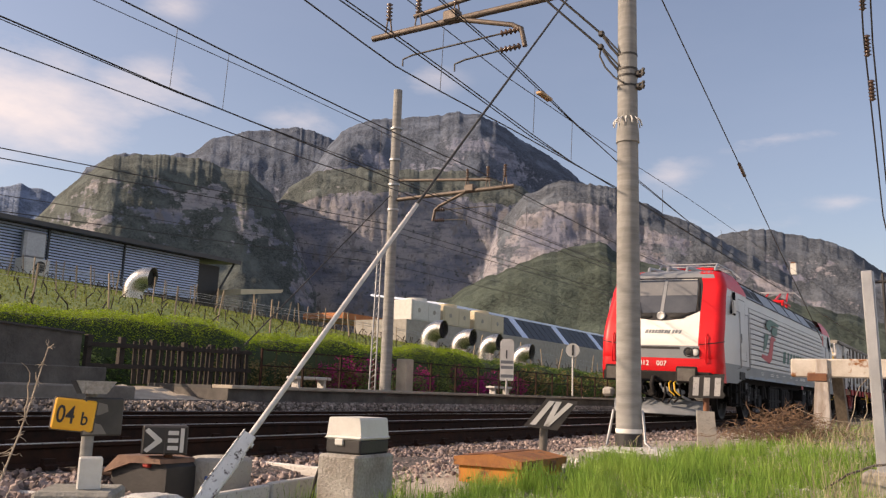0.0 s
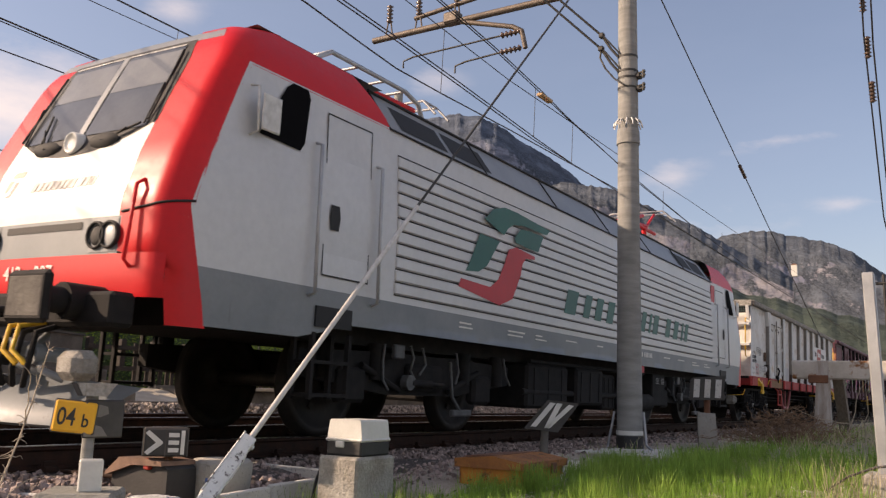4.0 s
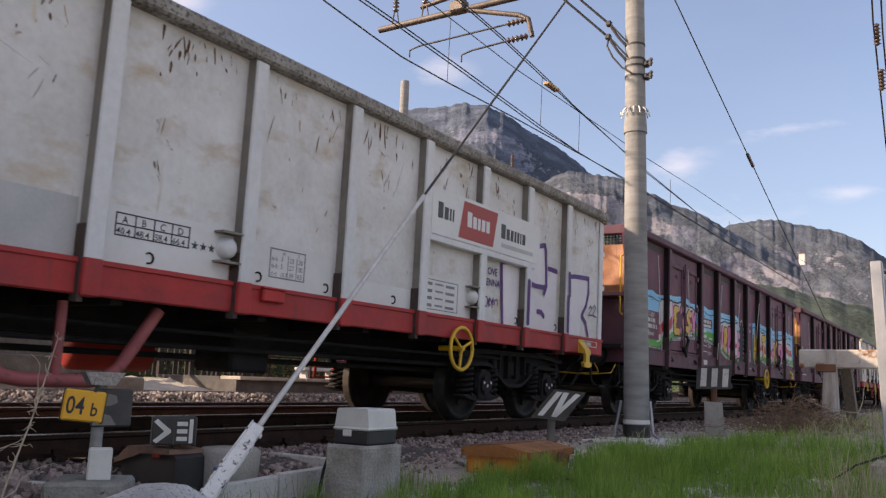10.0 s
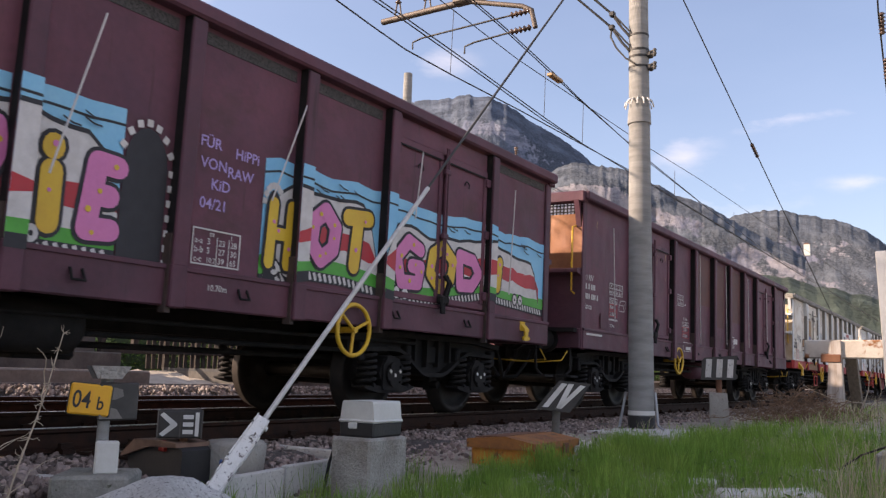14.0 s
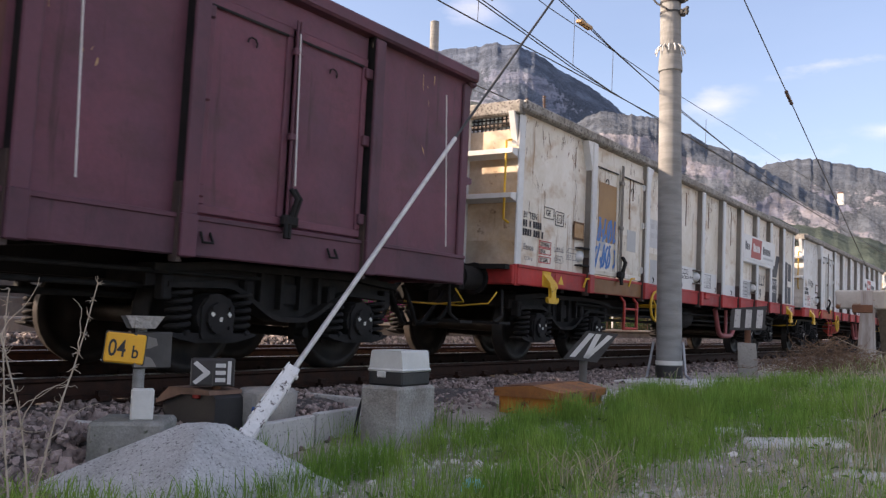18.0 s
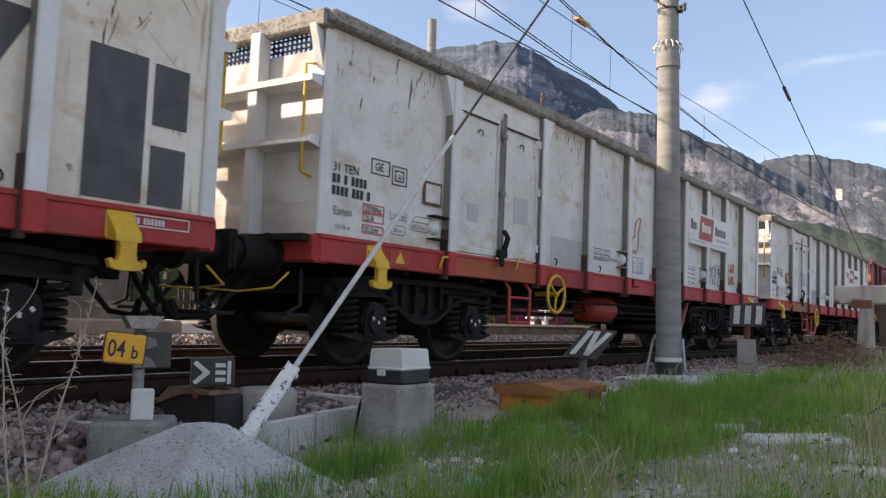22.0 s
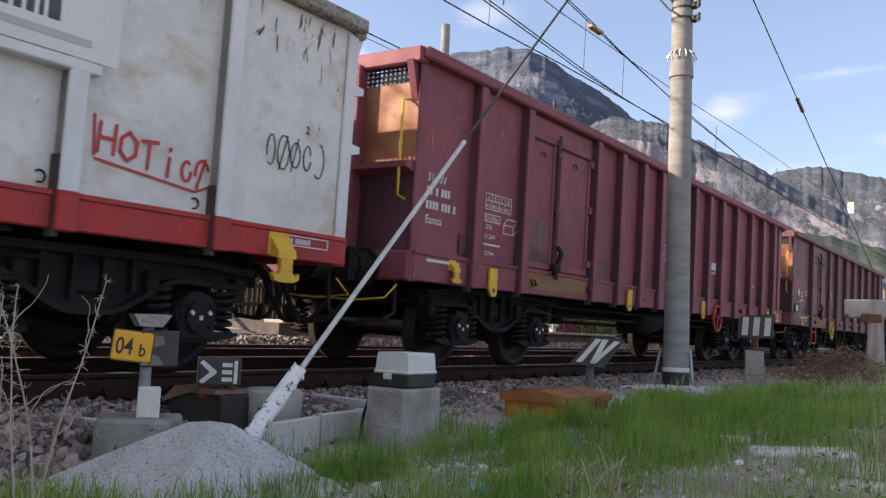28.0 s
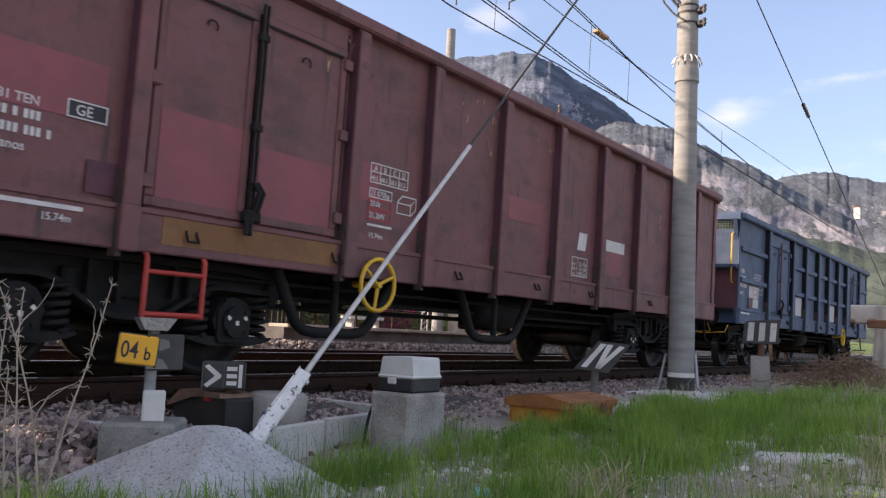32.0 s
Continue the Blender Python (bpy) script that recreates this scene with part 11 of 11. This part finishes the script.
        words(wg, "GE", 1.49, 1.775, 0.1, M_CHALK, SIDE + 0.009)
        frame_rect(wg, 1.43, 1.72, 1.75, 1.87, M_CHALK, SIDE + 0.009)
        rect(wg, 0.70, 0.98, 1.27, 1.55, M_STENCIL, SIDE + 0.012, "slate_panel", "dark writing panel with a white edge")
        frame_rect(wg, 0.69, 0.99, 1.26, 1.56, M_CHALK, SIDE + 0.014)
        rect(wg, 0.72, 0.86, 1.72, 1.88, M_CHALK, SIDE + 0.006, "notice", "small white notice")
        words(wg, "15.74m", 1.3, 1.06, 0.07, M_CHALK, SIDE + 0.056)
        for u0, u1, z0, z1 in ((0.3, 1.7, 1.75, 2.15), (2.12, 2.88, 1.3, 1.98), (3.06, 3.9, 1.3, 1.88), (4.24, 4.58, 1.66, 2.02), (6.93, 7.75, 1.84, 2.12), (9.45, 10.2, 1.4, 1.9), (12.2, 12.8, 1.4, 1.8)):
            rect(wg, u0, u1, z0, z1, M_OXIDE, SIDE + (0.0285 if 2.0 < u0 < 3.9 else 0.0035), "repainted_patch", "brighter red repainted patch")
        rect(wg, 0.33, 0.69, 1.25, 1.50, M_STENCIL, SIDE + 0.03, "card_holder", "dark card holder")
        rect(wg, 0.41, 0.60, 1.30, 1.45, M_CHALK, SIDE + 0.035, "card")
        rect(wg, 8.74, 8.98, 1.66, 1.90, M_CHALK, name="worn_mark", slant=0.05)
        rect(wg, 9.62, 10.27, 1.74, 1.90, M_CHALK, name="name_shape", label="white plain shape for a name")
        rect(wg, 2.2, 4.0, 1.0, 1.2, M_DOORSILL, SIDE + 0.053, "bare_sill", "bare ochre sill below the doors")
    else:
        maroon_marks(wg, 50)
        for u in (1.0, 5.0, 9.0):
            rect(wg, u, u + 0.7, 1.3, 1.75, M_PATCH)


loco = locomotive()
VEHICLES.append((loco, -0.465 - LOCO / 2))
for i, style in enumerate(STYLES):
    wagon = open_wagon(style)
    decorate(i, wagon, style)
    VEHICLES.append((wagon, PITCH * i + BOX / 2))


def motions():
    """The train rolls towards the camera's side and past it, picking up speed; every wheel turns with it."""
    for ob, off in VEHICLES:
        walk(ob, [(k * 32 / 24, pose(-D, front_at(k * 32 / 24) + off, 0, 0, CANT, 0)) for k in range(25)])
    # the car comes from the left on the road and drives away beyond the train
    walk(CAR, [(t, pose(-17.7, 15.8 + 20.0 * (t - 1.6), 0.205)) for t in (0.0, 4.0, 10.0, 20.0, 32.0)])
    for ob, r, y in WHEELS:
        rows = []
        for k in range(241):
            t = k * 4 / 30
            w = (front_at(t) - front_at(0)) / r
            rows.append((t, Matrix.Translation((0, y, r)) @ Matrix.Rotation(-w, 4, "X")))
        walk(ob, rows)


motions()
